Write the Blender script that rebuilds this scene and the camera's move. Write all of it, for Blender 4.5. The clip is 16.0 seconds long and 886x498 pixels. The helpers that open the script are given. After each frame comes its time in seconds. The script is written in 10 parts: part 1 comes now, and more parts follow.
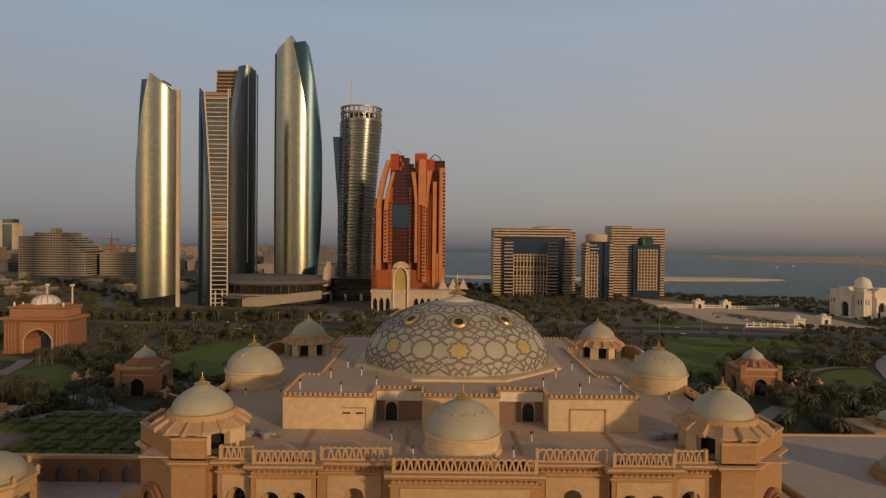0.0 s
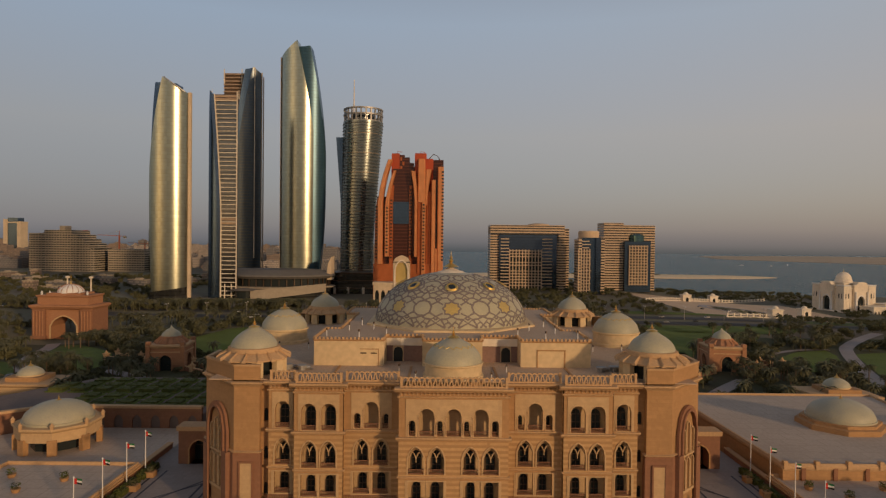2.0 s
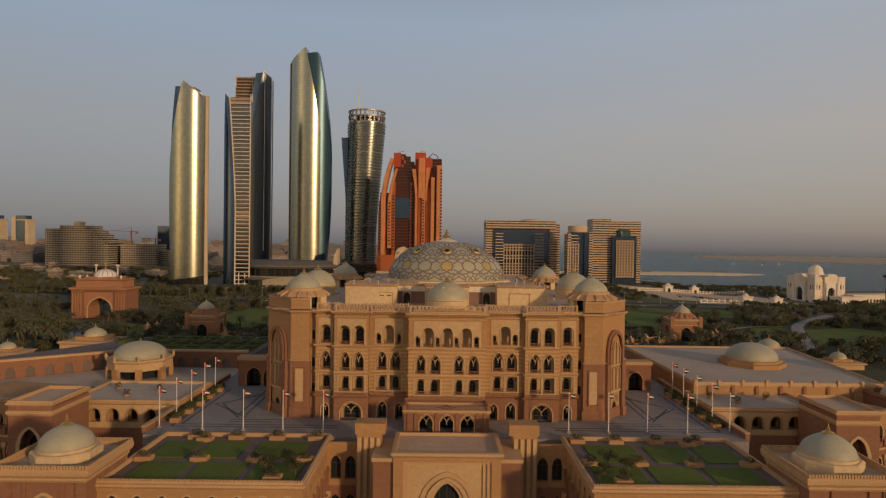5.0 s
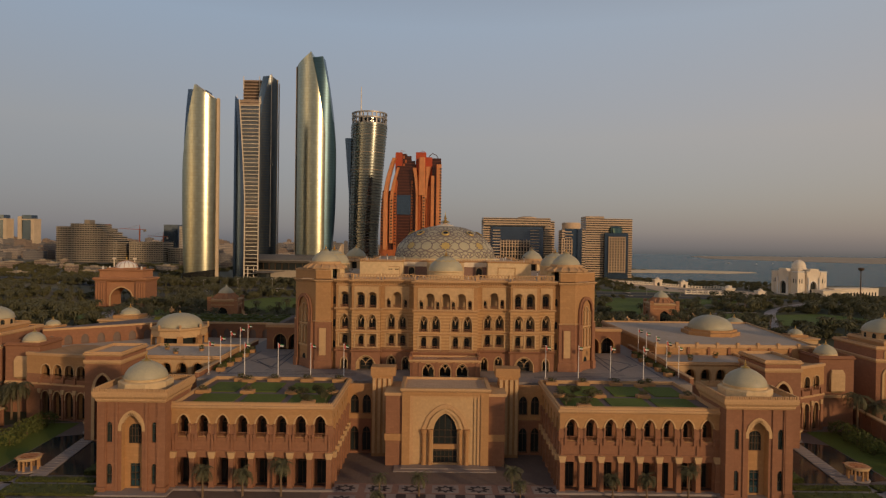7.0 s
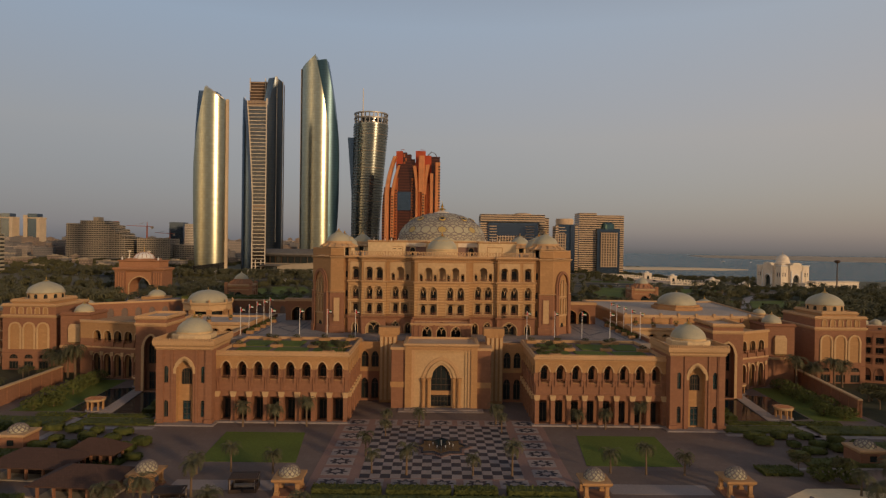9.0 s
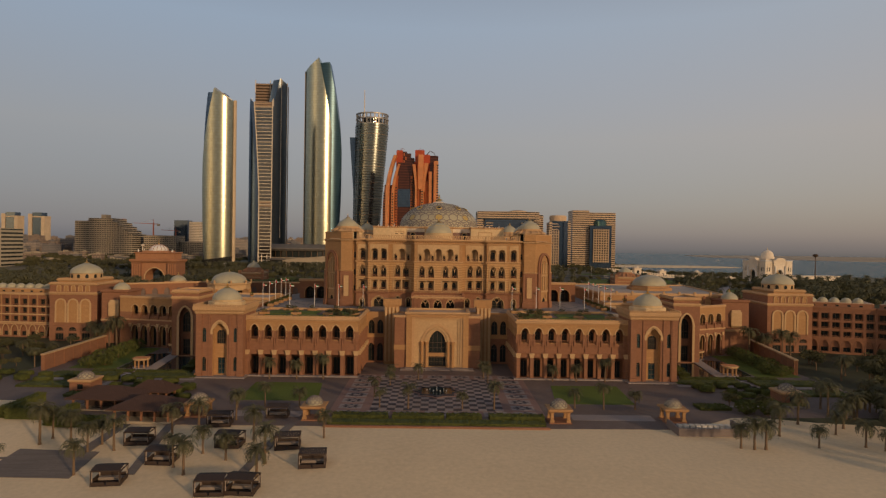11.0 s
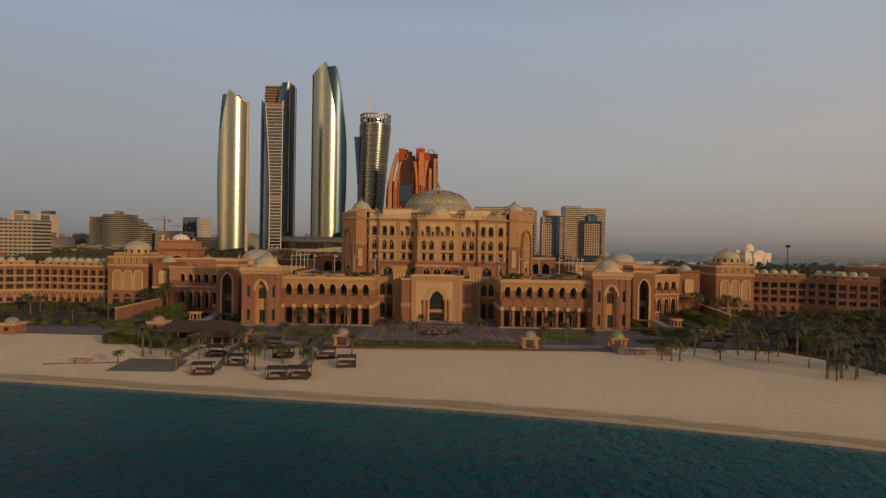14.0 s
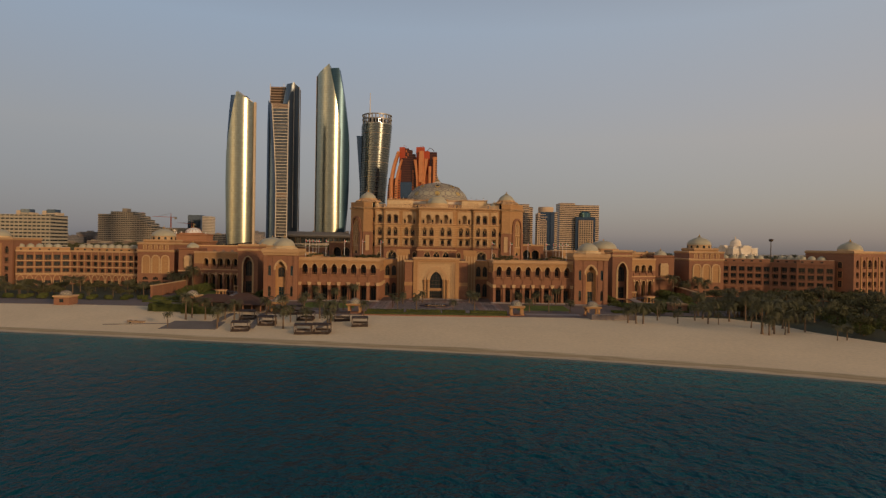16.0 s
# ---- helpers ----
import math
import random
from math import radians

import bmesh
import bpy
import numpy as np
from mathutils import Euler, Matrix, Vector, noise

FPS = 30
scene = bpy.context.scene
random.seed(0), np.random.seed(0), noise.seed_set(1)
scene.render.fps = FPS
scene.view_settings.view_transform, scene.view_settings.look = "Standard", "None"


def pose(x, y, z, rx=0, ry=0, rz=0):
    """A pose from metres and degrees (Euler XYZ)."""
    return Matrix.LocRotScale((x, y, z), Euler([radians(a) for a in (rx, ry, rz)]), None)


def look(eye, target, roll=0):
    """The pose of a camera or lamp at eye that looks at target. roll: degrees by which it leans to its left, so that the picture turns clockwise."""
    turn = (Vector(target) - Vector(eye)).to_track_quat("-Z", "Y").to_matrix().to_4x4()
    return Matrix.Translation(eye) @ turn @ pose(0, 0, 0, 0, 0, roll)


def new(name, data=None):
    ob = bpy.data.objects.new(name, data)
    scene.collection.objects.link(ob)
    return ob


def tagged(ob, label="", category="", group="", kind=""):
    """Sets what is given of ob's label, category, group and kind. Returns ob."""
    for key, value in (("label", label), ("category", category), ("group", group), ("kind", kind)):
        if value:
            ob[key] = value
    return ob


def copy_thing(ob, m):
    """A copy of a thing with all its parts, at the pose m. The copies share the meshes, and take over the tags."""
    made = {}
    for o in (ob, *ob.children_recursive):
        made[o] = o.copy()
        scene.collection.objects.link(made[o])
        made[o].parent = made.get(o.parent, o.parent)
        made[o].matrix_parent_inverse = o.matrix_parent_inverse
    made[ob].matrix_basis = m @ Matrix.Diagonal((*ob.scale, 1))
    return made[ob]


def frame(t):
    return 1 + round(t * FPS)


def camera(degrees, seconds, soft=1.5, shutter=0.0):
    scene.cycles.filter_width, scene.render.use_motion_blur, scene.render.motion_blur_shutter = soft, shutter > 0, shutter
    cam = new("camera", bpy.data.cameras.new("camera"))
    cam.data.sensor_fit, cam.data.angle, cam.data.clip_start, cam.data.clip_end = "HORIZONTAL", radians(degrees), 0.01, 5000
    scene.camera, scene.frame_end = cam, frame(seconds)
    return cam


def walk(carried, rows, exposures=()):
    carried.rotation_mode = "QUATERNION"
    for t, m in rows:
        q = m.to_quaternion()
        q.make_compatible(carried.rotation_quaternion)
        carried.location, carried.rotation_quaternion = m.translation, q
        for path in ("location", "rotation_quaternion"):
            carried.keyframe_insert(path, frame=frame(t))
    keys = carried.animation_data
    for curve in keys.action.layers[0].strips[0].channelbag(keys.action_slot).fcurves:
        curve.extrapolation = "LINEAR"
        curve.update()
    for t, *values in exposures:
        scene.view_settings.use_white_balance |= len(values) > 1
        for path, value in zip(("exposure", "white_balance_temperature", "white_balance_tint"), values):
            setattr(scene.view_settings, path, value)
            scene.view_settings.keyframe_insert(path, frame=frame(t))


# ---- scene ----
cam = camera(70.0, 16.0, 1.3)
WIDE, DEEP, EYE, SIDE = 210.0, 306.0, 88.0, -3.8  # metres per unit of the path, across and up, and along; the first eye
ROWS = [
    (0.0, 0.0, 0.0, 0.0, 0.01, -1.19, -0.58),
    (0.5, 0.0011, -0.0246, -0.0057, -0.01, -1.16, -0.58),
    (1.0, 0.0021, -0.0521, -0.0119, -0.03, -1.18, -0.58),
    (1.5, 0.0031, -0.0781, -0.0176, -0.06, -1.16, -0.62),
    (2.0, 0.0039, -0.1072, -0.0239, -0.08, -1.16, -0.63),
    (2.5, 0.0047, -0.1346, -0.0293, -0.11, -1.18, -0.65),
    (3.0, 0.0056, -0.1644, -0.0359, -0.14, -1.18, -0.69),
    (3.5, 0.006, -0.1922, -0.0429, -0.18, -1.14, -0.7),
    (4.0, 0.0062, -0.2225, -0.0508, -0.2, -1.11, -0.74),
    (6.5, 0.0046, -0.3723, -0.0915, -0.33, -0.92, -0.79),
    (7.0, 0.0054, -0.4041, -0.1005, -0.35, -0.88, -0.79),
    (7.5, 0.0064, -0.4331, -0.1096, -0.37, -0.86, -0.79),
    (8.0, 0.0074, -0.4644, -0.119, -0.39, -0.85, -0.78),
    (8.5, 0.0086, -0.4938, -0.1273, -0.4, -0.84, -0.78),
    (9.0, 0.0099, -0.5259, -0.1361, -0.43, -0.83, -0.82),
    (11.5, 0.0157, -0.6786, -0.1817, -0.58, -0.67, -0.88),
    (12.0, 0.0158, -0.7106, -0.192, -0.59, -0.62, -0.91),
    (12.5, 0.0153, -0.74, -0.2017, -0.62, -0.6, -0.92),
    (13.0, 0.0148, -0.7722, -0.212, -0.62, -0.58, -0.91),
    (13.5, 0.0151, -0.8023, -0.2219, -0.63, -0.55, -0.91),
    (14.0, 0.016, -0.835, -0.2328, -0.63, -0.55, -0.92),
    (14.5, 0.0168, -0.8651, -0.2424, -0.66, -0.53, -0.92),
    (15.0, 0.0171, -0.898, -0.253, -0.69, -0.52, -0.93),
    (15.5, 0.0167, -0.9284, -0.2624, -0.72, -0.51, -0.94),
    (16.0, 0.0162, -0.9611, -0.2728, -0.73, -0.5, -0.93),
]
walk(cam, [(t, pose(SIDE + WIDE * x, DEEP * y, EYE + WIDE * z, 90 + 0.687 * pitch, roll, 0.687 * (yaw - 0.2))) for t, x, y, z, yaw, pitch, roll in ROWS])

# ---- world, sun, exposure ----
SUN_AZ, SUN_EL = 42.0, 10.5  # degrees from -y towards +x, and above the horizon
sun_way = Vector((math.sin(radians(SUN_AZ)) * math.cos(radians(SUN_EL)), -math.cos(radians(SUN_AZ)) * math.cos(radians(SUN_EL)), math.sin(radians(SUN_EL))))
world = bpy.data.worlds.new("sky")
scene.world = world
world.use_nodes = True
wn, wl = world.node_tree.nodes, world.node_tree.links
sky = wn.new("ShaderNodeTexSky")
sky.sky_type = "NISHITA"
sky.sun_disc = False
sky.sun_elevation = radians(SUN_EL)
sky.sun_rotation = radians(180 + SUN_AZ)
sky.altitude = 0
sky.air_density, sky.dust_density, sky.ozone_density = 1.0, 1.5, 2.0
# haze: a pale layer that thins upward, laid over the clear sky; below the horizon it takes the tone of the far sea
coord, split, ramp, veil = wn.new("ShaderNodeTexCoord"), wn.new("ShaderNodeSeparateXYZ"), wn.new("ShaderNodeValToRGB"), wn.new("ShaderNodeMix")
wl.new(coord.outputs["Generated"], split.inputs[0])
lift = wn.new("ShaderNodeMath")
lift.inputs[1].default_value = 0.02
wl.new(split.outputs["Z"], lift.inputs[0])
wl.new(lift.outputs[0], ramp.inputs["Fac"])
steps = ((0.0, (0.55, 0.72, 0.92)), (0.018, (1.95, 1.82, 1.95)), (0.04, (2.66, 2.36, 2.44)), (0.08, (3.15, 2.75, 2.76)), (0.18, (4.10, 3.70, 3.46)), (0.34, (3.95, 4.50, 5.20)), (0.57, (2.1, 2.4, 3.0)), (1.0, (1.3, 1.6, 2.2)))
while len(ramp.color_ramp.elements) < len(steps):
    ramp.color_ramp.elements.new(0.5)
for e, (p, c) in zip(ramp.color_ramp.elements, steps):
    e.position, e.color = p, (*c, 1)
veil.data_type = "RGBA"
veil.inputs["Factor"].default_value = 0.72
wl.new(sky.outputs["Color"], veil.inputs["A"])
wl.new(ramp.outputs["Color"], veil.inputs["B"])
wn["Background"].inputs["Strength"].default_value = 0.097
# the haze is warmer on the sun's side and cooler away from it
dot, swing, tone, tinted = wn.new("ShaderNodeVectorMath"), wn.new("ShaderNodeMapRange"), wn.new("ShaderNodeMix"), wn.new("ShaderNodeMix")
dot.operation = "DOT_PRODUCT"
dot.inputs[1].default_value = (math.sin(radians(SUN_AZ)), -math.cos(radians(SUN_AZ)), 0)
wl.new(coord.outputs["Generated"], dot.inputs[0])
swing.inputs["From Min"].default_value, swing.inputs["From Max"].default_value = -1.0, 0.1
wl.new(dot.outputs["Value"], swing.inputs["Value"])
tone.data_type = tinted.data_type = "RGBA"
tone.inputs["A"].default_value, tone.inputs["B"].default_value = (0.945, 1.0, 1.065, 1), (1.16, 0.985, 0.855, 1)
wl.new(swing.outputs["Result"], tone.inputs["Factor"])
tinted.blend_type = "MULTIPLY"
tinted.inputs["Factor"].default_value = 1.0
wl.new(veil.outputs["Result"], tinted.inputs["A"])
wl.new(tone.outputs["Result"], tinted.inputs["B"])
wl.new(tinted.outputs["Result"], wn["Background"].inputs["Color"])
sun = new("sun", bpy.data.lights.new("sun", "SUN"))
sun.data.energy, sun.data.angle, sun.data.color = 2.15, radians(3.2), (1.0, 0.66, 0.37)
sun.matrix_world = look(sun_way * 900, (0, 0, 0))
scene.view_settings.exposure = 0.0


# ---- materials ----
def material(name, color, rough=0.85, metal=0.0, dark=0.8, light=1.12, grain=1.2, patch=0.05, bump=0.15, spec=0.3, tint=None):
    """A surface of that colour with a fine grain (noise scale per metre) and large stains."""
    m = bpy.data.materials.new(name)
    m.use_nodes = True
    n, l = m.node_tree.nodes, m.node_tree.links
    b = n["Principled BSDF"]
    co = n.new("ShaderNodeNewGeometry")
    fine, big = n.new("ShaderNodeTexNoise"), n.new("ShaderNodeTexNoise")
    fine.inputs["Scale"].default_value, fine.inputs["Detail"].default_value = grain, 5
    big.inputs["Scale"].default_value, big.inputs["Detail"].default_value = patch, 4
    for t in (fine, big):
        l.new(co.outputs["Position"], t.inputs["Vector"])
    add = n.new("ShaderNodeMath")
    l.new(fine.outputs["Fac"], add.inputs[0])
    l.new(big.outputs["Fac"], add.inputs[1])
    mp = n.new("ShaderNodeMapRange")
    l.new(add.outputs[0], mp.inputs["Value"])
    mp.inputs["From Min"].default_value, mp.inputs["From Max"].default_value = 0.65, 1.35
    mix = n.new("ShaderNodeMix")
    mix.data_type = "RGBA"
    l.new(mp.outputs["Result"], mix.inputs["Factor"])
    t2 = tint or color
    mix.inputs["A"].default_value = (*[c * dark for c in color], 1)
    mix.inputs["B"].default_value = (*[min(1, c * light) for c in t2], 1)
    l.new(mix.outputs["Result"], b.inputs["Base Color"])
    b.inputs["Roughness"].default_value, b.inputs["Metallic"].default_value = rough, metal
    b.inputs["Specular IOR Level"].default_value = spec
    if bump:
        bp = n.new("ShaderNodeBump")
        bp.inputs["Strength"].default_value, bp.inputs["Distance"].default_value = bump, 0.3
        l.new(fine.outputs["Fac"], bp.inputs["Height"])
        l.new(bp.outputs["Normal"], b.inputs["Normal"])
    m["mix"], m["base"] = mix.name, b.name
    return m


def courses(m, color, height=0.9, width=2.2, joint=0.04, share=0.5, flat=False):
    """Stone courses of a second tone laid into a material."""
    n, l = m.node_tree.nodes, m.node_tree.links
    mix, b = n[m["mix"]], n[m["base"]]
    co, sep, comb, add = n.new("ShaderNodeNewGeometry"), n.new("ShaderNodeSeparateXYZ"), n.new("ShaderNodeCombineXYZ"), n.new("ShaderNodeMath")
    l.new(co.outputs["Position"], sep.inputs[0])
    l.new(sep.outputs["X"], add.inputs[0])
    l.new(sep.outputs["Y"], add.inputs[1])
    l.new(sep.outputs["X"] if flat else add.outputs[0], comb.inputs["X"])
    l.new(sep.outputs["Y"] if flat else sep.outputs["Z"], comb.inputs["Y"])
    br = n.new("ShaderNodeTexBrick")
    l.new(comb.outputs[0], br.inputs["Vector"])
    br.inputs["Scale"].default_value = 1.0
    br.inputs["Brick Width"].default_value, br.inputs["Row Height"].default_value, br.inputs["Mortar Size"].default_value = width, height, joint
    br.inputs["Color1"].default_value, br.inputs["Color2"].default_value, br.inputs["Mortar"].default_value = (0, 0, 0, 1), (share, share, share, 1), (0.8, 0.8, 0.8, 1)
    two = n.new("ShaderNodeMix")
    two.data_type = "RGBA"
    l.new(br.outputs["Color"], two.inputs["Factor"])
    l.new(mix.outputs["Result"], two.inputs["A"])
    two.inputs["B"].default_value = (*color, 1)
    l.new(two.outputs["Result"], b.inputs["Base Color"])
    return m


def glassy(name, color, rough=0.06, metal=0.85, floor=3.9, line=(0.05, 0.05, 0.05), share=0.10, wave=0.02):
    """Coated facade glass with a spandrel line at every floor and slightly uneven panes."""
    m = material(name, color, rough, metal, 0.9, 1.05, 0.2, 0.01, 0, 0.5)
    n, l = m.node_tree.nodes, m.node_tree.links
    mix, b = n[m["mix"]], n[m["base"]]
    co, sep = n.new("ShaderNodeNewGeometry"), n.new("ShaderNodeSeparateXYZ")
    l.new(co.outputs["Position"], sep.inputs[0])
    div, frac, less = [n.new("ShaderNodeMath") for _ in range(3)]
    div.operation, frac.operation, less.operation = "DIVIDE", "FRACT", "LESS_THAN"
    l.new(sep.outputs["Z"], div.inputs[0])
    div.inputs[1].default_value = floor
    l.new(div.outputs[0], frac.inputs[0])
    l.new(frac.outputs[0], less.inputs[0])
    less.inputs[1].default_value = share
    two = n.new("ShaderNodeMix")
    two.data_type = "RGBA"
    l.new(less.outputs[0], two.inputs["Factor"])
    l.new(mix.outputs["Result"], two.inputs["A"])
    two.inputs["B"].default_value = (*line, 1)
    l.new(two.outputs["Result"], b.inputs["Base Color"])
    t = n.new("ShaderNodeTexNoise")
    t.inputs["Scale"].default_value = 0.25
    l.new(co.outputs["Position"], t.inputs["Vector"])
    bp = n.new("ShaderNodeBump")
    bp.inputs["Strength"].default_value, bp.inputs["Distance"].default_value = wave, 1.0
    l.new(t.outputs["Fac"], bp.inputs["Height"])
    l.new(bp.outputs["Normal"], b.inputs["Normal"])
    # each pane has its own tone, and the facade is not quite even
    snap, white, tone, mul = n.new("ShaderNodeVectorMath"), n.new("ShaderNodeTexWhiteNoise"), n.new("ShaderNodeMapRange"), n.new("ShaderNodeMix")
    snap.operation = "SNAP"
    snap.inputs[1].default_value = (3.0, 3.0, floor)
    l.new(co.outputs["Position"], snap.inputs[0])
    l.new(snap.outputs["Vector"], white.inputs["Vector"])
    tone.inputs["To Min"].default_value, tone.inputs["To Max"].default_value = 0.90, 1.06
    l.new(white.outputs["Value"], tone.inputs["Value"])
    mul.data_type, mul.blend_type = "RGBA", "MULTIPLY"
    mul.inputs["Factor"].default_value = 1.0
    l.new(b.inputs["Base Color"].links[0].from_socket, mul.inputs["A"])
    l.new(tone.outputs["Result"], mul.inputs["B"])
    l.new(mul.outputs["Result"], b.inputs["Base Color"])
    return m


STONE = courses(material("ochre_stone", (0.44, 0.252, 0.114), 0.9), (0.36, 0.202, 0.09), 0.8, 2.4, 0.03, 0.6)
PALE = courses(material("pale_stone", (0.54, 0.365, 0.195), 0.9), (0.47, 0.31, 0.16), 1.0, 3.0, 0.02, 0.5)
BANDED = courses(material("banded_stone", (0.52, 0.325, 0.15), 0.9), (0.36, 0.205, 0.095), 1.1, 40.0, 0.30, 0.25)
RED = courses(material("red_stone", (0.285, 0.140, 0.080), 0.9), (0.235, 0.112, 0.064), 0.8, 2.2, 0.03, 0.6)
ROSE = courses(material("rosy_stone", (0.40, 0.20, 0.105), 0.9), (0.33, 0.16, 0.083), 0.8, 2.2, 0.03, 0.6)
SCRUB = material("island_scrub", (0.62, 0.48, 0.34), 0.95, dark=0.6, light=1.15, grain=0.02, patch=0.004, bump=0.2, tint=(0.42, 0.33, 0.22))
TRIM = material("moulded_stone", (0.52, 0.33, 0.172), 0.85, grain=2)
ROOFING = courses(material("roof_paving", (0.56, 0.405, 0.275), 0.9), (0.43, 0.30, 0.20), 0.9, 1.8, 0.10, 0.45, True)
HALLROOF = courses(material("pale_roof_slabs", (0.49, 0.395, 0.31), 0.9), (0.39, 0.31, 0.24), 5.2, 5.2, 0.16, 0.25, True)
OLIVE = material("olive_cladding", (0.40, 0.35, 0.26), 0.85, grain=0.3, patch=0.02, bump=0.05)
PLASTER = material("cream_plaster", (0.63, 0.47, 0.27), 0.85, grain=0.8)
DOME = material("dome_tiles", (0.385, 0.362, 0.275), 0.5, dark=0.88, light=1.08, grain=2.5, patch=0.25, tint=(0.42, 0.378, 0.25), bump=0.03)
STRAP = material("dome_strapwork", (0.20, 0.165, 0.15), 0.7, grain=2)
GOLD = material("gold_leaf", (0.72, 0.46, 0.13), 0.35, 0.8, grain=2, bump=0.05)
GOLDTILE = material("gold_tiles", (0.55, 0.40, 0.14), 0.45, 0.3, grain=2, bump=0.05)
# window glass; its near-black also stands in for shade inside open arches
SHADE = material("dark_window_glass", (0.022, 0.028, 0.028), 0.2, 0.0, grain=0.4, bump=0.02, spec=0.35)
FRAME = material("bronze_frame", (0.10, 0.065, 0.04), 0.5, 0.3, grain=3)
WHITE = material("white_paint", (0.72, 0.69, 0.64), 0.6, grain=2)
CREAM = material("cream_stone", (0.74, 0.64, 0.50), 0.85, grain=0.6)
SAND = material("beach_sand", (0.75, 0.575, 0.355), 0.95, dark=0.88, light=1.08, grain=0.8, patch=0.03, bump=0.3)
WET = material("wet_sand", (0.40, 0.31, 0.215), 0.5, dark=0.85, light=1.1, grain=0.5, patch=0.05, bump=0.1)
PAVE = courses(material("grey_paving", (0.18, 0.135, 0.114), 0.85), (0.142, 0.106, 0.09), 2.4, 2.4, 0.07, 0.6, True)
PINK = material("pink_granite", (0.25, 0.155, 0.125), 0.7, grain=1.5)
DARKSTONE = material("dark_granite", (0.035, 0.035, 0.045), 0.55, grain=2)
GREYSTONE = material("pale_granite", (0.29, 0.245, 0.225), 0.65, grain=2)
TERRACE = courses(material("terrace_paving", (0.29, 0.252, 0.228), 0.85), (0.235, 0.203, 0.182), 3.0, 3.0, 0.08, 0.6, True)
LAWN = material("lawn", (0.102, 0.135, 0.022), 0.95, dark=0.75, light=1.25, grain=1.5, patch=0.06, bump=0.4)
GARDEN = material("garden_soil", (0.075, 0.062, 0.036), 0.95, dark=0.7, light=1.3, grain=0.6, patch=0.03, bump=0.4, tint=(0.055, 0.06, 0.025))
CITY = material("city_ground", (0.20, 0.155, 0.115), 0.95, dark=0.7, light=1.25, grain=0.08, patch=0.008, bump=0.2, tint=(0.12, 0.12, 0.07))
ASPHALT = material("asphalt", (0.055, 0.052, 0.052), 0.85, grain=1.0)
LEAF = material("leaves", (0.072, 0.077, 0.033), 0.85, dark=0.6, light=1.5, grain=0.7, patch=0.06, bump=0, tint=(0.086, 0.080, 0.036))
HEDGE = material("clipped_leaves", (0.062, 0.082, 0.020), 0.85, dark=0.6, light=1.4, grain=0.7, patch=0.06, bump=0, tint=(0.085, 0.092, 0.022))
PALMLEAF = material("palm_fronds", (0.090, 0.088, 0.046), 0.8, dark=0.6, light=1.4, grain=1.0, patch=0.1, bump=0)
BARK = material("palm_bark", (0.17, 0.115, 0.07), 0.95, grain=4, bump=0.5)
THATCH = courses(material("brown_roof_tiles", (0.095, 0.052, 0.037), 0.9, grain=1.5, bump=0.4), (0.06, 0.034, 0.025), 0.5, 0.6, 0.08, 0.6, True)
DARKWOOD = material("dark_wood", (0.05, 0.034, 0.026), 0.7, grain=3)
CUSHION = material("grey_cushions", (0.30, 0.25, 0.21), 0.9, grain=3)
ASHWOOD = courses(material("weathered_timber", (0.23, 0.19, 0.16), 0.9, grain=2), (0.14, 0.117, 0.10), 0.5, 6.0, 0.08, 0.7, True)
SILVER = glassy("silver_glass", (0.375, 0.38, 0.285), 0.28, 0.95, 3.8, (0.34, 0.335, 0.24), 0.14, 0.015)
TEALSHELL = glassy("teal_shell", (0.035, 0.085, 0.115), 0.32, 0.5, 3.8, (0.025, 0.055, 0.07), 0.14)
ROOFGREY = material("grey_membrane_roof", (0.15, 0.138, 0.122), 0.75, grain=0.2, patch=0.02, bump=0.05)
NAVY = glassy("navy_glass", (0.075, 0.12, 0.18), 0.2, 0.8, 3.8, (0.05, 0.07, 0.10), 0.14)
SMOKE = glassy("smoky_glass", (0.075, 0.095, 0.115), 0.32, 0.8, 3.8, (0.12, 0.12, 0.10), 0.16)
BLUEGLASS = glassy("blue_glass", (0.10, 0.145, 0.21), 0.08, 0.8, 3.8, (0.05, 0.06, 0.08), 0.12)
DARKGLASS = glassy("dark_glass", (0.16, 0.16, 0.15), 0.10, 0.85, 3.8, (0.05, 0.05, 0.05), 0.16)
TEALGLASS = glassy("teal_glass", (0.10, 0.20, 0.22), 0.10, 0.8, 3.8, (0.06, 0.11, 0.12), 0.14)
GREENGLASS = glassy("green_glass", (0.20, 0.22, 0.20), 0.25, 0.85, 3.9, (0.10, 0.11, 0.10), 0.22)
BRONZEFIN = material("bronze_fin", (0.42, 0.30, 0.20), 0.5, 0.4, grain=0.3, bump=0)
COPPER = material("copper_cladding", (0.52, 0.155, 0.055), 0.38, 0.55, grain=0.15, patch=0.02, bump=0)
REDCLAD = material("red_cladding", (0.42, 0.075, 0.03), 0.5, 0.1, grain=0.15, patch=0.02, bump=0)
COPPERLIGHT = material("orange_cladding", (0.66, 0.27, 0.11), 0.45, 0.4, grain=0.15, patch=0.02, bump=0)
COPPERDARK = glassy("brown_glass", (0.07, 0.025, 0.018), 0.2, 0.4, 3.6, (0.14, 0.05, 0.03), 0.25)
LIMESTONE = material("beige_cladding", (0.55, 0.40, 0.26), 0.8, grain=0.3, patch=0.02, bump=0.05)
IVORY = material("ivory_stone", (0.56, 0.44, 0.30), 0.85, grain=0.5)
CONCRETE = material("raw_concrete", (0.36, 0.30, 0.22), 0.9, grain=0.4, patch=0.03, bump=0.1)
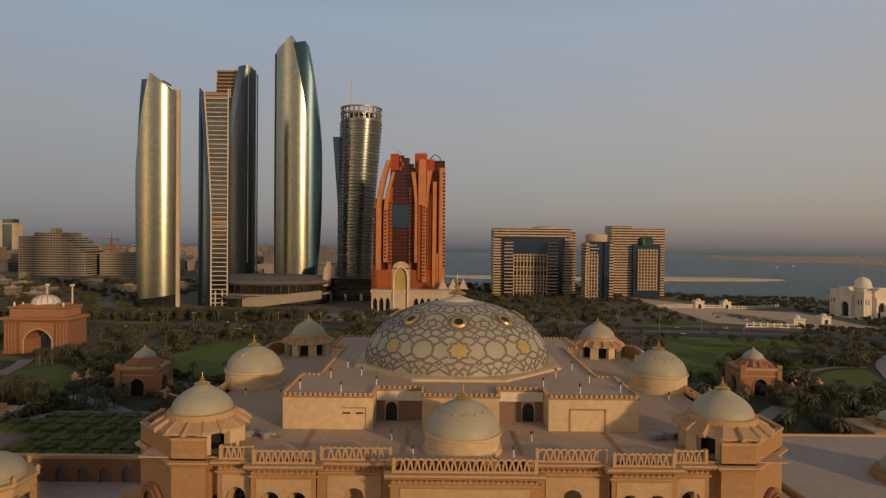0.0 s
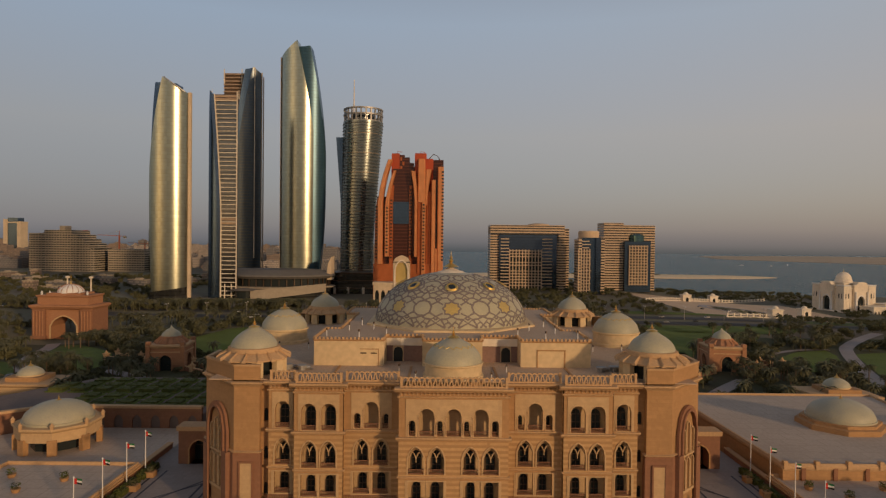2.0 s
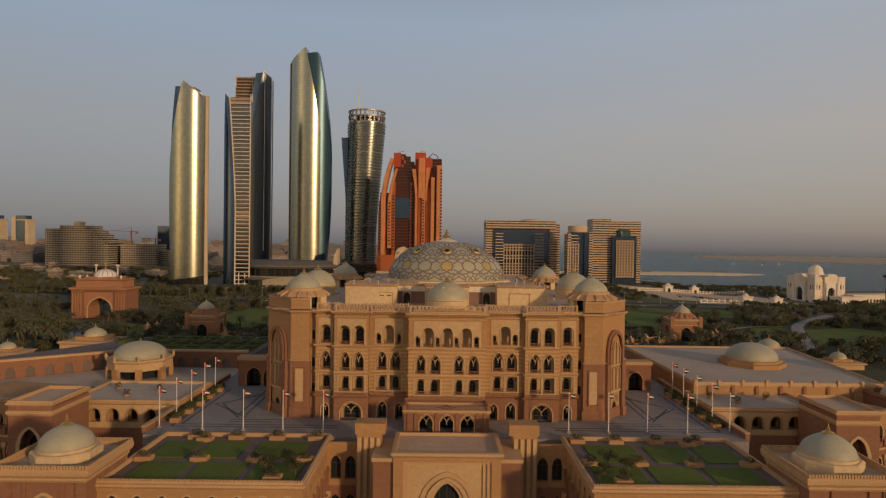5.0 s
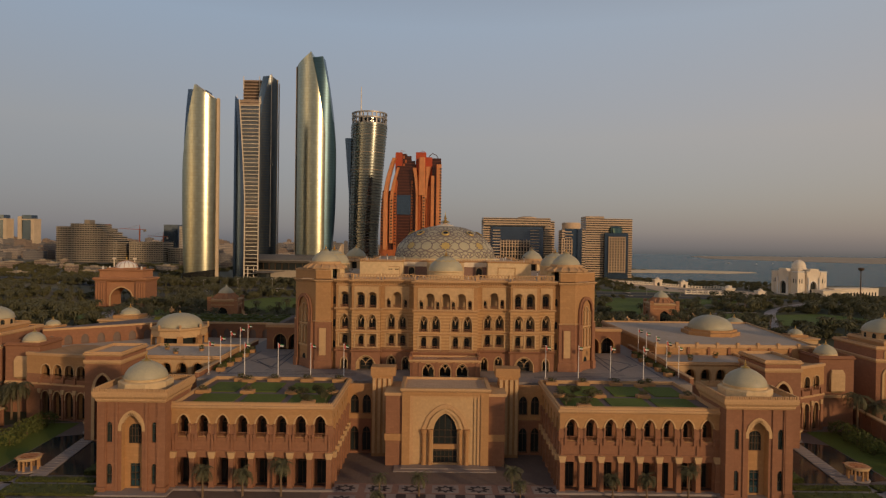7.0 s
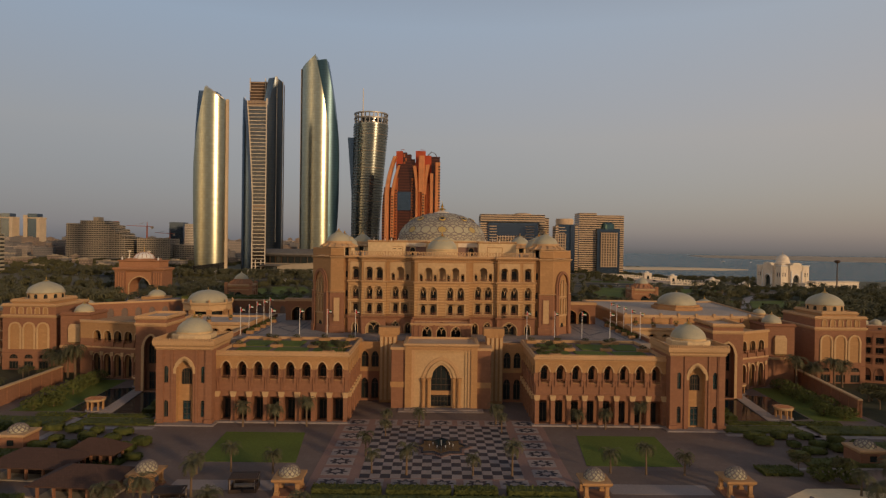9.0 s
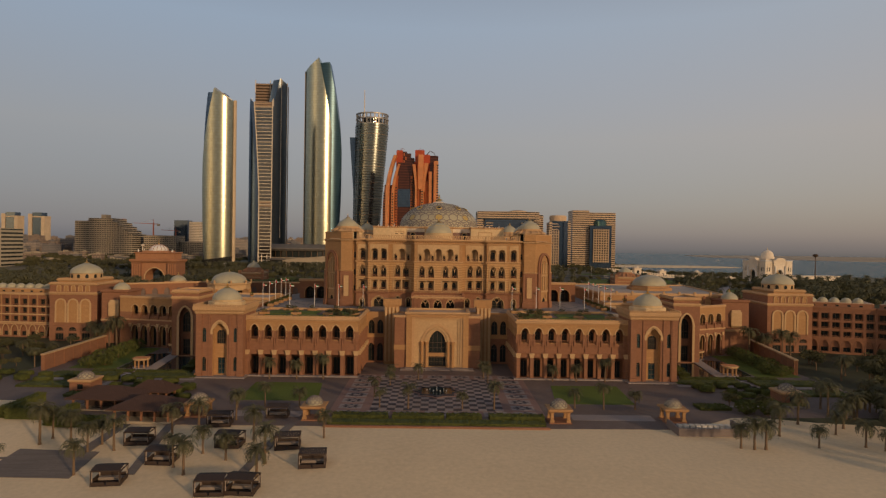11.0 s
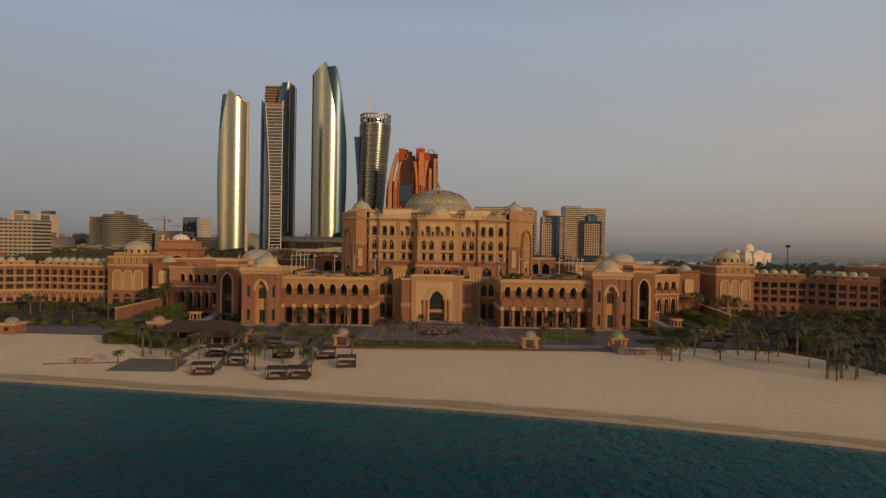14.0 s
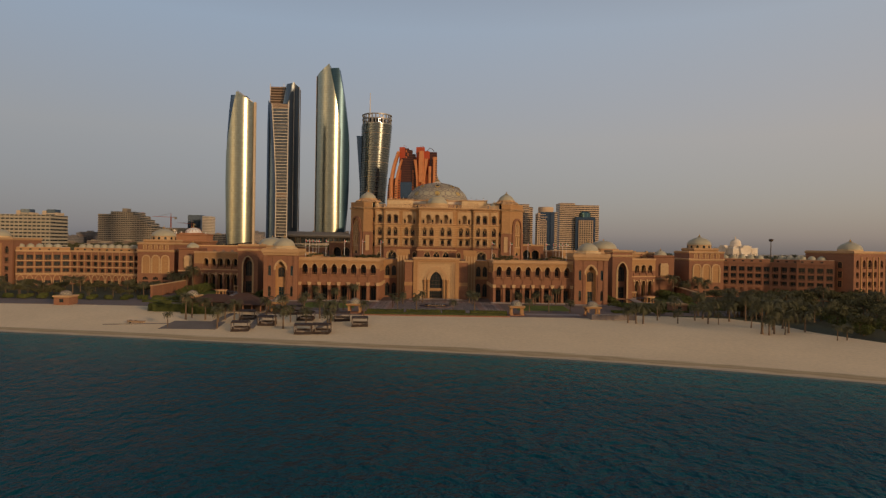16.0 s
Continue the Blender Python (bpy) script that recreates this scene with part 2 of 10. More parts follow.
CITYPALE = courses(material("pale_facade", (0.50, 0.42, 0.34), 0.9, grain=0.1), (0.16, 0.14, 0.13), 3.6, 5.0, 1.0, 0.25)
CITYTAN = courses(material("tan_facade", (0.38, 0.28, 0.20), 0.9, grain=0.1), (0.12, 0.10, 0.09), 3.4, 4.2, 0.9, 0.3)
CITYGREY = courses(material("grey_facade", (0.27, 0.24, 0.22), 0.9, grain=0.1), (0.10, 0.10, 0.10), 3.8, 6.0, 1.1, 0.3)
STEEL = material("steel", (0.35, 0.33, 0.30), 0.5, 0.6, grain=2)
CRANE = material("crane_paint", (0.35, 0.10, 0.05), 0.6, grain=2)
FLAGRED = material("flag_red", (0.45, 0.02, 0.02), 0.8, grain=2)
FLAGGREEN = material("flag_green", (0.02, 0.15, 0.05), 0.8, grain=2)
FLAGBLACK = material("flag_black", (0.015, 0.015, 0.015), 0.8, grain=2)
TERRACOTTA = material("terracotta", (0.32, 0.15, 0.08), 0.85, grain=2)


def damp_band(m):
    """A brown damp band with ragged edges along the waterline, laid into the sand."""
    n, l = m.node_tree.nodes, m.node_tree.links
    b = n[m["base"]]
    co, sep, tex, mp = n.new("ShaderNodeNewGeometry"), n.new("ShaderNodeSeparateXYZ"), n.new("ShaderNodeTexNoise"), n.new("ShaderNodeMapping")
    l.new(co.outputs["Position"], sep.inputs[0])
    mp.inputs["Rotation"].default_value, mp.inputs["Scale"].default_value = (0, 0, 0.24), (0.03, 0.22, 1.0)
    l.new(co.outputs["Position"], mp.inputs["Vector"])
    l.new(mp.outputs["Vector"], tex.inputs["Vector"])
    tex.inputs["Scale"].default_value, tex.inputs["Detail"].default_value = 1.0, 6

    def calc(op, u, v):
        q = n.new("ShaderNodeMath")
        q.operation = op
        for k, s in enumerate((u, v)):
            if isinstance(s, float):
                q.inputs[k].default_value = s
            else:
                l.new(s, q.inputs[k])
        return q.outputs[0]

    right = calc("MAXIMUM", sep.outputs["X"], 0.0)
    off = calc("ADD", calc("ADD", sep.outputs["Y"], 92.0), calc("ADD", calc("MULTIPLY", sep.outputs["X"], 0.197), calc("MULTIPLY", calc("MULTIPLY", right, right), 0.0012)))
    off = calc("ADD", off, calc("MULTIPLY", calc("SUBTRACT", tex.outputs["Fac"], 0.5), 7.0))
    last = b.inputs["Base Color"].links[0].from_socket
    for stops, color in ((((-4.0, 0.0), (0.6, 1.0), (1.9, 0.35), (3.0, 0.0)), (0.43, 0.335, 0.235)), (((1.4, 0.0), (3.0, 0.85), (4.6, 0.6), (5.8, 0.8), (8.6, 0.0)), (0.30, 0.215, 0.10))):
        ramp_ = n.new("ShaderNodeValToRGB")
        while len(ramp_.color_ramp.elements) < len(stops):
            ramp_.color_ramp.elements.new(0.5)
        for e, (p, v) in zip(ramp_.color_ramp.elements, stops):
            e.position, e.color = (p + 5) / 15, (v, v, v, 1)
        scaled = calc("DIVIDE", calc("ADD", off, 5.0), 15.0)
        l.new(scaled, ramp_.inputs["Fac"])
        shore_only = calc("MULTIPLY", ramp_.outputs["Color"], calc("LESS_THAN", sep.outputs["Y"], 40.0))
        m2 = n.new("ShaderNodeMix")
        m2.data_type = "RGBA"
        l.new(shore_only, m2.inputs["Factor"])
        l.new(last, m2.inputs["A"])
        m2.inputs["B"].default_value = (*color, 1)
        last = m2.outputs["Result"]
    l.new(last, b.inputs["Base Color"])
    return m


damp_band(SAND)


def water_material():
    m = bpy.data.materials.new("sea_water")
    m.use_nodes = True
    n, l = m.node_tree.nodes, m.node_tree.links
    b = n["Principled BSDF"]
    co = n.new("ShaderNodeNewGeometry")
    big = n.new("ShaderNodeTexNoise")
    big.inputs["Scale"].default_value, big.inputs["Detail"].default_value = 0.012, 4
    l.new(co.outputs["Position"], big.inputs["Vector"])
    mix = n.new("ShaderNodeMix")
    mix.data_type = "RGBA"
    l.new(big.outputs["Fac"], mix.inputs["Factor"])
    mix.inputs["A"].default_value, mix.inputs["B"].default_value = (0.0015, 0.042, 0.072, 1), (0.004, 0.082, 0.108, 1)
    # shallow water over sand turns green, then pale, towards the waterline
    sep = n.new("ShaderNodeSeparateXYZ")
    l.new(co.outputs["Position"], sep.inputs[0])

    def calc(op, u, v):
        q = n.new("ShaderNodeMath")
        q.operation = op
        for k, s in enumerate((u, v)):
            if isinstance(s, float):
                q.inputs[k].default_value = s
            else:
                l.new(s, q.inputs[k])
        return q.outputs[0]

    right = calc("MAXIMUM", sep.outputs["X"], 0.0)
    line = calc("ADD", calc("MULTIPLY", sep.outputs["X"], 0.197), calc("MULTIPLY", calc("MULTIPLY", right, right), 0.0012))
    off = calc("ADD", calc("ADD", sep.outputs["Y"], 92.0), line)
    off = calc("ADD", off, calc("MULTIPLY", big.outputs["Fac"], 6.0))
    last = mix.outputs["Result"]
    for a, e, c in ((-62.0, 6.0, (0.012, 0.118, 0.128, 1)), (-3.0, 5.0, (0.22, 0.205, 0.155, 1))):
        rng_ = n.new("ShaderNodeMapRange")
        rng_.interpolation_type = "SMOOTHSTEP"
        rng_.inputs["From Min"].default_value, rng_.inputs["From Max"].default_value = a, e
        l.new(off, rng_.inputs["Value"])
        # only on the beach side
        near = calc("MULTIPLY", rng_.outputs["Result"], calc("LESS_THAN", sep.outputs["Y"], 60.0))
        m2 = n.new("ShaderNodeMix")
        m2.data_type = "RGBA"
        l.new(near, m2.inputs["Factor"])
        l.new(last, m2.inputs["A"])
        m2.inputs["B"].default_value = c
        last = m2.outputs["Result"]
    l.new(last, b.inputs["Base Color"])
    b.inputs["Roughness"].default_value, b.inputs["IOR"].default_value = 0.2, 1.33
    b.inputs["Specular IOR Level"].default_value = 0.06
    b.inputs["Specular Tint"].default_value = (0.3, 0.7, 1.0, 1)
    small, swell, mp = n.new("ShaderNodeTexNoise"), n.new("ShaderNodeTexNoise"), n.new("ShaderNodeMapping")
    mp.inputs["Rotation"].default_value, mp.inputs["Scale"].default_value = (0, 0, 0.5), (0.8, 0.6, 1.0)
    l.new(co.outputs["Position"], mp.inputs["Vector"])
    small.inputs["Scale"].default_value, small.inputs["Detail"].default_value, small.inputs["Roughness"].default_value = 0.42, 4, 0.55
    swell.inputs["Scale"].default_value, swell.inputs["Detail"].default_value = 0.06, 3
    for t in (small, swell):
        l.new(mp.outputs["Vector"], t.inputs["Vector"])
    add = n.new("ShaderNodeMath")
    l.new(small.outputs["Fac"], add.inputs[0])
    l.new(swell.outputs["Fac"], add.inputs[1])
    bp = n.new("ShaderNodeBump")
    bp.inputs["Strength"].default_value, bp.inputs["Distance"].default_value = 1.0, 4.0
    l.new(add.outputs[0], bp.inputs["Height"])
    l.new(bp.outputs["Normal"], b.inputs["Normal"])
    return m


SEA = water_material()
POOL = material("pool_water", (0.01, 0.025, 0.03), 0.08, grain=0.5, bump=0.1, spec=0.2)


# ---- mesh building ----
class Shape:
    """Collects faces for one mesh; every method takes metres in the thing's own axes, or in those of the pose m."""

    def __init__(self, m=None):
        self.v, self.f, self.m = [], [], m

    def add(self, vs, fs):
        k = len(self.v)
        self.v += [tuple(self.m @ Vector(p)) for p in vs] if self.m is not None else [tuple(p) for p in vs]
        self.f += [tuple(i + k for i in f) for f in fs]
        return self

    def box(self, x0, x1, y0, y1, z0, z1):
        return self.add([(x, y, z) for z in (z0, z1) for x, y in ((x0, y0), (x1, y0), (x1, y1), (x0, y1))],
                        [(3, 2, 1, 0), (4, 5, 6, 7), (0, 1, 5, 4), (1, 2, 6, 5), (2, 3, 7, 6), (3, 0, 4, 7)])

    def bevel_box(self, x0, x1, y0, y1, z0, z1, e=0.15):
        """A box whose top edge is rounded off."""
        return self.loft([[(x0, y0, z0), (x1, y0, z0), (x1, y1, z0), (x0, y1, z0)], [(x0, y0, z1 - e), (x1, y0, z1 - e), (x1, y1, z1 - e), (x0, y1, z1 - e)],
                          [(x0 + e, y0 + e, z1), (x1 - e, y0 + e, z1), (x1 - e, y1 - e, z1), (x0 + e, y1 - e, z1)]])

    def loft(self, rings, closed=True, caps=True):
        n = len(rings[0])
        vs = [p for r in rings for p in r]
        fs = []
        for i in range(len(rings) - 1):
            for j in range(n if closed else n - 1):
                a, b = i * n + j, i * n + (j + 1) % n
                fs.append((a, b, b + n, a + n))
        if caps and closed:
            fs += [tuple(range(n - 1, -1, -1)), tuple(range((len(rings) - 1) * n, len(rings) * n))]
        return self.add(vs, fs)

    def prism(self, poly, z0, z1):
        return self.loft([[(x, y, z) for x, y in poly] for z in (z0, z1)])

    def band(self, poly, profile):
        """A moulding round a closed plan (counter-clockwise): profile rows of (outward offset, z)."""
        return self.loft([[(x, y, z) for x, y in offset(poly, o)] for o, z in profile])

    def lathe(self, profile, n=32, x=0.0, y=0.0, turn=0.0, caps=True):
        rings = [[(x + r * math.cos(turn + 2 * math.pi * k / n), y + r * math.sin(turn + 2 * math.pi * k / n), z) for k in range(n)] for r, z in profile]
        return self.loft(rings, True, caps)

    def tube(self, points, r, n=6, r1=None):
        rings = []
        ps = [Vector(p) for p in points]
        for i, p in enumerate(ps):
            d = (ps[min(i + 1, len(ps) - 1)] - ps[max(i - 1, 0)]).normalized()
            u = d.orthogonal().normalized()
            w = d.cross(u)
            rr = r + ((r1 if r1 is not None else r) - r) * i / (len(ps) - 1)
            rings.append([tuple(p + (u * math.cos(2 * math.pi * k / n) + w * math.sin(2 * math.pi * k / n)) * rr) for k in range(n)])
        return self.loft(rings)

    def wall(self, x0, x1, z0, z1, holes=(), depth=0.8, y=0.0):
        """A wall along x whose face looks to -y, with openings through it: (centre, width, sill, spring, rise, kind)."""
        hs = sorted(holes)
        x = x0
        q = lambda a, b, c, d: self.add([(a, y, c), (b, y, c), (b, y, d), (a, y, d)], [(0, 1, 2, 3)])
        for h in hs:
            c, w, sill, spring, rise, kind = h
            if c - w / 2 > x + 1e-4:
                q(x, c - w / 2, z0, z1)
            if sill > z0 + 1e-4:
                q(c - w / 2, c + w / 2, z0, sill)
            arc = arch(*h)
            top = arc[1:-1]
            for (xa, za), (xb, zb) in zip(top, top[1:]):
                if xb - xa > 1e-5:
                    self.add([(xa, y, za), (xb, y, zb), (xb, y, z1), (xa, y, z1)], [(0, 1, 2, 3)])
            ring = arc + [arc[0]]
            for (xa, za), (xb, zb) in zip(ring, ring[1:]):
                self.add([(xa, y, za), (xb, y, zb), (xb, y + depth, zb), (xa, y + depth, za)], [(3, 2, 1, 0)])
            x = c + w / 2
        if x < x1 - 1e-4:
            q(x, x1, z0, z1)
        # top, bottom and ends
        self.add([(x0, y, z1), (x1, y, z1), (x1, y + depth, z1), (x0, y + depth, z1)], [(0, 1, 2, 3)])
        self.add([(x0, y, z0), (x0, y + depth, z0), (x0, y + depth, z1), (x0, y, z1)], [(3, 2, 1, 0)][:1])
        self.add([(x1, y, z0), (x1, y + depth, z0), (x1, y + depth, z1), (x1, y, z1)], [(0, 1, 2, 3)])
        return self

    def rim(self, hole, width, proud, y=0.0, sill=False):
        """A raised surround that follows an opening's head and jambs."""
        c, w, s, sp, rise, kind = hole
        a, b = arch(*hole), arch(c, w + 2 * width, s, sp, rise + width * 0.8, kind)
        for i in range(len(a) - 1):
            (xa, za), (xb, zb), (xc, zc), (xd, zd) = a[i], a[i + 1], b[i + 1], b[i]
            y0 = y - proud
            self.add([(xa, y0, za), (xb, y0, zb), (xc, y0, zc), (xd, y0, zd), (xd, y, zd), (xc, y, zc), (xa, y + 0.1, za), (xb, y + 0.1, zb)],
                     [(0, 1, 2, 3), (3, 2, 5, 4), (1, 0, 6, 7)])
        return self

    def mesh(self, name, mat, smooth=False):
        me = bpy.data.meshes.new(name)
        me.from_pydata(self.v, [], self.f)
        me.materials.append(mat)
        bm = bmesh.new()
        bm.from_mesh(me)
        bmesh.ops.recalc_face_normals(bm, faces=bm.faces) if not smooth == "keep" else None
        bm.to_mesh(me)
        bm.free()
        if smooth is True:
            me.shade_smooth()
            me.set_sharp_from_angle(angle=radians(40))
        return me


def offset(poly, d):
    """The closed plan moved outward by d."""
    out, n = [], len(poly)
    for i in range(n):
        p, a, b = Vector(poly[i]), Vector(poly[i - 1]), Vector(poly[(i + 1) % n])
        u, w = (p - a).normalized(), (b - p).normalized()
        nu, nw = Vector((u.y, -u.x)), Vector((w.y, -w.x))
        m = nu + nw
        m = m / max(0.25, m.dot(nu)) if m.length > 1e-6 else nu
        out.append(tuple(p + m * d))
    return out


def arch(c, w, sill, spring, rise, kind="round", n=10):
    """The outline of an opening from its lower left corner over its head to the lower right one."""
    pts = [(c - w / 2, sill)]
    for i in range(n + 1):
        u = -1 + 2 * i / n
        if kind == "rect":
            h = rise
        elif kind == "point":
            a = abs(u)
            h = rise * (max(0.0, 1 - a ** 1.9) ** 0.62 * 0.86 + 0.14 * (1 - a))
        else:
            h = rise * math.sqrt(max(0.0, 1 - u * u))
        pts.append((c + u * w / 2, spring + h))
    pts.append((c + w / 2, sill))
    return pts


def part(name, shape, mat, parent, label="", smooth=False, m=None):
    """Links a Shape, or a mesh that other parts share, as one mesh under a thing or a part."""
    me = shape if isinstance(shape, bpy.types.Mesh) else shape.mesh(name, mat, smooth)
    ob = new(name, me)
    ob.parent = parent
    if m is not None:
        ob.matrix_basis = m
    return tagged(ob, label) if label else ob


def thing(name, label, category, m=None, group="", kind=""):
    """An Empty at a thing's base, which carries its parts."""
    ob = tagged(new(name), label, category, group, kind)
    ob.empty_display_size = 0.5
    if m is not None:
        ob.matrix_world = m
    return ob


def solid(name, shape, mat, label, category="", group="", kind="", smooth=False):
    """A thing or a piece of the setting that is one mesh."""
    return tagged(new(name, shape.mesh(name, mat, smooth)), label, category, group, kind)


made = {}


def window(parent, m, hole, depth=0.7, name="window", bars=(1, 1), glass=None):
    """Glass set back in an opening of a wall that stands in the pose m, with its frame as a sub-part."""
    c, w, sill, spring, rise, kind = hole
    key = (name, round(w, 2), round(sill, 2), round(spring, 2), round(rise, 2), kind, depth, bars, glass and glass.name)
    if key not in made:
        arc = arch(0, w, sill, spring, rise, kind)
        k = len(arc)
        pane = Shape().add([(x, depth, z) for x, z in arc] + [(x, depth + 0.1, z) for x, z in arc], [tuple(range(k)), tuple(range(2 * k - 1, k - 1, -1))])
        fr = Shape()
        t = min(0.16, w * 0.07)
        top = spring + rise
        for i in range(1, bars[0] + 1):
            x = -w / 2 + w * i / (bars[0] + 1)
            zt = min((z for xx, z in arc[1:-1] if abs(xx - x) < w / 8), default=top)
            fr.box(x - t / 2, x + t / 2, depth - 0.12, depth, sill, zt - 0.05)
        for i in range(bars[1]):
            z = sill + (spring - sill) * (i + 1) / bars[1]
            fr.box(-w / 2, w / 2, depth - 0.14, depth, z - t / 2, z + t / 2)
        fr.box(-w / 2, w / 2, depth - 0.14, depth, sill, sill + t)
        fr.box(-w / 2, -w / 2 + t, depth - 0.14, depth, sill, spring)
        fr.box(w / 2 - t, w / 2, depth - 0.14, depth, sill, spring)
        made[key] = pane.mesh("pane", glass or SHADE), fr.mesh("window_frame", FRAME)
    ob = part(name, made[key][0], None, parent, m=m @ pose(c, 0, 0))
    part("window_frame", made[key][1], None, ob)
    return ob


def railing(parent, m, x0, x1, z, h=1.1, y=-0.15, mat=None):
    """A balustrade between two jambs."""
    key = ("rail", round(x1 - x0, 2), h)
    if key not in made:
        w = x1 - x0
        s = Shape().box(0, w, -0.08, 0.08, h - 0.12, h).box(0, w, -0.06, 0.06, 0.05, 0.15)
        n = max(2, int(w / 0.35))
        for i in range(n + 1):
            x = w * i / n
            s.box(x - 0.05, x + 0.05, -0.05, 0.05, 0.1, h - 0.1)
        made[key] = s.mesh("railing", mat or RED)
    return part("railing", made[key], None, parent, m=m @ pose(x0, y, z))


def crest(parent, m, x0, x1, z, h=2.0, step=2.2, mat=None, y=0.0):
    """A parapet of interlaced pointed hoops between a plinth and end blocks."""
    n = max(1, round((x1 - x0) / step))
    key = ("crest", round(x1 - x0, 2), h)
    if key not in made:
        w = x1 - x0
        s = Shape().box(0, w, 0, 0.5, 0, 0.3).box(0, 0.5, -0.05, 0.55, 0, h).box(w - 0.5, w, -0.05, 0.55, 0, h)
        d = w / n
        for i in range(n):
            for sh in (0, 0.5):
                if sh and i == n - 1:
                    continue
                a = arch(d * (i + 0.5 + sh), d * 1.0, 0.2, 0.2, h * 0.88, "round", 8)[1:-1]
                b = arch(d * (i + 0.5 + sh), d * 0.74, 0.2, 0.2, h * 0.74, "round", 8)[1:-1]
                for k in range(len(a) - 1):
                    (xa, za), (xb, zb), (xc, zc), (xd, zd) = a[k], a[k + 1], b[k + 1], b[k]
                    s.loft([[(xa, yy, za), (xb, yy, zb), (xc, yy, zc), (xd, yy, zd)] for yy in (0.1 + 0.06 * (sh > 0), 0.4 - 0.06 * (sh > 0))])
        made[key] = s.mesh("parapet", mat or TRIM)
    return part("parapet", made[key], None, parent, m=m @ pose(x0, y, z))


def finial(parent, x, y, z, h=2.4, r=0.45, m=None):
    s = Shape().lathe([(r * 2.6, 0), (r * 2.1, h * 0.07), (r * 0.8, h * 0.2), (r * 0.35, h * 0.27), (r * 0.9, h * 0.36), (r * 0.3, h * 0.48), (r * 0.5, h * 0.56), (r * 0.14, h * 0.66), (0.02, h)], 12)
    return part("finial", s, GOLD, parent, "gilded finial", True, m=pose(x, y, z))


def dome_profile(r, h, z, sharp=0.18, n=10):
    """A dome that swells into a point."""
    out = []
    for i in range(n + 1):
        a = math.pi / 2 * i / n
        out.append((max(0.02, r * math.cos(a) ** (1 - sharp * 0.3) * (1 - sharp * 0.25 * math.sin(a) ** 3)), z + h * (math.sin(a) * (1 - sharp) + sharp * (a / (math.pi / 2)) ** 3)))
    return out


def dome(parent, x, y, z, r, h, drum=2.0, collar=None, ring=True, top=2.2, mat=None):
    """Drum, tiled cap, ring and finial."""
    part("drum", Shape().lathe([(r * 1.06, 0), (r * 1.06, drum * 0.18), (r * 1.0, drum * 0.22), (r * 1.0, drum * 0.85), (r * 1.05, drum * 0.9), (r * 1.05, drum)], 32), collar or PLASTER, parent, "plastered drum", True, pose(x, y, z))
    d = part("dome", Shape().lathe(dome_profile(r * 0.99, h, 0), 32), mat or DOME, parent, "grey-blue tiled dome", True, pose(x, y, z + drum))
    finial(parent, x, y, z + drum + h - 0.15, top, r * 0.09)
    if ring:
        prof = dome_profile(r * 0.99, h, 0)
        at = lambda z_: next(ra + (rb - ra) * (z_ - za) / (zb - za) for (ra, za), (rb, zb) in zip(prof, prof[1:]) if za <= z_ <= zb)
        pts = []
        for k in range(49):
            z_ = h * (0.60, 0.68, 0.64)[k % 3]
            pts.append((at(z_) * math.cos(2 * math.pi * k / 48), at(z_) * math.sin(2 * math.pi * k / 48), z_))
        part("gilt_band", Shape().tube(pts, 0.11, 4), GOLDTILE, d, "gilt zigzag band")
    return d


def side(x0, y0, x1, y1, z=0.0):
    """The pose of a wall that runs from one plan point to another, its face to the right of that way (to -y for a wall along +x)."""
    return pose(x0, y0, z, 0, 0, math.degrees(math.atan2(y1 - y0, x1 - x0)))


# ---- ground, sea, paving ----
SEA_Z = -3.5


def shore(x):
    if x > 200:
        return -180 - 0.68 * (x - 200)
    return -92 - 0.2 * x - 0.0012 * x * x if x > 0 else -92 - 0.195 * max(x, -210) - 0.05 * min(0, x + 210)


def smooth(a, b, x):
    t = min(1.0, max(0.0, (x - a) / (b - a)))
    return t * t * (3 - 2 * t)


def height(x, y):
    """The height of the natural ground."""
    s = shore(x)
    if y < 40:
        return SEA_Z - 2.0 + 2.6 * smooth(s - 18, s + 8, y) + 2.9 * smooth(s + 6, s + 62, y) - 0.05
    back = smooth(125, 215, y)
    dip = math.exp(-((x + 290) / 75) ** 2 - ((y - 425) / 80) ** 2)
    z = -0.05 - 10.5 * dip + 14 * back + 4.5 * smooth(330, 620, y) - 16 * smooth(200, 420, x) * smooth(440, 660, y)
    edge = 1030 + 40 * math.sin(x * 0.006) if x > -120 else 1030 + (1900 if x < -420 else 1030 + (-120 - x) * 2.9)
    return z - (z - SEA_Z + 3) * smooth(edge - 70, edge + 30, y)


xs = [-4600, -3500, -2500, -1800, -1400, -1100, -900] + list(range(-760, 761, 10)) + [900, 1100, 1400, 1800, 2500, 3500, 4600]
# rows that follow the waterline up the beach, then straight rows
beach = [-140, -90, -60, -40, -25, -15, -8, -4, -1.5, 0.5, 2.2, 4.0, 5.6, 7.4, 9.4, 12, 20, 28, 38, 50, 64, 80]
rows = [[(x, min(shore(x) + o, 30 + o * 0.1), 0) for x in xs] for o in beach]
rows += [[(x, y, 0) for x in xs] for y in list(range(48, 240, 8)) + list(range(240, 1200, 14)) + list(range(1200, 3400, 100))]
land = Shape()
land.v = [(x, y, height(x, y)) for r in rows for x, y, _ in r]
nx = len(xs)
land.f = [(j * nx + i, j * nx + i + 1, (j + 1) * nx + i + 1, (j + 1) * nx + i) for j in range(len(rows) - 1) for i in range(nx - 1)]
me = land.mesh("ground", SAND)
for extra in (GARDEN, CITY, WET):
    me.materials.append(extra)
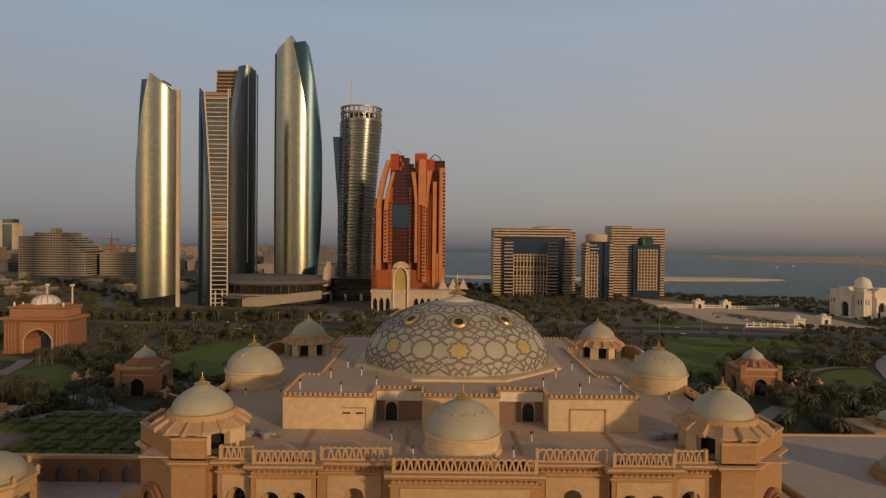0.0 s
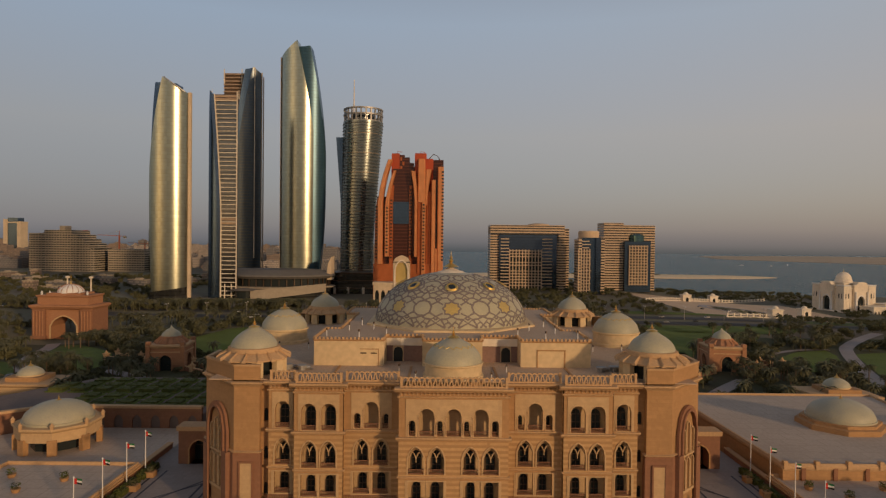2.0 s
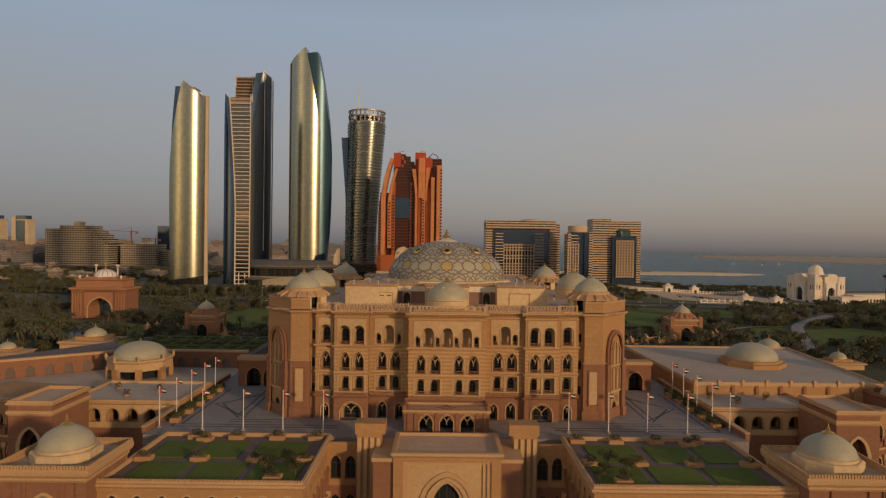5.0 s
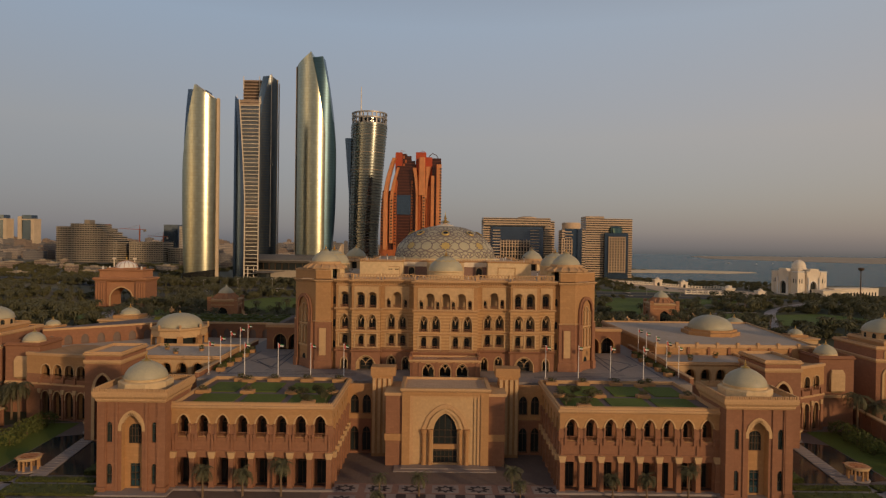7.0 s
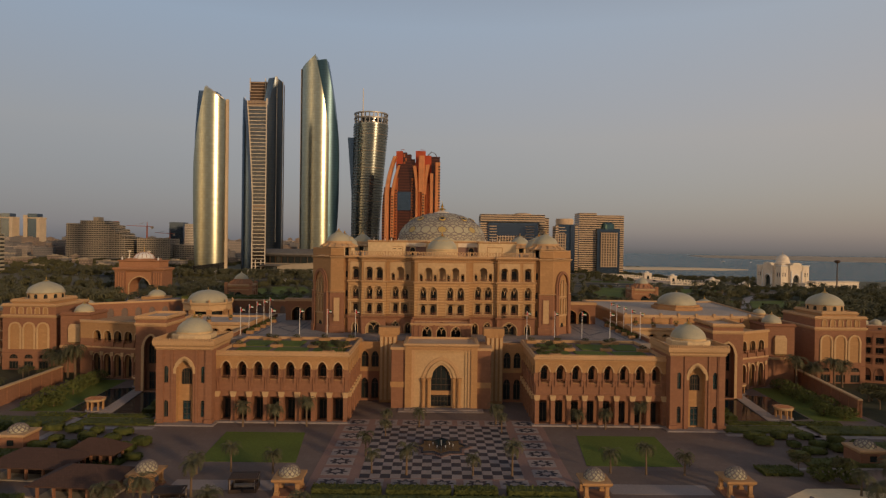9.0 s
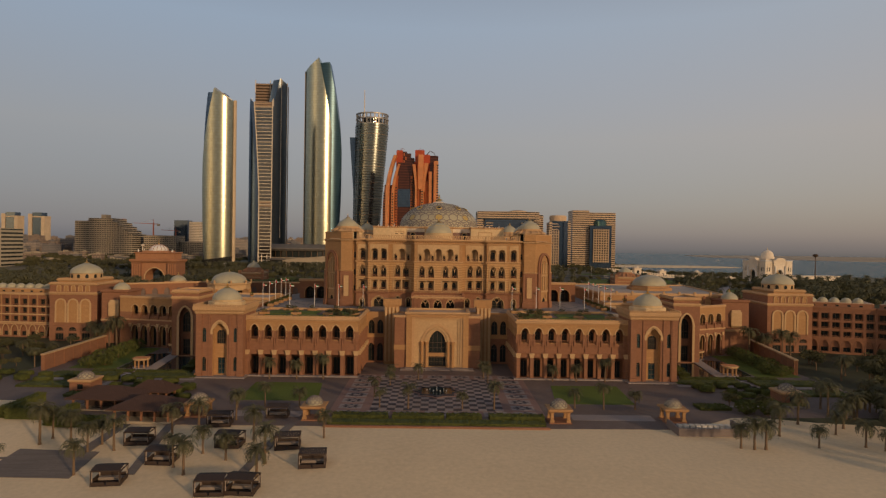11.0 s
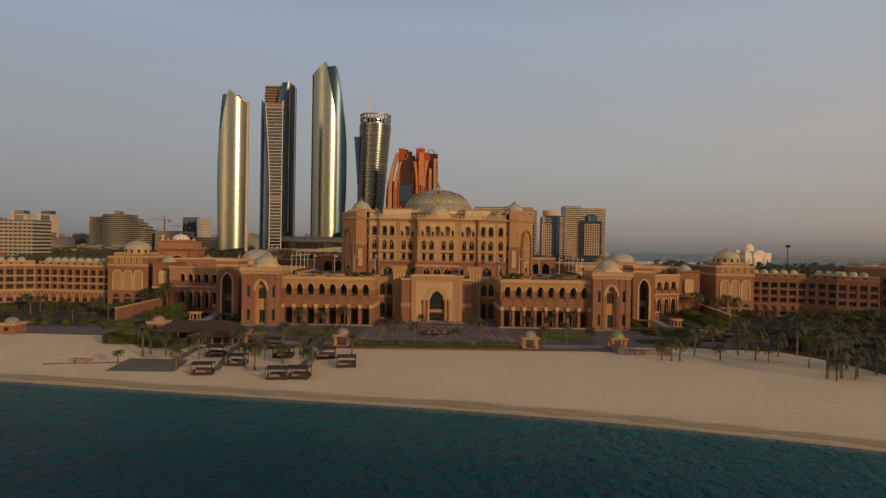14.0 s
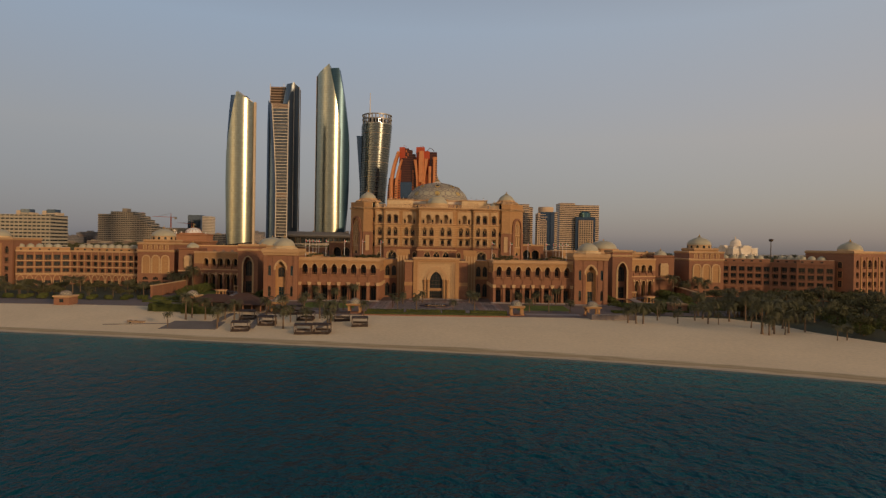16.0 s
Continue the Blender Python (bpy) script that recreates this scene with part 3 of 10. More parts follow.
for p in me.polygons:
    c, j = p.center, p.index // (nx - 1)
    p.material_index = (3 if j < 8 else 0) if j < 21 or c.y < 46 else 1 if c.y < 420 else 2
me.shade_smooth()
tagged(new("ground", me), "sandy beach, garden soil and city ground in one sheet", "ground", kind="structure")
sea = Shape().add([(-4900, -2500, SEA_Z), (4900, -2500, SEA_Z), (4900, 4850, SEA_Z), (-4900, 4850, SEA_Z)], [(0, 1, 2, 3)])
solid("water", sea, SEA, "dark teal sea with small ripples", "water", kind="structure")

# sandbanks across the lagoon
bank = Shape()
ring = lambda cx, cy, rx, ry, z, seed, n=48: [(cx + rx * (1 + 0.13 * noise.noise((math.cos(a) * 2, math.sin(a) * 2, seed))) * math.cos(a), cy + ry * (1 + 0.3 * noise.noise((math.cos(a) * 3, math.sin(a) * 3, seed + 5))) * math.sin(a), z) for a in [2 * math.pi * k / n for k in range(n)]]
bank.loft([ring(420, 1570, 440, 95, SEA_Z - 1, 1), ring(418, 1570, 425, 88, SEA_Z + 1.5, 1), ring(415, 1570, 380, 60, SEA_Z + 3, 1)])
solid("sandbank", bank, SAND, "long pale sandbank in the lagoon", "sandbank", kind="structure")
bank = Shape().loft([ring(2650, 3500, 1150, 900, SEA_Z - 1, 3), ring(2650, 3500, 1120, 870, SEA_Z + 3, 3)])
solid("sandbank", bank, SCRUB, "wide low sand island far across the water", "sandbank", kind="structure")

# upper terrace, on which the palace stands
TZ = 22.0
terrace = Shape().prism([(-80, 80), (80, 80), (80, 200), (-80, 200)], -1, TZ)
solid("terrace", terrace, TERRACE, "raised stone terrace with dark paving lines", "terrace", kind="structure")

# ---- main palace block ----
palace = thing("palace", "ochre sandstone palace block with arcaded storeys and domes", "palace", pose(0, 148, TZ))
G0, F1, F2, F3, FC = 0.0, 6.3, 13.3, 20.9, 30.6  # floors above the terrace
front = -50.0


BRACKET = Shape().loft([[(-0.16, 0.02, z), (0.16, 0.02, z), (0.16, -o, z), (-0.16, -o, z)] for z, o in ((-0.6, 0.12), (-0.3, 0.2), (0.02, 0.55))]).mesh("bracket", TRIM)


def tracery(parent, m, hole):
    """A forked pale mullion in a pointed head."""
    c, w, sill, spring, rise, kind = hole
    key = ("tracery", round(w, 2), round(spring - sill, 2), round(rise, 2))
    if key not in made:
        s = Shape().tube([(0, 0, spring - sill - 0.9), (0, 0, spring - sill - 0.05)], 0.1, 5)
        for sg in (-1, 1):
            s.tube([(0, 0, spring - sill - 0.1), (sg * w * 0.12, 0, spring - sill + rise * 0.35), (sg * w * 0.33, 0, spring - sill + rise * 0.62)], 0.13, 5)
            s.tube([(sg * w * 0.47, 0, spring - sill), (sg * w * 0.3, 0, spring - sill + rise * 0.5), (0, 0, spring - sill + rise * 0.86)], 0.12, 5)
        made[key] = s.mesh("tracery", PALE)
    return part("tracery", made[key], None, parent, "pale forked tracery", m=m @ pose(c, 0.45, sill))


COLONNETTE = Shape().lathe([(0.22, 0), (0.22, 0.3), (0.13, 0.4), (0.12, 3.4), (0.2, 3.7), (0.2, 3.85)], 8).mesh("colonnette", TRIM)


def bay(x0, x1, y, f3, f2, f1, g, mats):
    """One bay of the entrance front through all storeys. Openings: (centre, size)."""
    m = pose(0, y, 0)
    for (za, zb), hs, mat in (((F3, FC), f3, mats[0]), ((F2, F3), f2, mats[1]), ((F1, F2), f1, mats[1]), ((G0, F1), g, mats[2])):
        s = Shape().wall(x0, x1, za, zb, hs, 0.9)
        part("wall", s, mat, palace, m=m)
        if hs and za in (F3, F1):
            # pale panel round the openings of one storey
            xa, xb = min(h[0] - h[1] / 2 for h in hs) - 0.55, max(h[0] + h[1] / 2 for h in hs) + 0.55
            groups = [[h for h in hs if h[0] < 0], [h for h in hs if h[0] > 0]] if za == F1 and x0 < 0 < x1 else [hs]
            for gset in groups:
                xa, xb = min(h[0] - h[1] / 2 for h in gset) - 0.55, max(h[0] + h[1] / 2 for h in gset) + 0.55
                part("panel", Shape().wall(xa, xb, za + (0.75 if za == F3 else 1.0), zb - (1.4 if za == F3 else 0.45), gset, 0.14, -0.13), PALE, palace, m=m)
        for h in hs:
            part("surround", Shape().rim(h, 0.28, 0.2), PALE, palace, m=m)
            if za == F3:
                for u in (-1, 1):
                    part("colonnette", COLONNETTE, None, palace, m=m @ pose(h[0] + u * (h[1] / 2 + 0.02), -0.16, h[2]) @ Matrix.Diagonal((1, 1, (h[3] - h[2]) / 3.8, 1)))
            if h[5] == "point":
                tracery(palace, m, h)
            back = y + 2.4
            c, w_, sill, spring, rise, kind = h
            inner = (c, w_ * 0.5, sill, spring - 1.5, 0.85, "round") if kind == "rect" else (c, w_ * 0.62, sill, spring - 0.5, rise * 0.62, "round") if za > 5 else (c, w_ * 0.7, sill, spring - 0.2, rise * 0.7, "round")
            if not (za == F3 and w_ > 3 and any(q[1] < 2 for q in hs)):
                window(palace, pose(0, back, 0), inner, -0.12, bars=(1, 2))
            if za > 5 and h[1] < 4:
                railing(palace, m, h[0] - h[1] / 2, h[0] + h[1] / 2, h[2], 0.95, 0.25)
    # floors and back wall of the loggias
    back = y + 2.4
    for z in (F1, F2, F3, FC):
        part("loggia_floor", Shape().box(x0 + 0.01, x1 - 0.01, y + 0.85, back, z - 0.4, z), mats[0], palace)
    part("loggia_wall", Shape().box(x0 + 0.01, x1 - 0.01, back, back + 0.4, 0, FC - 0.5), PALE, palace)
    # returns of a bay that stands proud
    if y < front - 0.2:
        for xa in (x0, x1 - 0.6):
            part("wall", Shape().box(xa, xa + 0.6, y + 0.02, front + 2, 0, FC), mats[1], palace)
    for z, o, hgt in ((F1, 0.55, 0.8), (F2, 0.3, 0.45), (F3, 0.55, 0.7), (FC - 1.2, 0.3, 0.4), (FC, 0.9, 0.9)):
        part("cornice", Shape().loft([[(x0 - o, y - o * k, z + hgt * zz), (x1 + o, y - o * k, z + hgt * zz), (x1 + o, y + 1, z + hgt * zz), (x0 - o, y + 1, z + hgt * zz)] for k, zz in ((0.25, 0), (0.6, 0.35), (1, 0.6), (1, 1.0))]), RED if z == F1 else TRIM, palace)
    railing(palace, pose(0, y, 0), x0, x1, F1 + 0.75, 0.9, -0.4)
    # small brackets under the cornice
    n = int((x1 - x0) / 0.8)
    for i in range(n):
        part("bracket", BRACKET, None, palace, m=pose(x0 + (x1 - x0) * (i + 0.5) / n, y, FC))
    crest(palace, pose(0, y + 0.1, 0), x0 + 0.2, x1 - 0.2, FC + 0.9, 2.2, 2.1)


def big(c):
    return (c, 3.2, F3 + 0.9, F3 + 4.7, 1.7, "round")


def small(c):
    return (c, 1.5, F3 + 0.9, F3 + 3.2, 0.9, "round")


def mid(c):
    return (c, 3.15, F2 + 0.8, F2 + 4.0, 2.3, "point")


def low(c):
    return (c, 3.35, F1 + 1.9, F1 + 6.1, 0.3, "rect")


M3 = (STONE, BANDED, RED)
bay(-11, 11, front - 5, [big(-5.4), big(0), big(5.4), small(-8.3), small(-2.7), small(2.7), small(8.3)], [mid(-7.5), mid(-3.4), mid(3.4), mid(7.5)],
    [low(-7.4), low(-3.6), low(3.6), low(7.4)], [], M3)
for sgn in (-1, 1):
    k = lambda *v: [x * sgn for x in v]
    e = sorted(k(11, 22.6))
    bay(e[0], e[1], front, [big(17 * sgn), small(14.1 * sgn), small(19.9 * sgn)], [mid(15 * sgn), mid(19 * sgn)], [low(15 * sgn), low(19 * sgn)], [(13.8 * sgn, 2.4, 0, 3.2, 1.4, "point"), (18.8 * sgn, 2.8, 0, 3.4, 1.6, "point")], M3)
    e = sorted(k(22.6, 32.6))
    bay(e[0], e[1], front - 1.8, [big(25.5 * sgn), big(29.6 * sgn)], [mid(25.6 * sgn), mid(29.5 * sgn)], [low(25.6 * sgn), low(29.5 * sgn)], [(27.6 * sgn, 6.2, 0, 2.6, 2.6, "point")], M3)
    e = sorted(k(32.6, 38.3))
    bay(e[0], e[1], front, [big(35.4 * sgn)], [mid(35.4 * sgn)], [low(35.4 * sgn)], [(35.4 * sgn, 2.2, 0, 3.0, 1.4, "point")], M3)
    # slim recessed strip with three small windows
    e = sorted(k(38.3, 40.2))
    hs = [(39.2 * sgn, 0.9, z, z + 2.2, 0.5, "round") for z in (F3 + 1.2,)]
    for za, zb, h in ((0, F1 + 5, (39.2 * sgn, 0.9, F1 + 1, F1 + 3, 0.5, "round")), (F1 + 5, F2 + 6, (39.2 * sgn, 0.9, F2 + 1.4, F2 + 3.6, 0.5, "round")), (F2 + 6, FC + 1, (39.2 * sgn, 0.9, F3 + 1.8, F3 + 4, 0.5, "round"))):
        part("wall", Shape().wall(e[0], e[1], za, zb, [h], 0.7), STONE, palace, m=pose(0, front + 1.5, 0))
        window(palace, pose(0, front + 1.5, 0), h, 0.5, bars=(0, 1))

# core, with chamfered corner towers
core = [(-38.3, -46.2), (38.3, -46.2), (38.3, 50), (-38.3, 50)]
part("core_wall", Shape().prism(core, 0, FC + 0.9), STONE, palace)
TOP = 34.2


PAVPOST = Shape().box(-0.6, 0.6, -1.1, 1.1, 0, 3.4).mesh("pavilion_post", PLASTER)
PAVRIB = Shape().loft([[(5.3, -0.12, 4.9), (5.3, 0.12, 4.9), (5.3, 0.05, 5.5), (5.3, -0.05, 5.5)], [(7.95, -0.5, 3.5), (7.95, 0.5, 3.5), (7.85, 0.06, 4.15), (7.85, -0.06, 4.15)]]).mesh("pavilion_rib", TRIM)


def corner(sx, sy):
    """A corner tower: a flat face, a chamfer with a tall blind arch, and a face to the side."""
    pts = [(40.2 * sx, front * -sy), (45.5 * sx, front * -sy), (54.5 * sx, 41 * sy), (54.5 * sx, 33 * sy), (40.2 * sx, 33 * sy)]
    poly = pts if sx * sy < 0 else pts[::-1]
    # keep the plan counter-clockwise
    area = sum(a[0] * b[1] - b[0] * a[1] for a, b in zip(poly, poly[1:] + poly[:1]))
    poly = poly if area > 0 else poly[::-1]
    part("corner_wall", Shape().prism(poly, 16.5, FC + 0.95), STONE, palace)
    for k in range(len(poly)):
        (xa, ya), (xb, yb) = poly[k], poly[(k + 1) % len(poly)]
        L = math.hypot(xb - xa, yb - ya)
        if max(abs(xa), abs(xb)) > 50 and not (abs(ya) < 34 and abs(yb) < 34):
            part("parapet_wall", Shape(side(xa, ya, xb, yb)).box(0, L, 0, 0.6, FC, TOP + 0.2), STONE, palace)
            part("coping", Shape(side(xa, ya, xb, yb)).box(-0.1, L + 0.1, -0.15, 0.75, TOP + 0.2, TOP + 0.6), TRIM, palace)
        elif max(abs(xa), abs(xb)) < 46 and min(abs(ya), abs(yb)) > 45:
            part("parapet_wall", Shape(side(xa, ya, xb, yb)).box(0, L, 0, 0.6, FC, TOP + 0.2), STONE, palace)
            part("coping", Shape(side(xa, ya, xb, yb)).box(-0.1, L + 0.1, -0.15, 0.75, TOP + 0.2, TOP + 0.6), TRIM, palace)
    part("corner_base", Shape().band(poly, [(0.6, 0), (0.6, 2.8), (0.28, 3.1), (0.28, 16.0), (0.0, 16.6)]), RED, palace)
    for z, o, hh in ((16.3, 0.5, 0.5), (FC - 0.4, 0.8, 1.0)):
        part("cornice", Shape().band(poly, [(0.05, z), (o * 0.5, z + hh * 0.4), (o, z + hh * 0.7), (o, z + hh), (0.05, z + hh + 0.1)]), TRIM, palace)
    if sy < 0:
        # flat face: tall pale panel
        c = 42.85 * sx
        part("panel", Shape().box(c - 1.2, c + 1.2, front - 0.5, front + 0.2, 4.8, 14.4), PALE, palace, "pale stone panel")
        part("panel_frame", Shape().box(c - 1.5, c - 1.2, front - 0.65, front + 0.2, 4.5, 14.7).box(c + 1.2, c + 1.5, front - 0.65, front + 0.2, 4.5, 14.7).box(c - 1.2, c + 1.2, front - 0.65, front + 0.2, 14.4, 14.7), RED, palace)
        # chamfer: blind arch with tracery
        a, b = ((-54.5, -41), (-45.5, front)) if sx < 0 else ((45.5, front), (54.5, -41))
        m = side(*a, *b)
        L = math.hypot(b[0] - a[0], b[1] - a[1])
        hole = (L / 2, 6.4, 0.6, 20.6, 4.4, "round")
        part("arch_surround", Shape().rim(hole, 1.5, 0.6, -0.2).rim(hole, 0.6, 1.0, -0.2), RED, palace, m=m)
        for u in (-4.4, 4.4):
            part("pier", Shape().box(L / 2 + u - 0.8, L / 2 + u + 0.8, -1.2, 0.1, 0, 16.4).box(L / 2 + u - 1.0, L / 2 + u + 1.0, -1.5, 0.1, 0, 2.8), RED, palace, m=m)
        part("blind_arch", Shape().add([(x, -0.33, z) for x, z in arch(*hole)], [tuple(range(13))]), STONE, palace, m=m)
        for z0, z1 in ((7.6, 8.2), (15.4, 15.8)):
            part("niche_sill", Shape().box(L / 2 - 3.2, L / 2 + 3.2, -0.7, 0, z0, z1), PALE, palace, m=m)
        for x in (-2.0, 0, 2.0):
            for s_, t_ in ((8.4, 14.2), (16.0, 20.4 + (1.4 if x == 0 else 0))):
                h2 = (L / 2 + x, 1.3, s_, t_, 0.8, "point")
                part("tracery", Shape().rim(h2, 0.3, 0.45, -0.33), PALE, palace, m=m)
        part("niche_door", Shape().add([(xx, -0.40, z) for xx, z in arch(L / 2, 2.0, 0.5, 3.6, 1.2, "point")], [tuple(range(13))]), SHADE, palace, m=m)
    # the roof pavilion over the corner
    cx, cy, z = 43.6 * sx, 42.3 * sy, FC + 0.9
    for k in range(8):
        a = math.pi / 8 + k * math.pi / 4
        part("pavilion_post", PAVPOST, None, palace, "cream plastered pavilion post", m=pose(cx + 6.2 * math.cos(a), cy + 6.2 * math.sin(a), z, 0, 0, math.degrees(a)))
    # near-black core that stands in for the shade inside the open pavilion
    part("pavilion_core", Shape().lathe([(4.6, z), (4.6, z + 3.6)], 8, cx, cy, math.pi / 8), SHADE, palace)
    part("pavilion_roof", Shape().lathe([(6.6, z + 3.3), (7.9, z + 3.5), (7.9, z + 3.8), (5.7, z + 5.0), (5.5, z + 5.2)], 8, cx, cy, math.pi / 8), TRIM, palace)
    part("dome_ring", Shape().lathe([(5.6, z + 5.0), (5.5, z + 5.9), (5.15, z + 6.0), (4.8, z + 6.0)], 32, cx, cy), TRIM, palace, "", True)
    for k in range(16):
        part("pavilion_rib", PAVRIB, None, palace, m=pose(cx, cy, z, 0, 0, 22.5 * k))
    part("dome", Shape().lathe([(4.95, z + 5.9), (4.9, z + 6.5), (4.5, z + 7.3), (3.8, z + 8.1), (2.9, z + 8.8), (1.9, z + 9.4), (1.1, z + 9.9), (0.5, z + 10.5)], 24, cx, cy), DOME, palace, "grey tiled pavilion dome", True)
    finial(palace, cx, cy, z + 10.1, 1.9, 0.5)


for sx in (-1, 1):
    for sy in (-1, 1):
        corner(sx, sy)

# flanks between the corner towers, and roof deck
for sx in (-1, 1):
    x0, x1 = sorted((38 * sx, 52.5 * sx))
    part("flank_wall", Shape().box(x0, x1, -34, 34, 0, FC + 0.9), STONE, palace)
    part("cornice", Shape().box(x0 - 0.6, x1 + 0.6, -33, 33, FC, FC + 0.9), TRIM, palace)
    crest(palace, pose(52.4 * sx, -33 if sx > 0 else 33, 0, 0, 0, 90 * sx), 0, 66, FC + 0.95, 2.0, 2.0)
roof_z = FC + 1.0
part("roof", Shape().box(-51, 51, -49.2, 49, roof_z - 0.2, roof_z), ROOFING, palace, "paved flat roof deck")
ridges = Shape()
for x in (-26, -9.5, 9.5, 26):
    ridges.box(x - 0.25, x + 0.25, -47, -34.6, roof_z, roof_z + 0.18)
part("roof_joint", ridges, STONE, palace)

# the raised block under the great dome
UZ = 38.0
upper = [(-32.2, -34), (-15.9, -34), (-15.9, -28), (-7, -28), (-7, -33.6), (7, -33.6), (7, -28), (15.9, -28), (15.9, -34), (32.2, -34),
         (32.2, -17.5), (28.5, -17.5), (28.5, 17.5), (32.2, 17.5), (32.2, 34), (-32.2, 34), (-32.2, 17.5), (-28.5, 17.5), (-28.5, -17.5), (-32.2, -17.5)]
part("upper_wall", Shape().prism(upper, roof_z - 0.1, UZ - 0.35), PLASTER, palace, "plain cream upper walls")
part("upper_roof", Shape().prism(offset(upper, -0.4), UZ - 0.4, UZ - 0.2), ROOFING, palace)
part("upper_parapet", Shape().band(upper, [(0.02, UZ - 0.7), (0.2, UZ - 0.5), (0.2, UZ - 0.3), (-0.4, UZ - 0.3)]), STONE, palace)
teeth = Shape()
for (xa, ya), (xb, yb) in zip(upper, upper[1:] + upper[:1]):
    L = math.hypot(xb - xa, yb - ya)
    n = max(2, int(L / 0.9))
    for i in range(n):
        u = (i + 0.5) / n
        x, y = xa + (xb - xa) * u, ya + (yb - ya) * u
        teeth.box(x - 0.25, x + 0.25, y - 0.22, y + 0.22, UZ - 0.3, UZ + 0.25)
tagged(part("battlement", teeth, TRIM, palace), kind="stuff")
for sx in (-1, 1):
    part("door", Shape().add([(x, -28.08, z) for x, z in arch(13.0 * sx, 2.2, roof_z, roof_z + 2.4, 1.1, "round")], [tuple(range(13))]), SHADE, palace, "dark arched roof door")
    x0, x1 = sorted((7.1 * sx, 15.8 * sx))
    part("fascia", Shape().box(x0, x1, -28.5, -28.02, UZ - 2.5, UZ - 0.75), CREAM, palace, "pale fascia board")
    for xa, xb in ((x0, min(11.7 * sx, 14.3 * sx)), (max(11.7 * sx, 14.3 * sx), x1)):
        part("boarding", Shape().box(xa, xb, -28.06, -27.9, roof_z, UZ - 2.5), PINK, palace, "brown boarded wall")
# outlines of walled-up doors
part("door_outline", Shape().box(19.6, 19.9, -34.12, -33.9, roof_z, UZ - 2.4).box(26, 26.3, -34.12, -33.9, roof_z, UZ - 2.4).box(19.6, 26.3, -34.12, -33.9, UZ - 2.6, UZ - 2.3), STONE, palace)
for x in (-21.4, -19):
    part("vent", Shape().box(x, x + 1.4, -34.1, -33.9, roof_z + 2.8, roof_z + 3.1), FRAME, palace)
part("door_outline", Shape().box(-17.3, -17.1, -34.1, -33.9, roof_z, UZ - 2.4).box(-21.5, -17.1, -34.1, -33.9, UZ - 2.6, UZ - 2.4), STONE, palace)

# lesser domes on the roof
dome(palace, 0, -44, roof_z, 6.2, 5.4, 3.2)
for sx in (-1, 1):
    dome(palace, 47.4 * sx, 0, roof_z, 6.4, 5.6, 4.0)

# the great dome
DR, DH, DZ = 21.3, 13.7, UZ - 0.2
slab = [(24.6 * math.cos(a), 24.6 * math.sin(a)) for a in [math.pi / 8 + k * math.pi / 4 for k in range(8)]]
part("dome_plinth", Shape().band(slab, [(0, DZ - 0.1), (0, DZ + 0.45), (-0.5, DZ + 0.6), (-2.5, DZ + 0.75)]), PLASTER, palace)


def dp(az, el, lift=0.0):
    """A point on the great dome: degrees round it from the front, and up it."""
    e, a = radians(el), radians(az)
    r = (DR + lift) * math.cos(e)
    return (r * math.sin(a), -r * math.cos(a), DZ + 0.6 + (DH + lift) * math.sin(e))


great = part("great_dome", Shape().lathe([(DR * math.cos(radians(e)), DZ + 0.6 + DH * math.sin(radians(e))) for e in range(0, 91, 5)][:-1] + [(0.3, DZ + 0.6 + DH)], 96), DOME, palace, "great dome with dark interlaced strapwork and gold stars", True)
straps = Shape()


def strap(points, w=0.25, lift=0.07):
    """A flat raised ribbon over the dome along (azimuth, elevation) points."""
    fine = []
    for (a0, e0), (a1, e1) in zip(points, points[1:]):
        n = max(1, int(max(abs(a1 - a0) * math.cos(radians(e0)), abs(e1 - e0)) / 3))
        fine += [(a0 + (a1 - a0) * i / n, e0 + (e1 - e0) * i / n) for i in range(n)]
    fine.append(points[-1])
    rows = []
    for i, (a, e) in enumerate(fine):
        p = Vector(dp(a, e, lift))
        q0, q1 = Vector(dp(*fine[max(0, i - 1)], lift)), Vector(dp(*fine[min(len(fine) - 1, i + 1)], lift))
        nrm = Vector((p.x / DR**2, p.y / DR**2, (p.z - DZ - 0.6) / DH**2)).normalized()
        s = (q1 - q0).cross(nrm).normalized() * w
        rows.append([tuple(p - s), tuple(p + s), tuple(p + s - nrm * 0.12), tuple(p - s - nrm * 0.12)])
    straps.loft(rows)


def rosette(az, el, n, r0, r1, turn=0.0, plate=None, label=""):
    """A star or polygon on the dome; r in degrees of elevation; the azimuth is widened to keep it round."""
    k = 0.78 / max(0.2, math.cos(radians(el)))
    pts = []
    for i in range(2 * n if r1 else n):
        r = (r0 if i % 2 == 0 else r1) if r1 else r0
        a = turn + math.pi * i / n * (1 if r1 else 2)
        pts.append((az + k * r * math.sin(a), el + r * math.cos(a)))
    strap(pts + pts[:1])
    if plate:
        s = Shape().add([dp(a, e, 0.03) for a, e in pts] + [dp(az, el, 0.06)], [(i, (i + 1) % len(pts), len(pts)) for i in range(len(pts))])
        part("gold_star" if plate is GOLDTILE else "pale_plate", s, plate, great, label)
    return pts


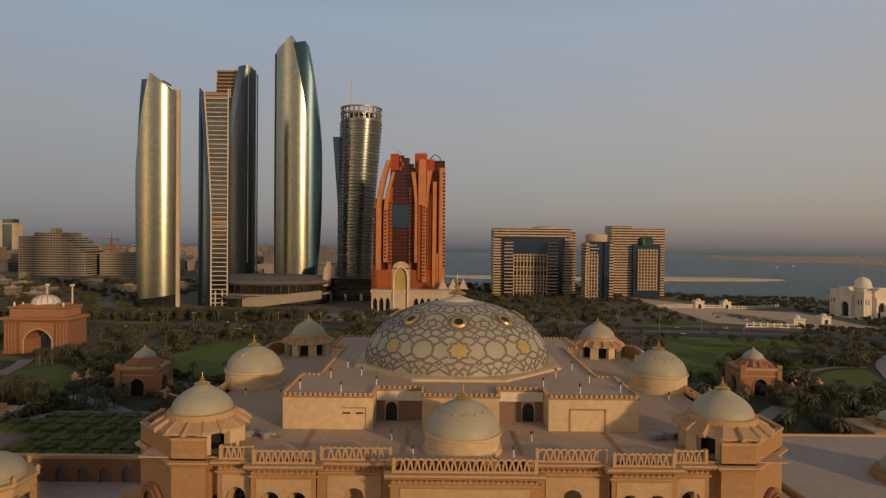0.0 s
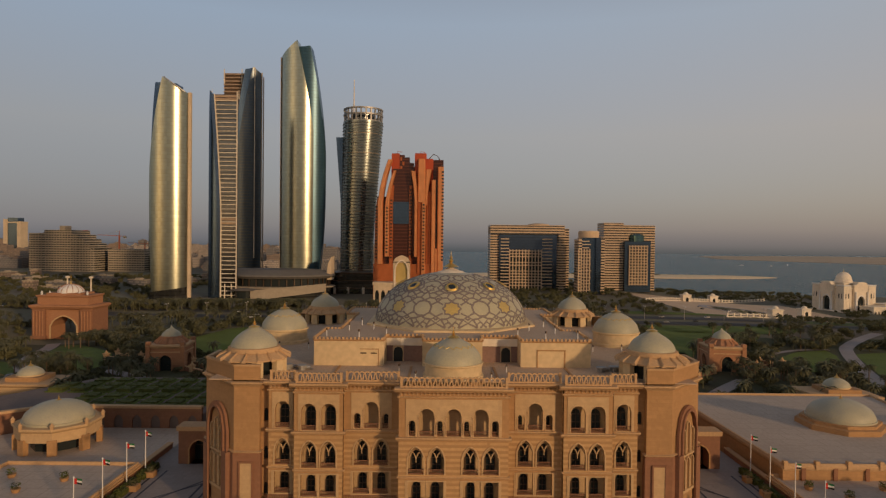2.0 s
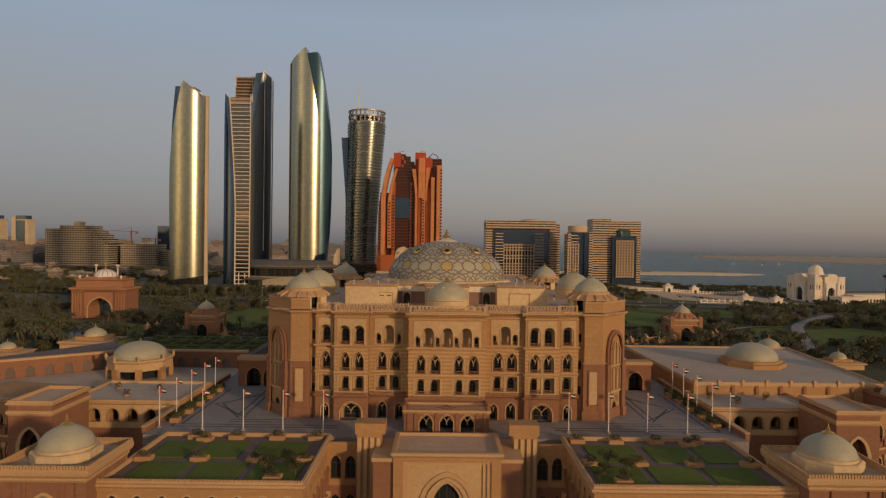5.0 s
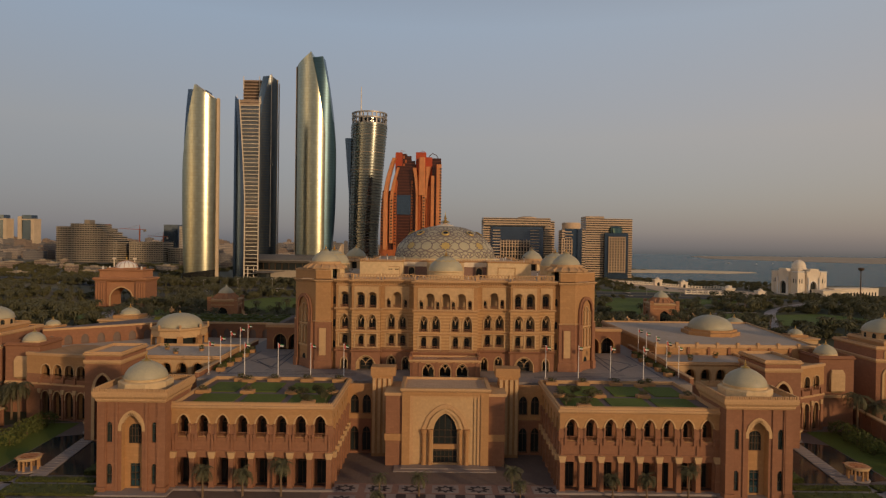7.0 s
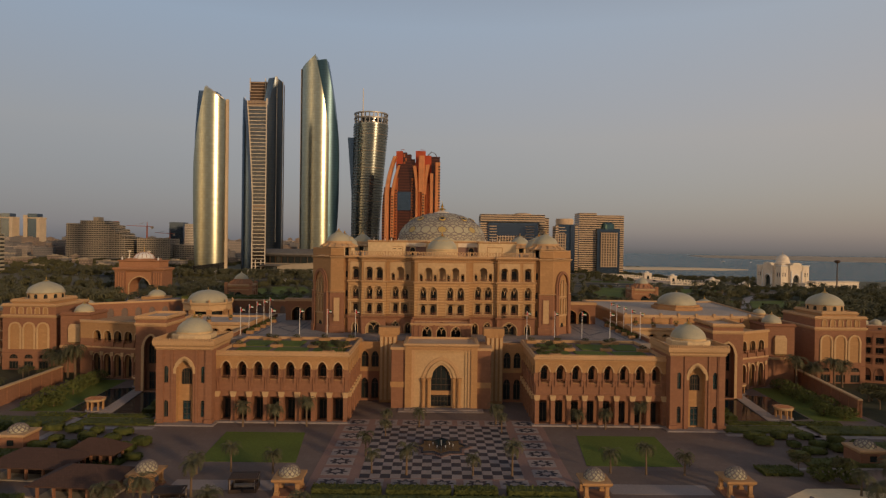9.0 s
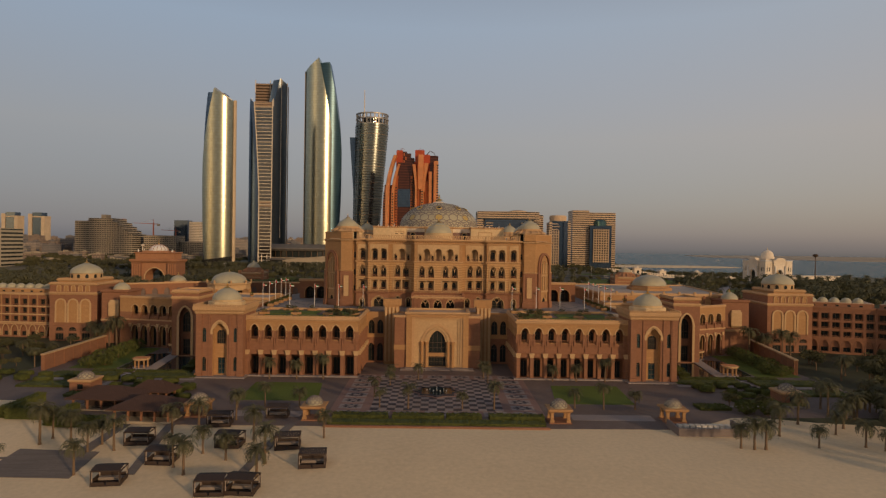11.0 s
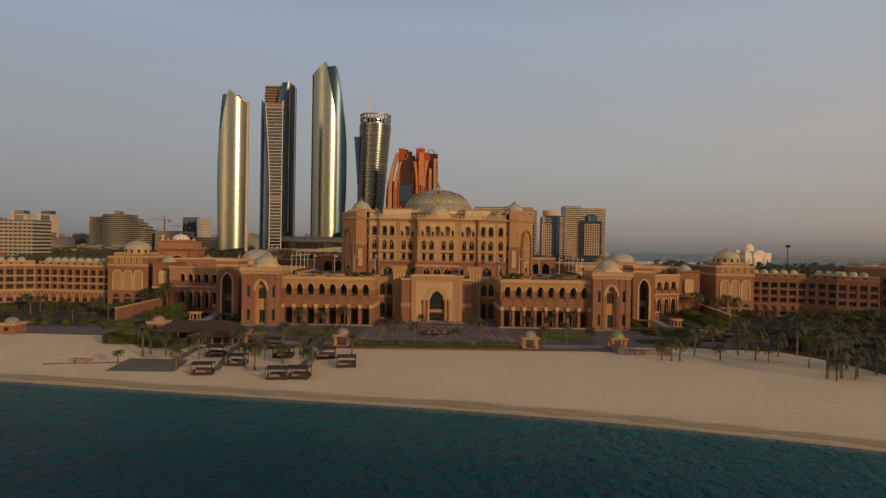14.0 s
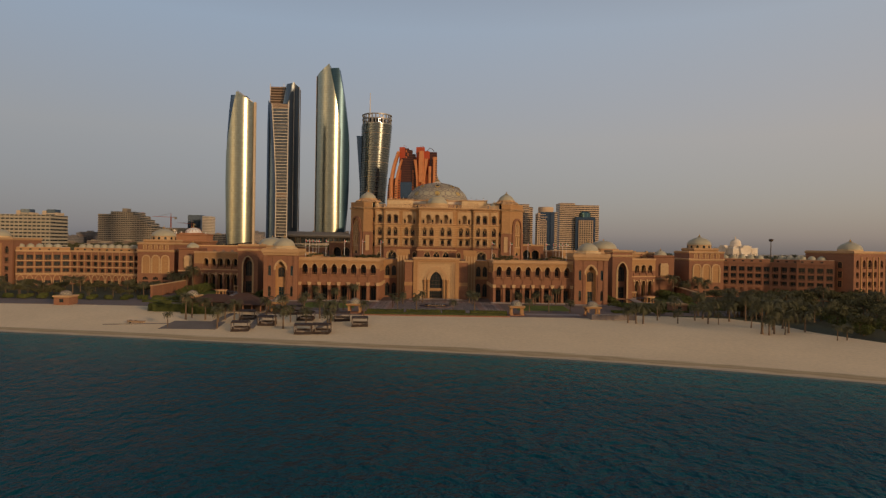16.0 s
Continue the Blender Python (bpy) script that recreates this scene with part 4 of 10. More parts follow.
for i in range(16):
    az = 22.5 * i
    gold = i % 2 == 0
    if gold:
        rosette(az, 22, 8, 8.2, 6.4, 0, GOLDTILE, "gold mosaic star")
        rosette(az, 48, 8, 7.5, 0, math.pi / 8)
        ringm = Shape()
        for k in range(16):
            a, b = 2 * math.pi * k / 16, 2 * math.pi * (k + 1) / 16
            kk = 0.78 / math.cos(radians(48))
            for r0, r1, l0, l1 in ((3.2, 4.6, 0.35, 0.55), (4.6, 6.0, 0.55, 0.2)):
                ringm.add([dp(az + kk * r0 * math.sin(a), 48 + r0 * math.cos(a), l0), dp(az + kk * r0 * math.sin(b), 48 + r0 * math.cos(b), l0), dp(az + kk * r1 * math.sin(b), 48 + r1 * math.cos(b), l1), dp(az + kk * r1 * math.sin(a), 48 + r1 * math.cos(a), l1)], [(0, 1, 2, 3)])
        part("gold_ring", ringm, GOLD, great, "gilded ring round a dark oculus", True)
        part("oculus", Shape().add([dp(az + 0.78 / math.cos(radians(48)) * 3.4 * math.sin(a), 48 + 3.4 * math.cos(a), 0.3) for a in [2 * math.pi * k / 16 for k in range(16)]], [tuple(range(16))]), SHADE, great)
    else:
        rosette(az, 22, 9, 8.6, 0, 0, PALE if False else None)
        rosette(az, 46, 6, 5.2, 3.0)
    d = 22.5 / 2
    # web between the medallions
    for sg in (-1, 1):
        strap([(az, 22 + (8.2 if gold else 8.6)), (az + sg * 4, 34), (az + sg * 2.2, 38.5), (az + sg * d, 43)])
        strap([(az + sg * 6.8, 26), (az + sg * d, 29.5), (az + sg * 8.0, 33.5), (az + sg * d, 37), (az + sg * 6.2, 40.5)])
        strap([(az + sg * 6.5, 17), (az + sg * d, 13.5), (az + sg * 7.6, 10.4), (az + sg * d, 6.5), (az + sg * 7.0, 3.4), (az + sg * 4.5, 1.6)])
        strap([(az, 22 - (8.2 if gold else 8.6)), (az + sg * 3.6, 11), (az + sg * 2.2, 7.6), (az + sg * 5.2, 5.0), (az + sg * 7.6, 10.4)])
        strap([(az + sg * 2.2, 7.6), (az, 4.6), (az + sg * 2.4, 1.4)])
        strap([(az + sg * d, 43), (az + sg * 8, 47), (az + sg * d, 52), (az + sg * 7, 56), (az, 57.5), (az + sg * 5, 61), (az + sg * d, 58.5)])
        strap([(az + sg * 5, 61), (az + sg * 3, 66), (az + sg * d, 70), (az, 71.5)])
        strap([(az + sg * d, 29.5), (az + sg * 9.6, 31.5), (az + sg * d, 33.4)])
        strap([(az + sg * 4, 34), (az + sg * 8.0, 33.5)])
        strap([(az + sg * 2.2, 38.5), (az, 41)])
        strap([(az + sg * 3.6, 11), (az + sg * 7.6, 10.4)])
        strap([(az + sg * d, 13.5), (az + sg * 9.4, 11.8), (az + sg * d, 10.0)])
        strap([(az + sg * 5.2, 5.0), (az + sg * 4.5, 1.6)])
part("strapwork", straps, STRAP, great, "dark brown strapwork")
part("crown", Shape().lathe([(4.1, DZ + 0.6 + DH - 0.7), (4.2, DZ + DH + 0.2), (3.7, DZ + DH + 0.6), (2.5, DZ + DH + 0.9), (1.6, DZ + DH + 1.3), (0.9, DZ + DH + 1.5), (0.7, DZ + DH + 2.0)], 32), CREAM, great, "cream crown plate", True)
finial(great, 0, 0, DZ + DH + 1.9, 4.8, 0.85)

# ---- entrance porch on the terrace ----
porch = thing("entrance_porch", "ochre stone porch with three pointed arches before the palace", "porch", pose(0, 85, TZ))
ph = [(x, 3.6, 0, 2.8, 2.0, "point") for x in (-5.6, 0, 5.6)]
part("wall", Shape().wall(-11.6, 11.6, -1, 5.7, ph, 1.0), RED, porch)
for h in ph:
    part("surround", Shape().rim(h, 0.3, 0.15), TRIM, porch)
    tracery(porch, pose(0, 0, 0), h)
for x in (-10.4, -8.4, -2.8, 2.8, 8.4, 10.4):
    part("pilaster", Shape().box(x - 0.4, x + 0.4, -0.3, 0.1, 0, 5.4), RED, porch)
for sx in (-1, 1):
    x0, x1 = sorted((11.6 * sx, 10.8 * sx))
    part("side_wall", Shape().box(x0, x1, 0.02, 8.2, -1, 5.7), RED, porch)
part("roof", Shape().box(-10.8, 10.8, 1.0, 8.0, 5.0, 5.6), ROOFING, porch)
part("cornice", Shape().band([(-11.6, 0), (11.6, 0), (11.6, 8.2), (-11.6, 8.2)], [(0.05, 5.0), (0.5, 5.6), (0.5, 6.0), (0.1, 6.1), (-0.4, 6.1), (-0.4, 5.4)]), TRIM, porch)
for a_, b_ in (((-11.5, 0), (11.5, 0)), ((11.5, 0), (11.5, 8)), ((-11.5, 8), (-11.5, 0))):
    L = math.hypot(b_[0] - a_[0], b_[1] - a_[1])
    railing(porch, side(*a_, *b_), 0, L, 6.1, 0.9, 0.1)
for sx in (-1, 1):
    for y_ in (0.0, 7.6):
        part("corner_post", Shape().bevel_box(sx * 11.4 - 0.5, sx * 11.4 + 0.5, y_ - 0.4, y_ + 0.6, 6.0, 7.4), RED, porch)
med = Shape()
for r0, r1 in ((1.4, 1.8), (0.6, 0.9)):
    for k in range(24):
        a, b = 2 * math.pi * k / 24, 2 * math.pi * (k + 1) / 24
        med.loft([[(r * math.cos(t), 4.4 + r * math.sin(t), z) for r, t in ((r0, a), (r1, a), (r1, b), (r0, b))] for z in (5.55, 5.66)])
for k in range(4):
    a = k * math.pi / 2 + 0.0
    t = Shape(pose(2.4 * math.cos(a), 4.4 + 2.4 * math.sin(a), 5.56)).lathe([(0.5, 0), (0.5, 0.1)], 12)
    k0 = len(med.v)
    med.v += t.v
    med.f += [tuple(i + k0 for i in f) for f in t.f]
part("medallion", med, FRAME, porch, "dark round inlay on the porch roof")
# near-black wall behind the arches, the porch's inner shade as colour
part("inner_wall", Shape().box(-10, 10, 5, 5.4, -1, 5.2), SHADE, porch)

# ---- seaward portal ----
portal = thing("portal", "tall sandstone portal with a deep arched doorway", "gateway", pose(0, 64, 0))
gh = (0, 7.2, 0.6, 10.4, 5.2, "point")
part("inner_wall", Shape().wall(-8.6, 8.6, 0, 20.3, [gh], 1.2, 1.3), PALE, portal)
part("frame", Shape().box(-12.9, -10.6, 0, 16, 0, 21.2).box(10.6, 12.9, 0, 16, 0, 21.2).box(-12.9, 12.9, 0, 15.9, 21.2, 22.2), STONE, portal)
part("frame_step", Shape().box(-10.6, -9.6, 0.45, 3, 0, 20.7).box(9.6, 10.6, 0.45, 3, 0, 20.7).box(-10.6, 10.6, 0.45, 3, 20.7, 21.2), TRIM, portal)
part("frame_step", Shape().box(-9.6, -8.6, 0.9, 2.9, 0, 20.2).box(8.6, 9.6, 0.9, 2.9, 0, 20.2).box(-9.6, 9.6, 0.9, 2.9, 20.2, 20.7), PALE, portal)
part("cornice", Shape().band([(-12.9, 0), (12.9, 0), (12.9, 16), (-12.9, 16)], [(0.05, 22.2), (0.6, 22.8), (0.6, 23.4), (0, 23.5), (-0.6, 23.5), (-0.6, 22.6)]), TRIM, portal)
part("roof", Shape().box(-12.4, 12.4, 0.5, 15.6, 22.1, 22.75), ROOFING, portal)
part("arch_band", Shape().rim((0, 11.6, 11.0, 11.0, 6.6, "point"), 1.2, 0.35, 1.3), TRIM, portal, "carved arch band")
part("arch_band", Shape().rim((0, 9.2, 10.6, 10.6, 5.8, "point"), 1.0, 0.5, 1.3), PALE, portal)
for sx in (-1, 1):
    for x, r in ((4.5, 0.55), (6.4, 0.6)):
        part("column", Shape().lathe([(r * 1.4, 0), (r * 1.4, 0.9), (r, 1.1), (r, 9.2), (r * 1.15, 9.4), (r * 1.6, 10.4), (r * 1.6, 11.0)], 14, x * sx, 0.85), STONE, portal, "", True)
window(portal, pose(0, 1.3, 0), (0, 7.2, 6.2, 10.4, 5.2, "point"), 1.1, bars=(3, 2))
part("transom", Shape().box(-3.6, 3.6, 1.9, 2.6, 4.7, 6.2), STONE, portal)
window(portal, pose(0, 1.3, 0), (0, 7.2, 0.6, 4.2, 0.5, "rect"), 1.1, "door", (5, 2))
part("doorstep", Shape().box(-13, 13, -2.6, 0.6, 0, 0.5).box(-15, 15, -4.6, 0.6, 0, 0.25), GREYSTONE, portal)
for sx in (-1, 1):
    x0, x1 = sorted((12.9 * sx, 17.8 * sx))
    part("shoulder", Shape().box(x0, x1, 0.8, 16, 0, 21.2), RED, portal)
    part("shoulder_band", Shape().box(x0 - 0.3, x1 + 0.3, 0.5, 16, 7.6, 9.6), STONE, portal)
    part("shoulder_cornice", Shape().box(x0 - 0.4, x1 + 0.4, 0.4, 16.4, 21.0, 21.9), TRIM, portal)
    fl = Shape().box(*sorted((16.6 * sx, 22.8 * sx)), 8.6, 13, 0, 26.6)
    part("pier", fl, STONE, portal)
    for i in range(4):
        x = (17.3 + i * 1.6) * sx
        part("pier_rib", Shape().box(x - 0.45, x + 0.45, 8.1, 9, 1.2, 24.4), PALE, portal)
    part("pier_cap", Shape().box(*sorted((15.6 * sx, 23.2 * sx)), 8.2, 13.4, 25.2, 27.9), STONE, portal)

# ---- seaward arcades, left and right alike ----
ARCADECOL = Shape().loft([[(-u, -w_, z), (u, -w_, z), (u, 0.25, z), (-u, 0.25, z)] for u, w_, z in ((0.34, 0.42, -0.9), (0.36, 0.5, 0.0), (0.36, 0.5, 0.9), (0.2, 0.2, 1.1), (0.2, 0.2, 2.9), (0.32, 0.34, 3.3), (0.32, 0.34, 3.7))]).mesh("colonnette", RED)


def arcade_house(sx):
    """Two-storey arcade block with a roof garden, its return wall and the wall beside the portal."""
    a = thing("arcade_building", "two-storey red and ochre stone arcade block with a roof garden", "building", pose(0, 46, 0), "arcade buildings")
    x0, x1 = sorted((-73.8 * -sx, 30.6 * sx))
    m = pose(0, 0, 0)
    step = (x1 - x0 - 1.4) / 8
    cs = [x0 + 0.7 + step * (i + 0.5) for i in range(8)]
    up = [(c, 3.1, 14.0, 17.6, 2.2, "point") for c in cs]
    lo = [(c, 3.5, 0.6, 8.0, 0.3, "rect") for c in cs]
    part("lower_wall", Shape().wall(x0, x1, 0, 10, lo, 1.1), RED, a)
    part("upper_wall", Shape().wall(x0, x1, 10, 13.8, (), 1.0), RED, a)
    part("upper_wall", Shape().wall(x0, x1, 13.8, 21.4, up, 1.0), STONE, a)
    for h in up:
        part("surround", Shape().rim(h, 0.45, 0.15), PALE, a)
    for i in range(9):
        c = x0 + 0.7 + step * i
        w = step - 3.1
        part("dado", Shape().box(c - w / 2 + 0.1, c + w / 2 - 0.1, -0.12, 0.02, 13.8, 17.2), RED, a)
        # post with a flared capital below
        part("post", Shape().loft([[(c - u, -0.9, z), (c + u, -0.9, z), (c + u, 0.1, z), (c - u, 0.1, z)] for u, z in ((0.85, 0), (0.85, 0.8), (0.65, 0.9), (0.65, 8.3))]), RED, a)
        part("capital", Shape().loft([[(c - u, -0.95, z), (c + u, -0.95, z), (c + u, 0.1, z), (c - u, 0.1, z)] for u, z in ((0.68, 8.3), (0.75, 8.5), (1.05, 10.0))]), PALE, a)
        part("pilaster", Shape().box(c - 0.3, c + 0.3, -0.35, 0.02, 10.2, 14.6), RED, a)
    for z, o, hh in ((9.9, 0.3, 0.4), (13.3, 0.4, 0.5), (20.9, 0.35, 0.5)):
        part("string_course", Shape().box(x0, x1, -o, 0.1, z, z + hh), STONE if z > 20 else RED, a)
    for c in cs:
        railing(a, m, c - 1.55, c + 1.55, 14.0, 1.1, 0.4)
        for u in (-1.72, 1.72):
            part("colonnette", ARCADECOL, None, a, m=pose(c + u, -0.2, 13.8))
    part("back_wall", Shape().box(x0 + 0.5, x1 - 0.5, 3.6, 4.0, 0, 21), RED, a)
    part("gallery_floor", Shape().box(x0 + 0.5, x1 - 0.5, 0.9, 3.7, 11.5, 13.9), STONE, a)
    for c in cs:
        window(a, pose(0, 3.5, 0), (c, 2.4, 14.0, 17.0, 1.2, "point"), -0.02)
        window(a, pose(0, 3.5, 0), (c, 2.6, 0.4, 6.6, 0.3, "rect"), -0.02)
    # plinth step
    part("plinth", Shape().bevel_box(x0 - 1, x1 + 1, -2.0, 0.5, -0.2, 0.55), GREYSTONE, a)
    # return wall towards the portal
    m2 = side(30.6 * sx, 0, 30.6 * sx, 29.5) if sx < 0 else side(30.6, 29.5, 30.6, 0)
    b0 = 1.02 if sx < 0 else 0.0
    c2 = [b0 + 2.45 + 4.7 * i for i in range(6)]
    up2 = [(c, 2.9, 14.0, 17.6, 2.0, "point") for c in c2]
    lo2 = [(c, 3.0, 0.6, 8.0, 0.3, "rect") for c in c2]
    part("return_wall", Shape().wall(b0, b0 + 28.48, 0, 10, lo2, 1.0), RED, a, m=m2)
    part("return_wall", Shape().wall(b0, b0 + 28.48, 10, 13.8, (), 1.0), RED, a, m=m2)
    part("return_wall", Shape().wall(b0, b0 + 28.48, 13.8, 21.4, up2, 1.0), STONE, a, m=m2)
    for h in up2 + lo2:
        window(a, m2, h, 0.95, bars=(1, 1))
    for c in [b0 + 0.6 + 4.7 * i for i in range(6)] + [b0 + 27.9]:
        part("pilaster", Shape().box(c - 0.4, c + 0.4, -0.4, 0.05, 0, 13.6), RED, a, m=m2)
        part("capital", Shape().loft([[(c - u, -0.95, z), (c + u, -0.95, z), (c + u, 0.05, z), (c - u, 0.05, z)] for u, z in ((0.6, 8.3), (0.95, 10.0))]), PALE, a, m=m2)
        part("corbel", Shape().loft([[(c - u, -u, z), (c + u, -u, z), (c + u, 0.05, z), (c - u, 0.05, z)] for u, z in ((0.4, 13.0), (0.6, 14.2), (0.6, 15.6), (0.35, 16.0))]), RED, a, m=m2)
    # wall beside the portal
    xa, xb = sorted((30.6 * sx, 22.6 * sx))
    c3 = [xa + 2.1, xb - 2.1]
    for za, zb, hs in ((0, 11, [(c, 2.7, 0.8, 6.6, 2.0, "point") for c in c3]), (11, 22, [(c, 2.7, 12.6, 16.6, 2.0, "point") for c in c3])):
        part("inner_wall", Shape().wall(xa, xb, za, zb, hs, 1.0), STONE if za else RED, a, m=pose(0, 29.5, 0))
        for h in hs:
            window(a, pose(0, 29.5, 0), h, 0.95)
    # cornice and parapet all along the edge
    edge = [(x0, 0.0), (x1, 0.0), (x1, 34.0), (x0, 34.0)]
    part("cornice", Shape().band(edge, [(0.05, 21.2), (0.55, 21.8), (0.55, 22.3), (0.1, 22.4), (0.1, 22.9), (-0.5, 22.9), (-0.5, 21.6)]), TRIM, a)
    cr = Shape()
    n = int((x1 - x0) / 0.55)
    for i in range(n):
        xx = x0 + (x1 - x0) * (i + 0.5) / n
        cr.box(xx - 0.16, xx + 0.16, -0.05, 0.25, 22.9, 23.3)
    tagged(part("battlement", cr, TRIM, a), kind="stuff")
    part("roof", Shape().box(x0 + 0.4, x1 - 0.4, 0.4, 34.2, 21.4, 21.9), PAVE, a)
    return a


for sx in (-1, 1):
    arcade_house(sx)


def corner_tower(sx):
    """A square tower with a tall cusped arch, parapet and dome."""
    t = thing("corner_tower", "square sandstone tower with a tall arch and a small dome", "tower", pose(82.6 * sx, 42, 0), "corner towers")
    w, d, h = 8.9, 17.0, 25.4
    hole = (0, 5.4, 0.8, 17.4, 3.6, "point")
    slits = [(c, 1.5, z, z + 4.6, 0.8, "point") for c in (-5.9, 5.9) for z in (2.2, 13.2)]
    low = [s for s in slits if s[2] < 10]
    high = [s for s in slits if s[2] > 10]
    # the recessed panel between two corner piers
    for sgn in (-1, 1):
        xa, xb = sorted((sgn * 2.7, sgn * 6.9))
        part("wall", Shape().wall(xa, xb, 0, 11.5, [s for s in low if xa < s[0] < xb], 0.8, 0.5), RED, t)
        part("wall", Shape().wall(xa, xb, 11.5, 24.0, [s for s in high if xa < s[0] < xb], 0.8, 0.5), RED, t)
        for s in slits:
            if xa < s[0] < xb:
                window(t, pose(0, 0.5, 0), s, 0.6, bars=(1, 2), glass=TEALGLASS)
        part("corner_pier", Shape().box(*sorted((sgn * 6.9, sgn * 8.9)), 0, 2, 0, 24.0), RED, t)
        part("pier_base", Shape().box(*sorted((sgn * 6.6, sgn * 9.2)), -0.4, 2, 0, 1.6), RED, t)
    for x in (-6.9, -3.9, 3.9, 6.9):
        part("pilaster", Shape().box(x - 0.35, x + 0.35, 0.15, 0.6, 0.4, 24.0), RED, t)
    # cusps along the head of the arch
    for k in range(1, 12):
        u = -1 + 2 * k / 12
        zc = 17.4 + 3.6 * (max(0.0, 1 - abs(u) ** 1.9) ** 0.62 * 0.86 + 0.14 * (1 - abs(u)))
        part("cusp", Shape().lathe([(0.42, 0.0), (0.42, 0.7)], 8, 0, 0), PALE, t, m=pose(u * 2.7, 0.9, zc - 0.15, 90))
    head = Shape()
    arc = arch(*hole)[1:-1]
    for (xa, za), (xb, zb) in zip(arc, arc[1:]):
        head.add([(xa, 0.5, za), (xb, 0.5, zb), (xb, 0.5, 24.0), (xa, 0.5, 24.0)], [(0, 1, 2, 3)])
    part("wall", head, RED, t)
    part("arch_surround", Shape().rim((0, 5.4, 16.2, 17.4, 3.6, "point"), 0.9, 0.25, 0.5), PALE, t, "pale cusped arch surround")
    for sgn in (-1, 1):
        part("jamb", Shape().box(*sorted((sgn * 2.66, sgn * 3.2)), 0.56, 3.0, 0, 18), STONE, t)
    part("niche_wall", Shape().wall(-3, 3, 0, 23.5, [(0, 2.6, 0.8, 6.4, 0.6, "rect"), ], 0.4, 2.6), STONE, t)
    window(t, pose(0, 2.6, 0), (0, 2.6, 0.8, 6.4, 0.6, "rect"), 0.3, "door", (1, 3), TEALGLASS)
    window(t, pose(0, 2.6, 0), (0, 3.2, 12.4, 16.4, 1.2, "round"), -0.05, bars=(3, 2))
    for xa in (-w, w - 0.8):
        part("side_wall", Shape().box(xa, xa + 0.8, 2, d - 0.8, 0, 24.0), RED, t)
    part("rear_wall", Shape().box(-w, w, d - 0.8, d, 0, 24.0), STONE, t)
    base = [(-w, 0), (w, 0), (w, d), (-w, d)]
    part("cornice", Shape().band(base, [(0.0, 23.9), (0.35, 24.4), (0.35, 24.8), (0.9, 25.5), (1.0, 26.2), (1.0, 26.8), (0.5, 26.8), (0.5, 25.8)]), TRIM, t)
    part("roof", Shape().box(-w - 0.6, w + 0.6, -0.6, d + 0.6, 25.5, 26.0), ROOFING, t)
    cr = Shape()
    for (xa, ya), (xb, yb) in zip(offset(base, 0.75), offset(base, 0.75)[1:] + offset(base, 0.75)[:1]):
        L = math.hypot(xb - xa, yb - ya)
        n = int(L / 0.62)
        for i in range(n):
            u = (i + 0.5) / n
            x, y = xa + (xb - xa) * u, ya + (yb - ya) * u
            cr.box(x - 0.2, x + 0.2, y - 0.2, y + 0.2, 26.8, 27.6)
    tagged(part("battlement", cr, TRIM, t), kind="stuff")
    part("dome_base", Shape().lathe([(7.0, 25.9), (7.0, 28.0), (6.6, 28.3)], 8, 0, d / 2, math.pi / 8), PLASTER, t)
    dome(t, 0, d / 2, 28.1, 5.6, 4.6, 0.9, ring=False)
    part("plinth", Shape().bevel_box(-w - 1.4, w + 1.4, -2.4, 3, -0.2, 0.4), GREYSTONE, t)
    return t


corner_tower(-1)
corner_tower(1)


# ---- flanking wings of the palace ----
def simple_parapet(t, poly, z, mat=TRIM):
    part("cornice", Shape().band(poly, [(0.02, z - 0.6), (0.5, z - 0.1), (0.5, z + 0.3), (0.1, z + 0.4), (0.1, z + 0.9), (-0.4, z + 0.9), (-0.4, z - 0.4)]), mat, t)


def ccw(poly):
    a = sum(p[0] * q[1] - q[0] * p[1] for p, q in zip(poly, poly[1:] + poly[:1]))
    return poly if a > 0 else poly[::-1]


def rect(x0, x1, y0, y1):
    x0, x1 = sorted((x0, x1))
    return [(x0, y0), (x1, y0), (x1, y1), (x0, y1)]


def mirror_side(a, b, sx):
    """A wall's pose from plan points given for the right hand; for the left hand they are mirrored and swapped."""
    return side(*a, *b) if sx > 0 else side(-b[0], b[1], -a[0], a[1])


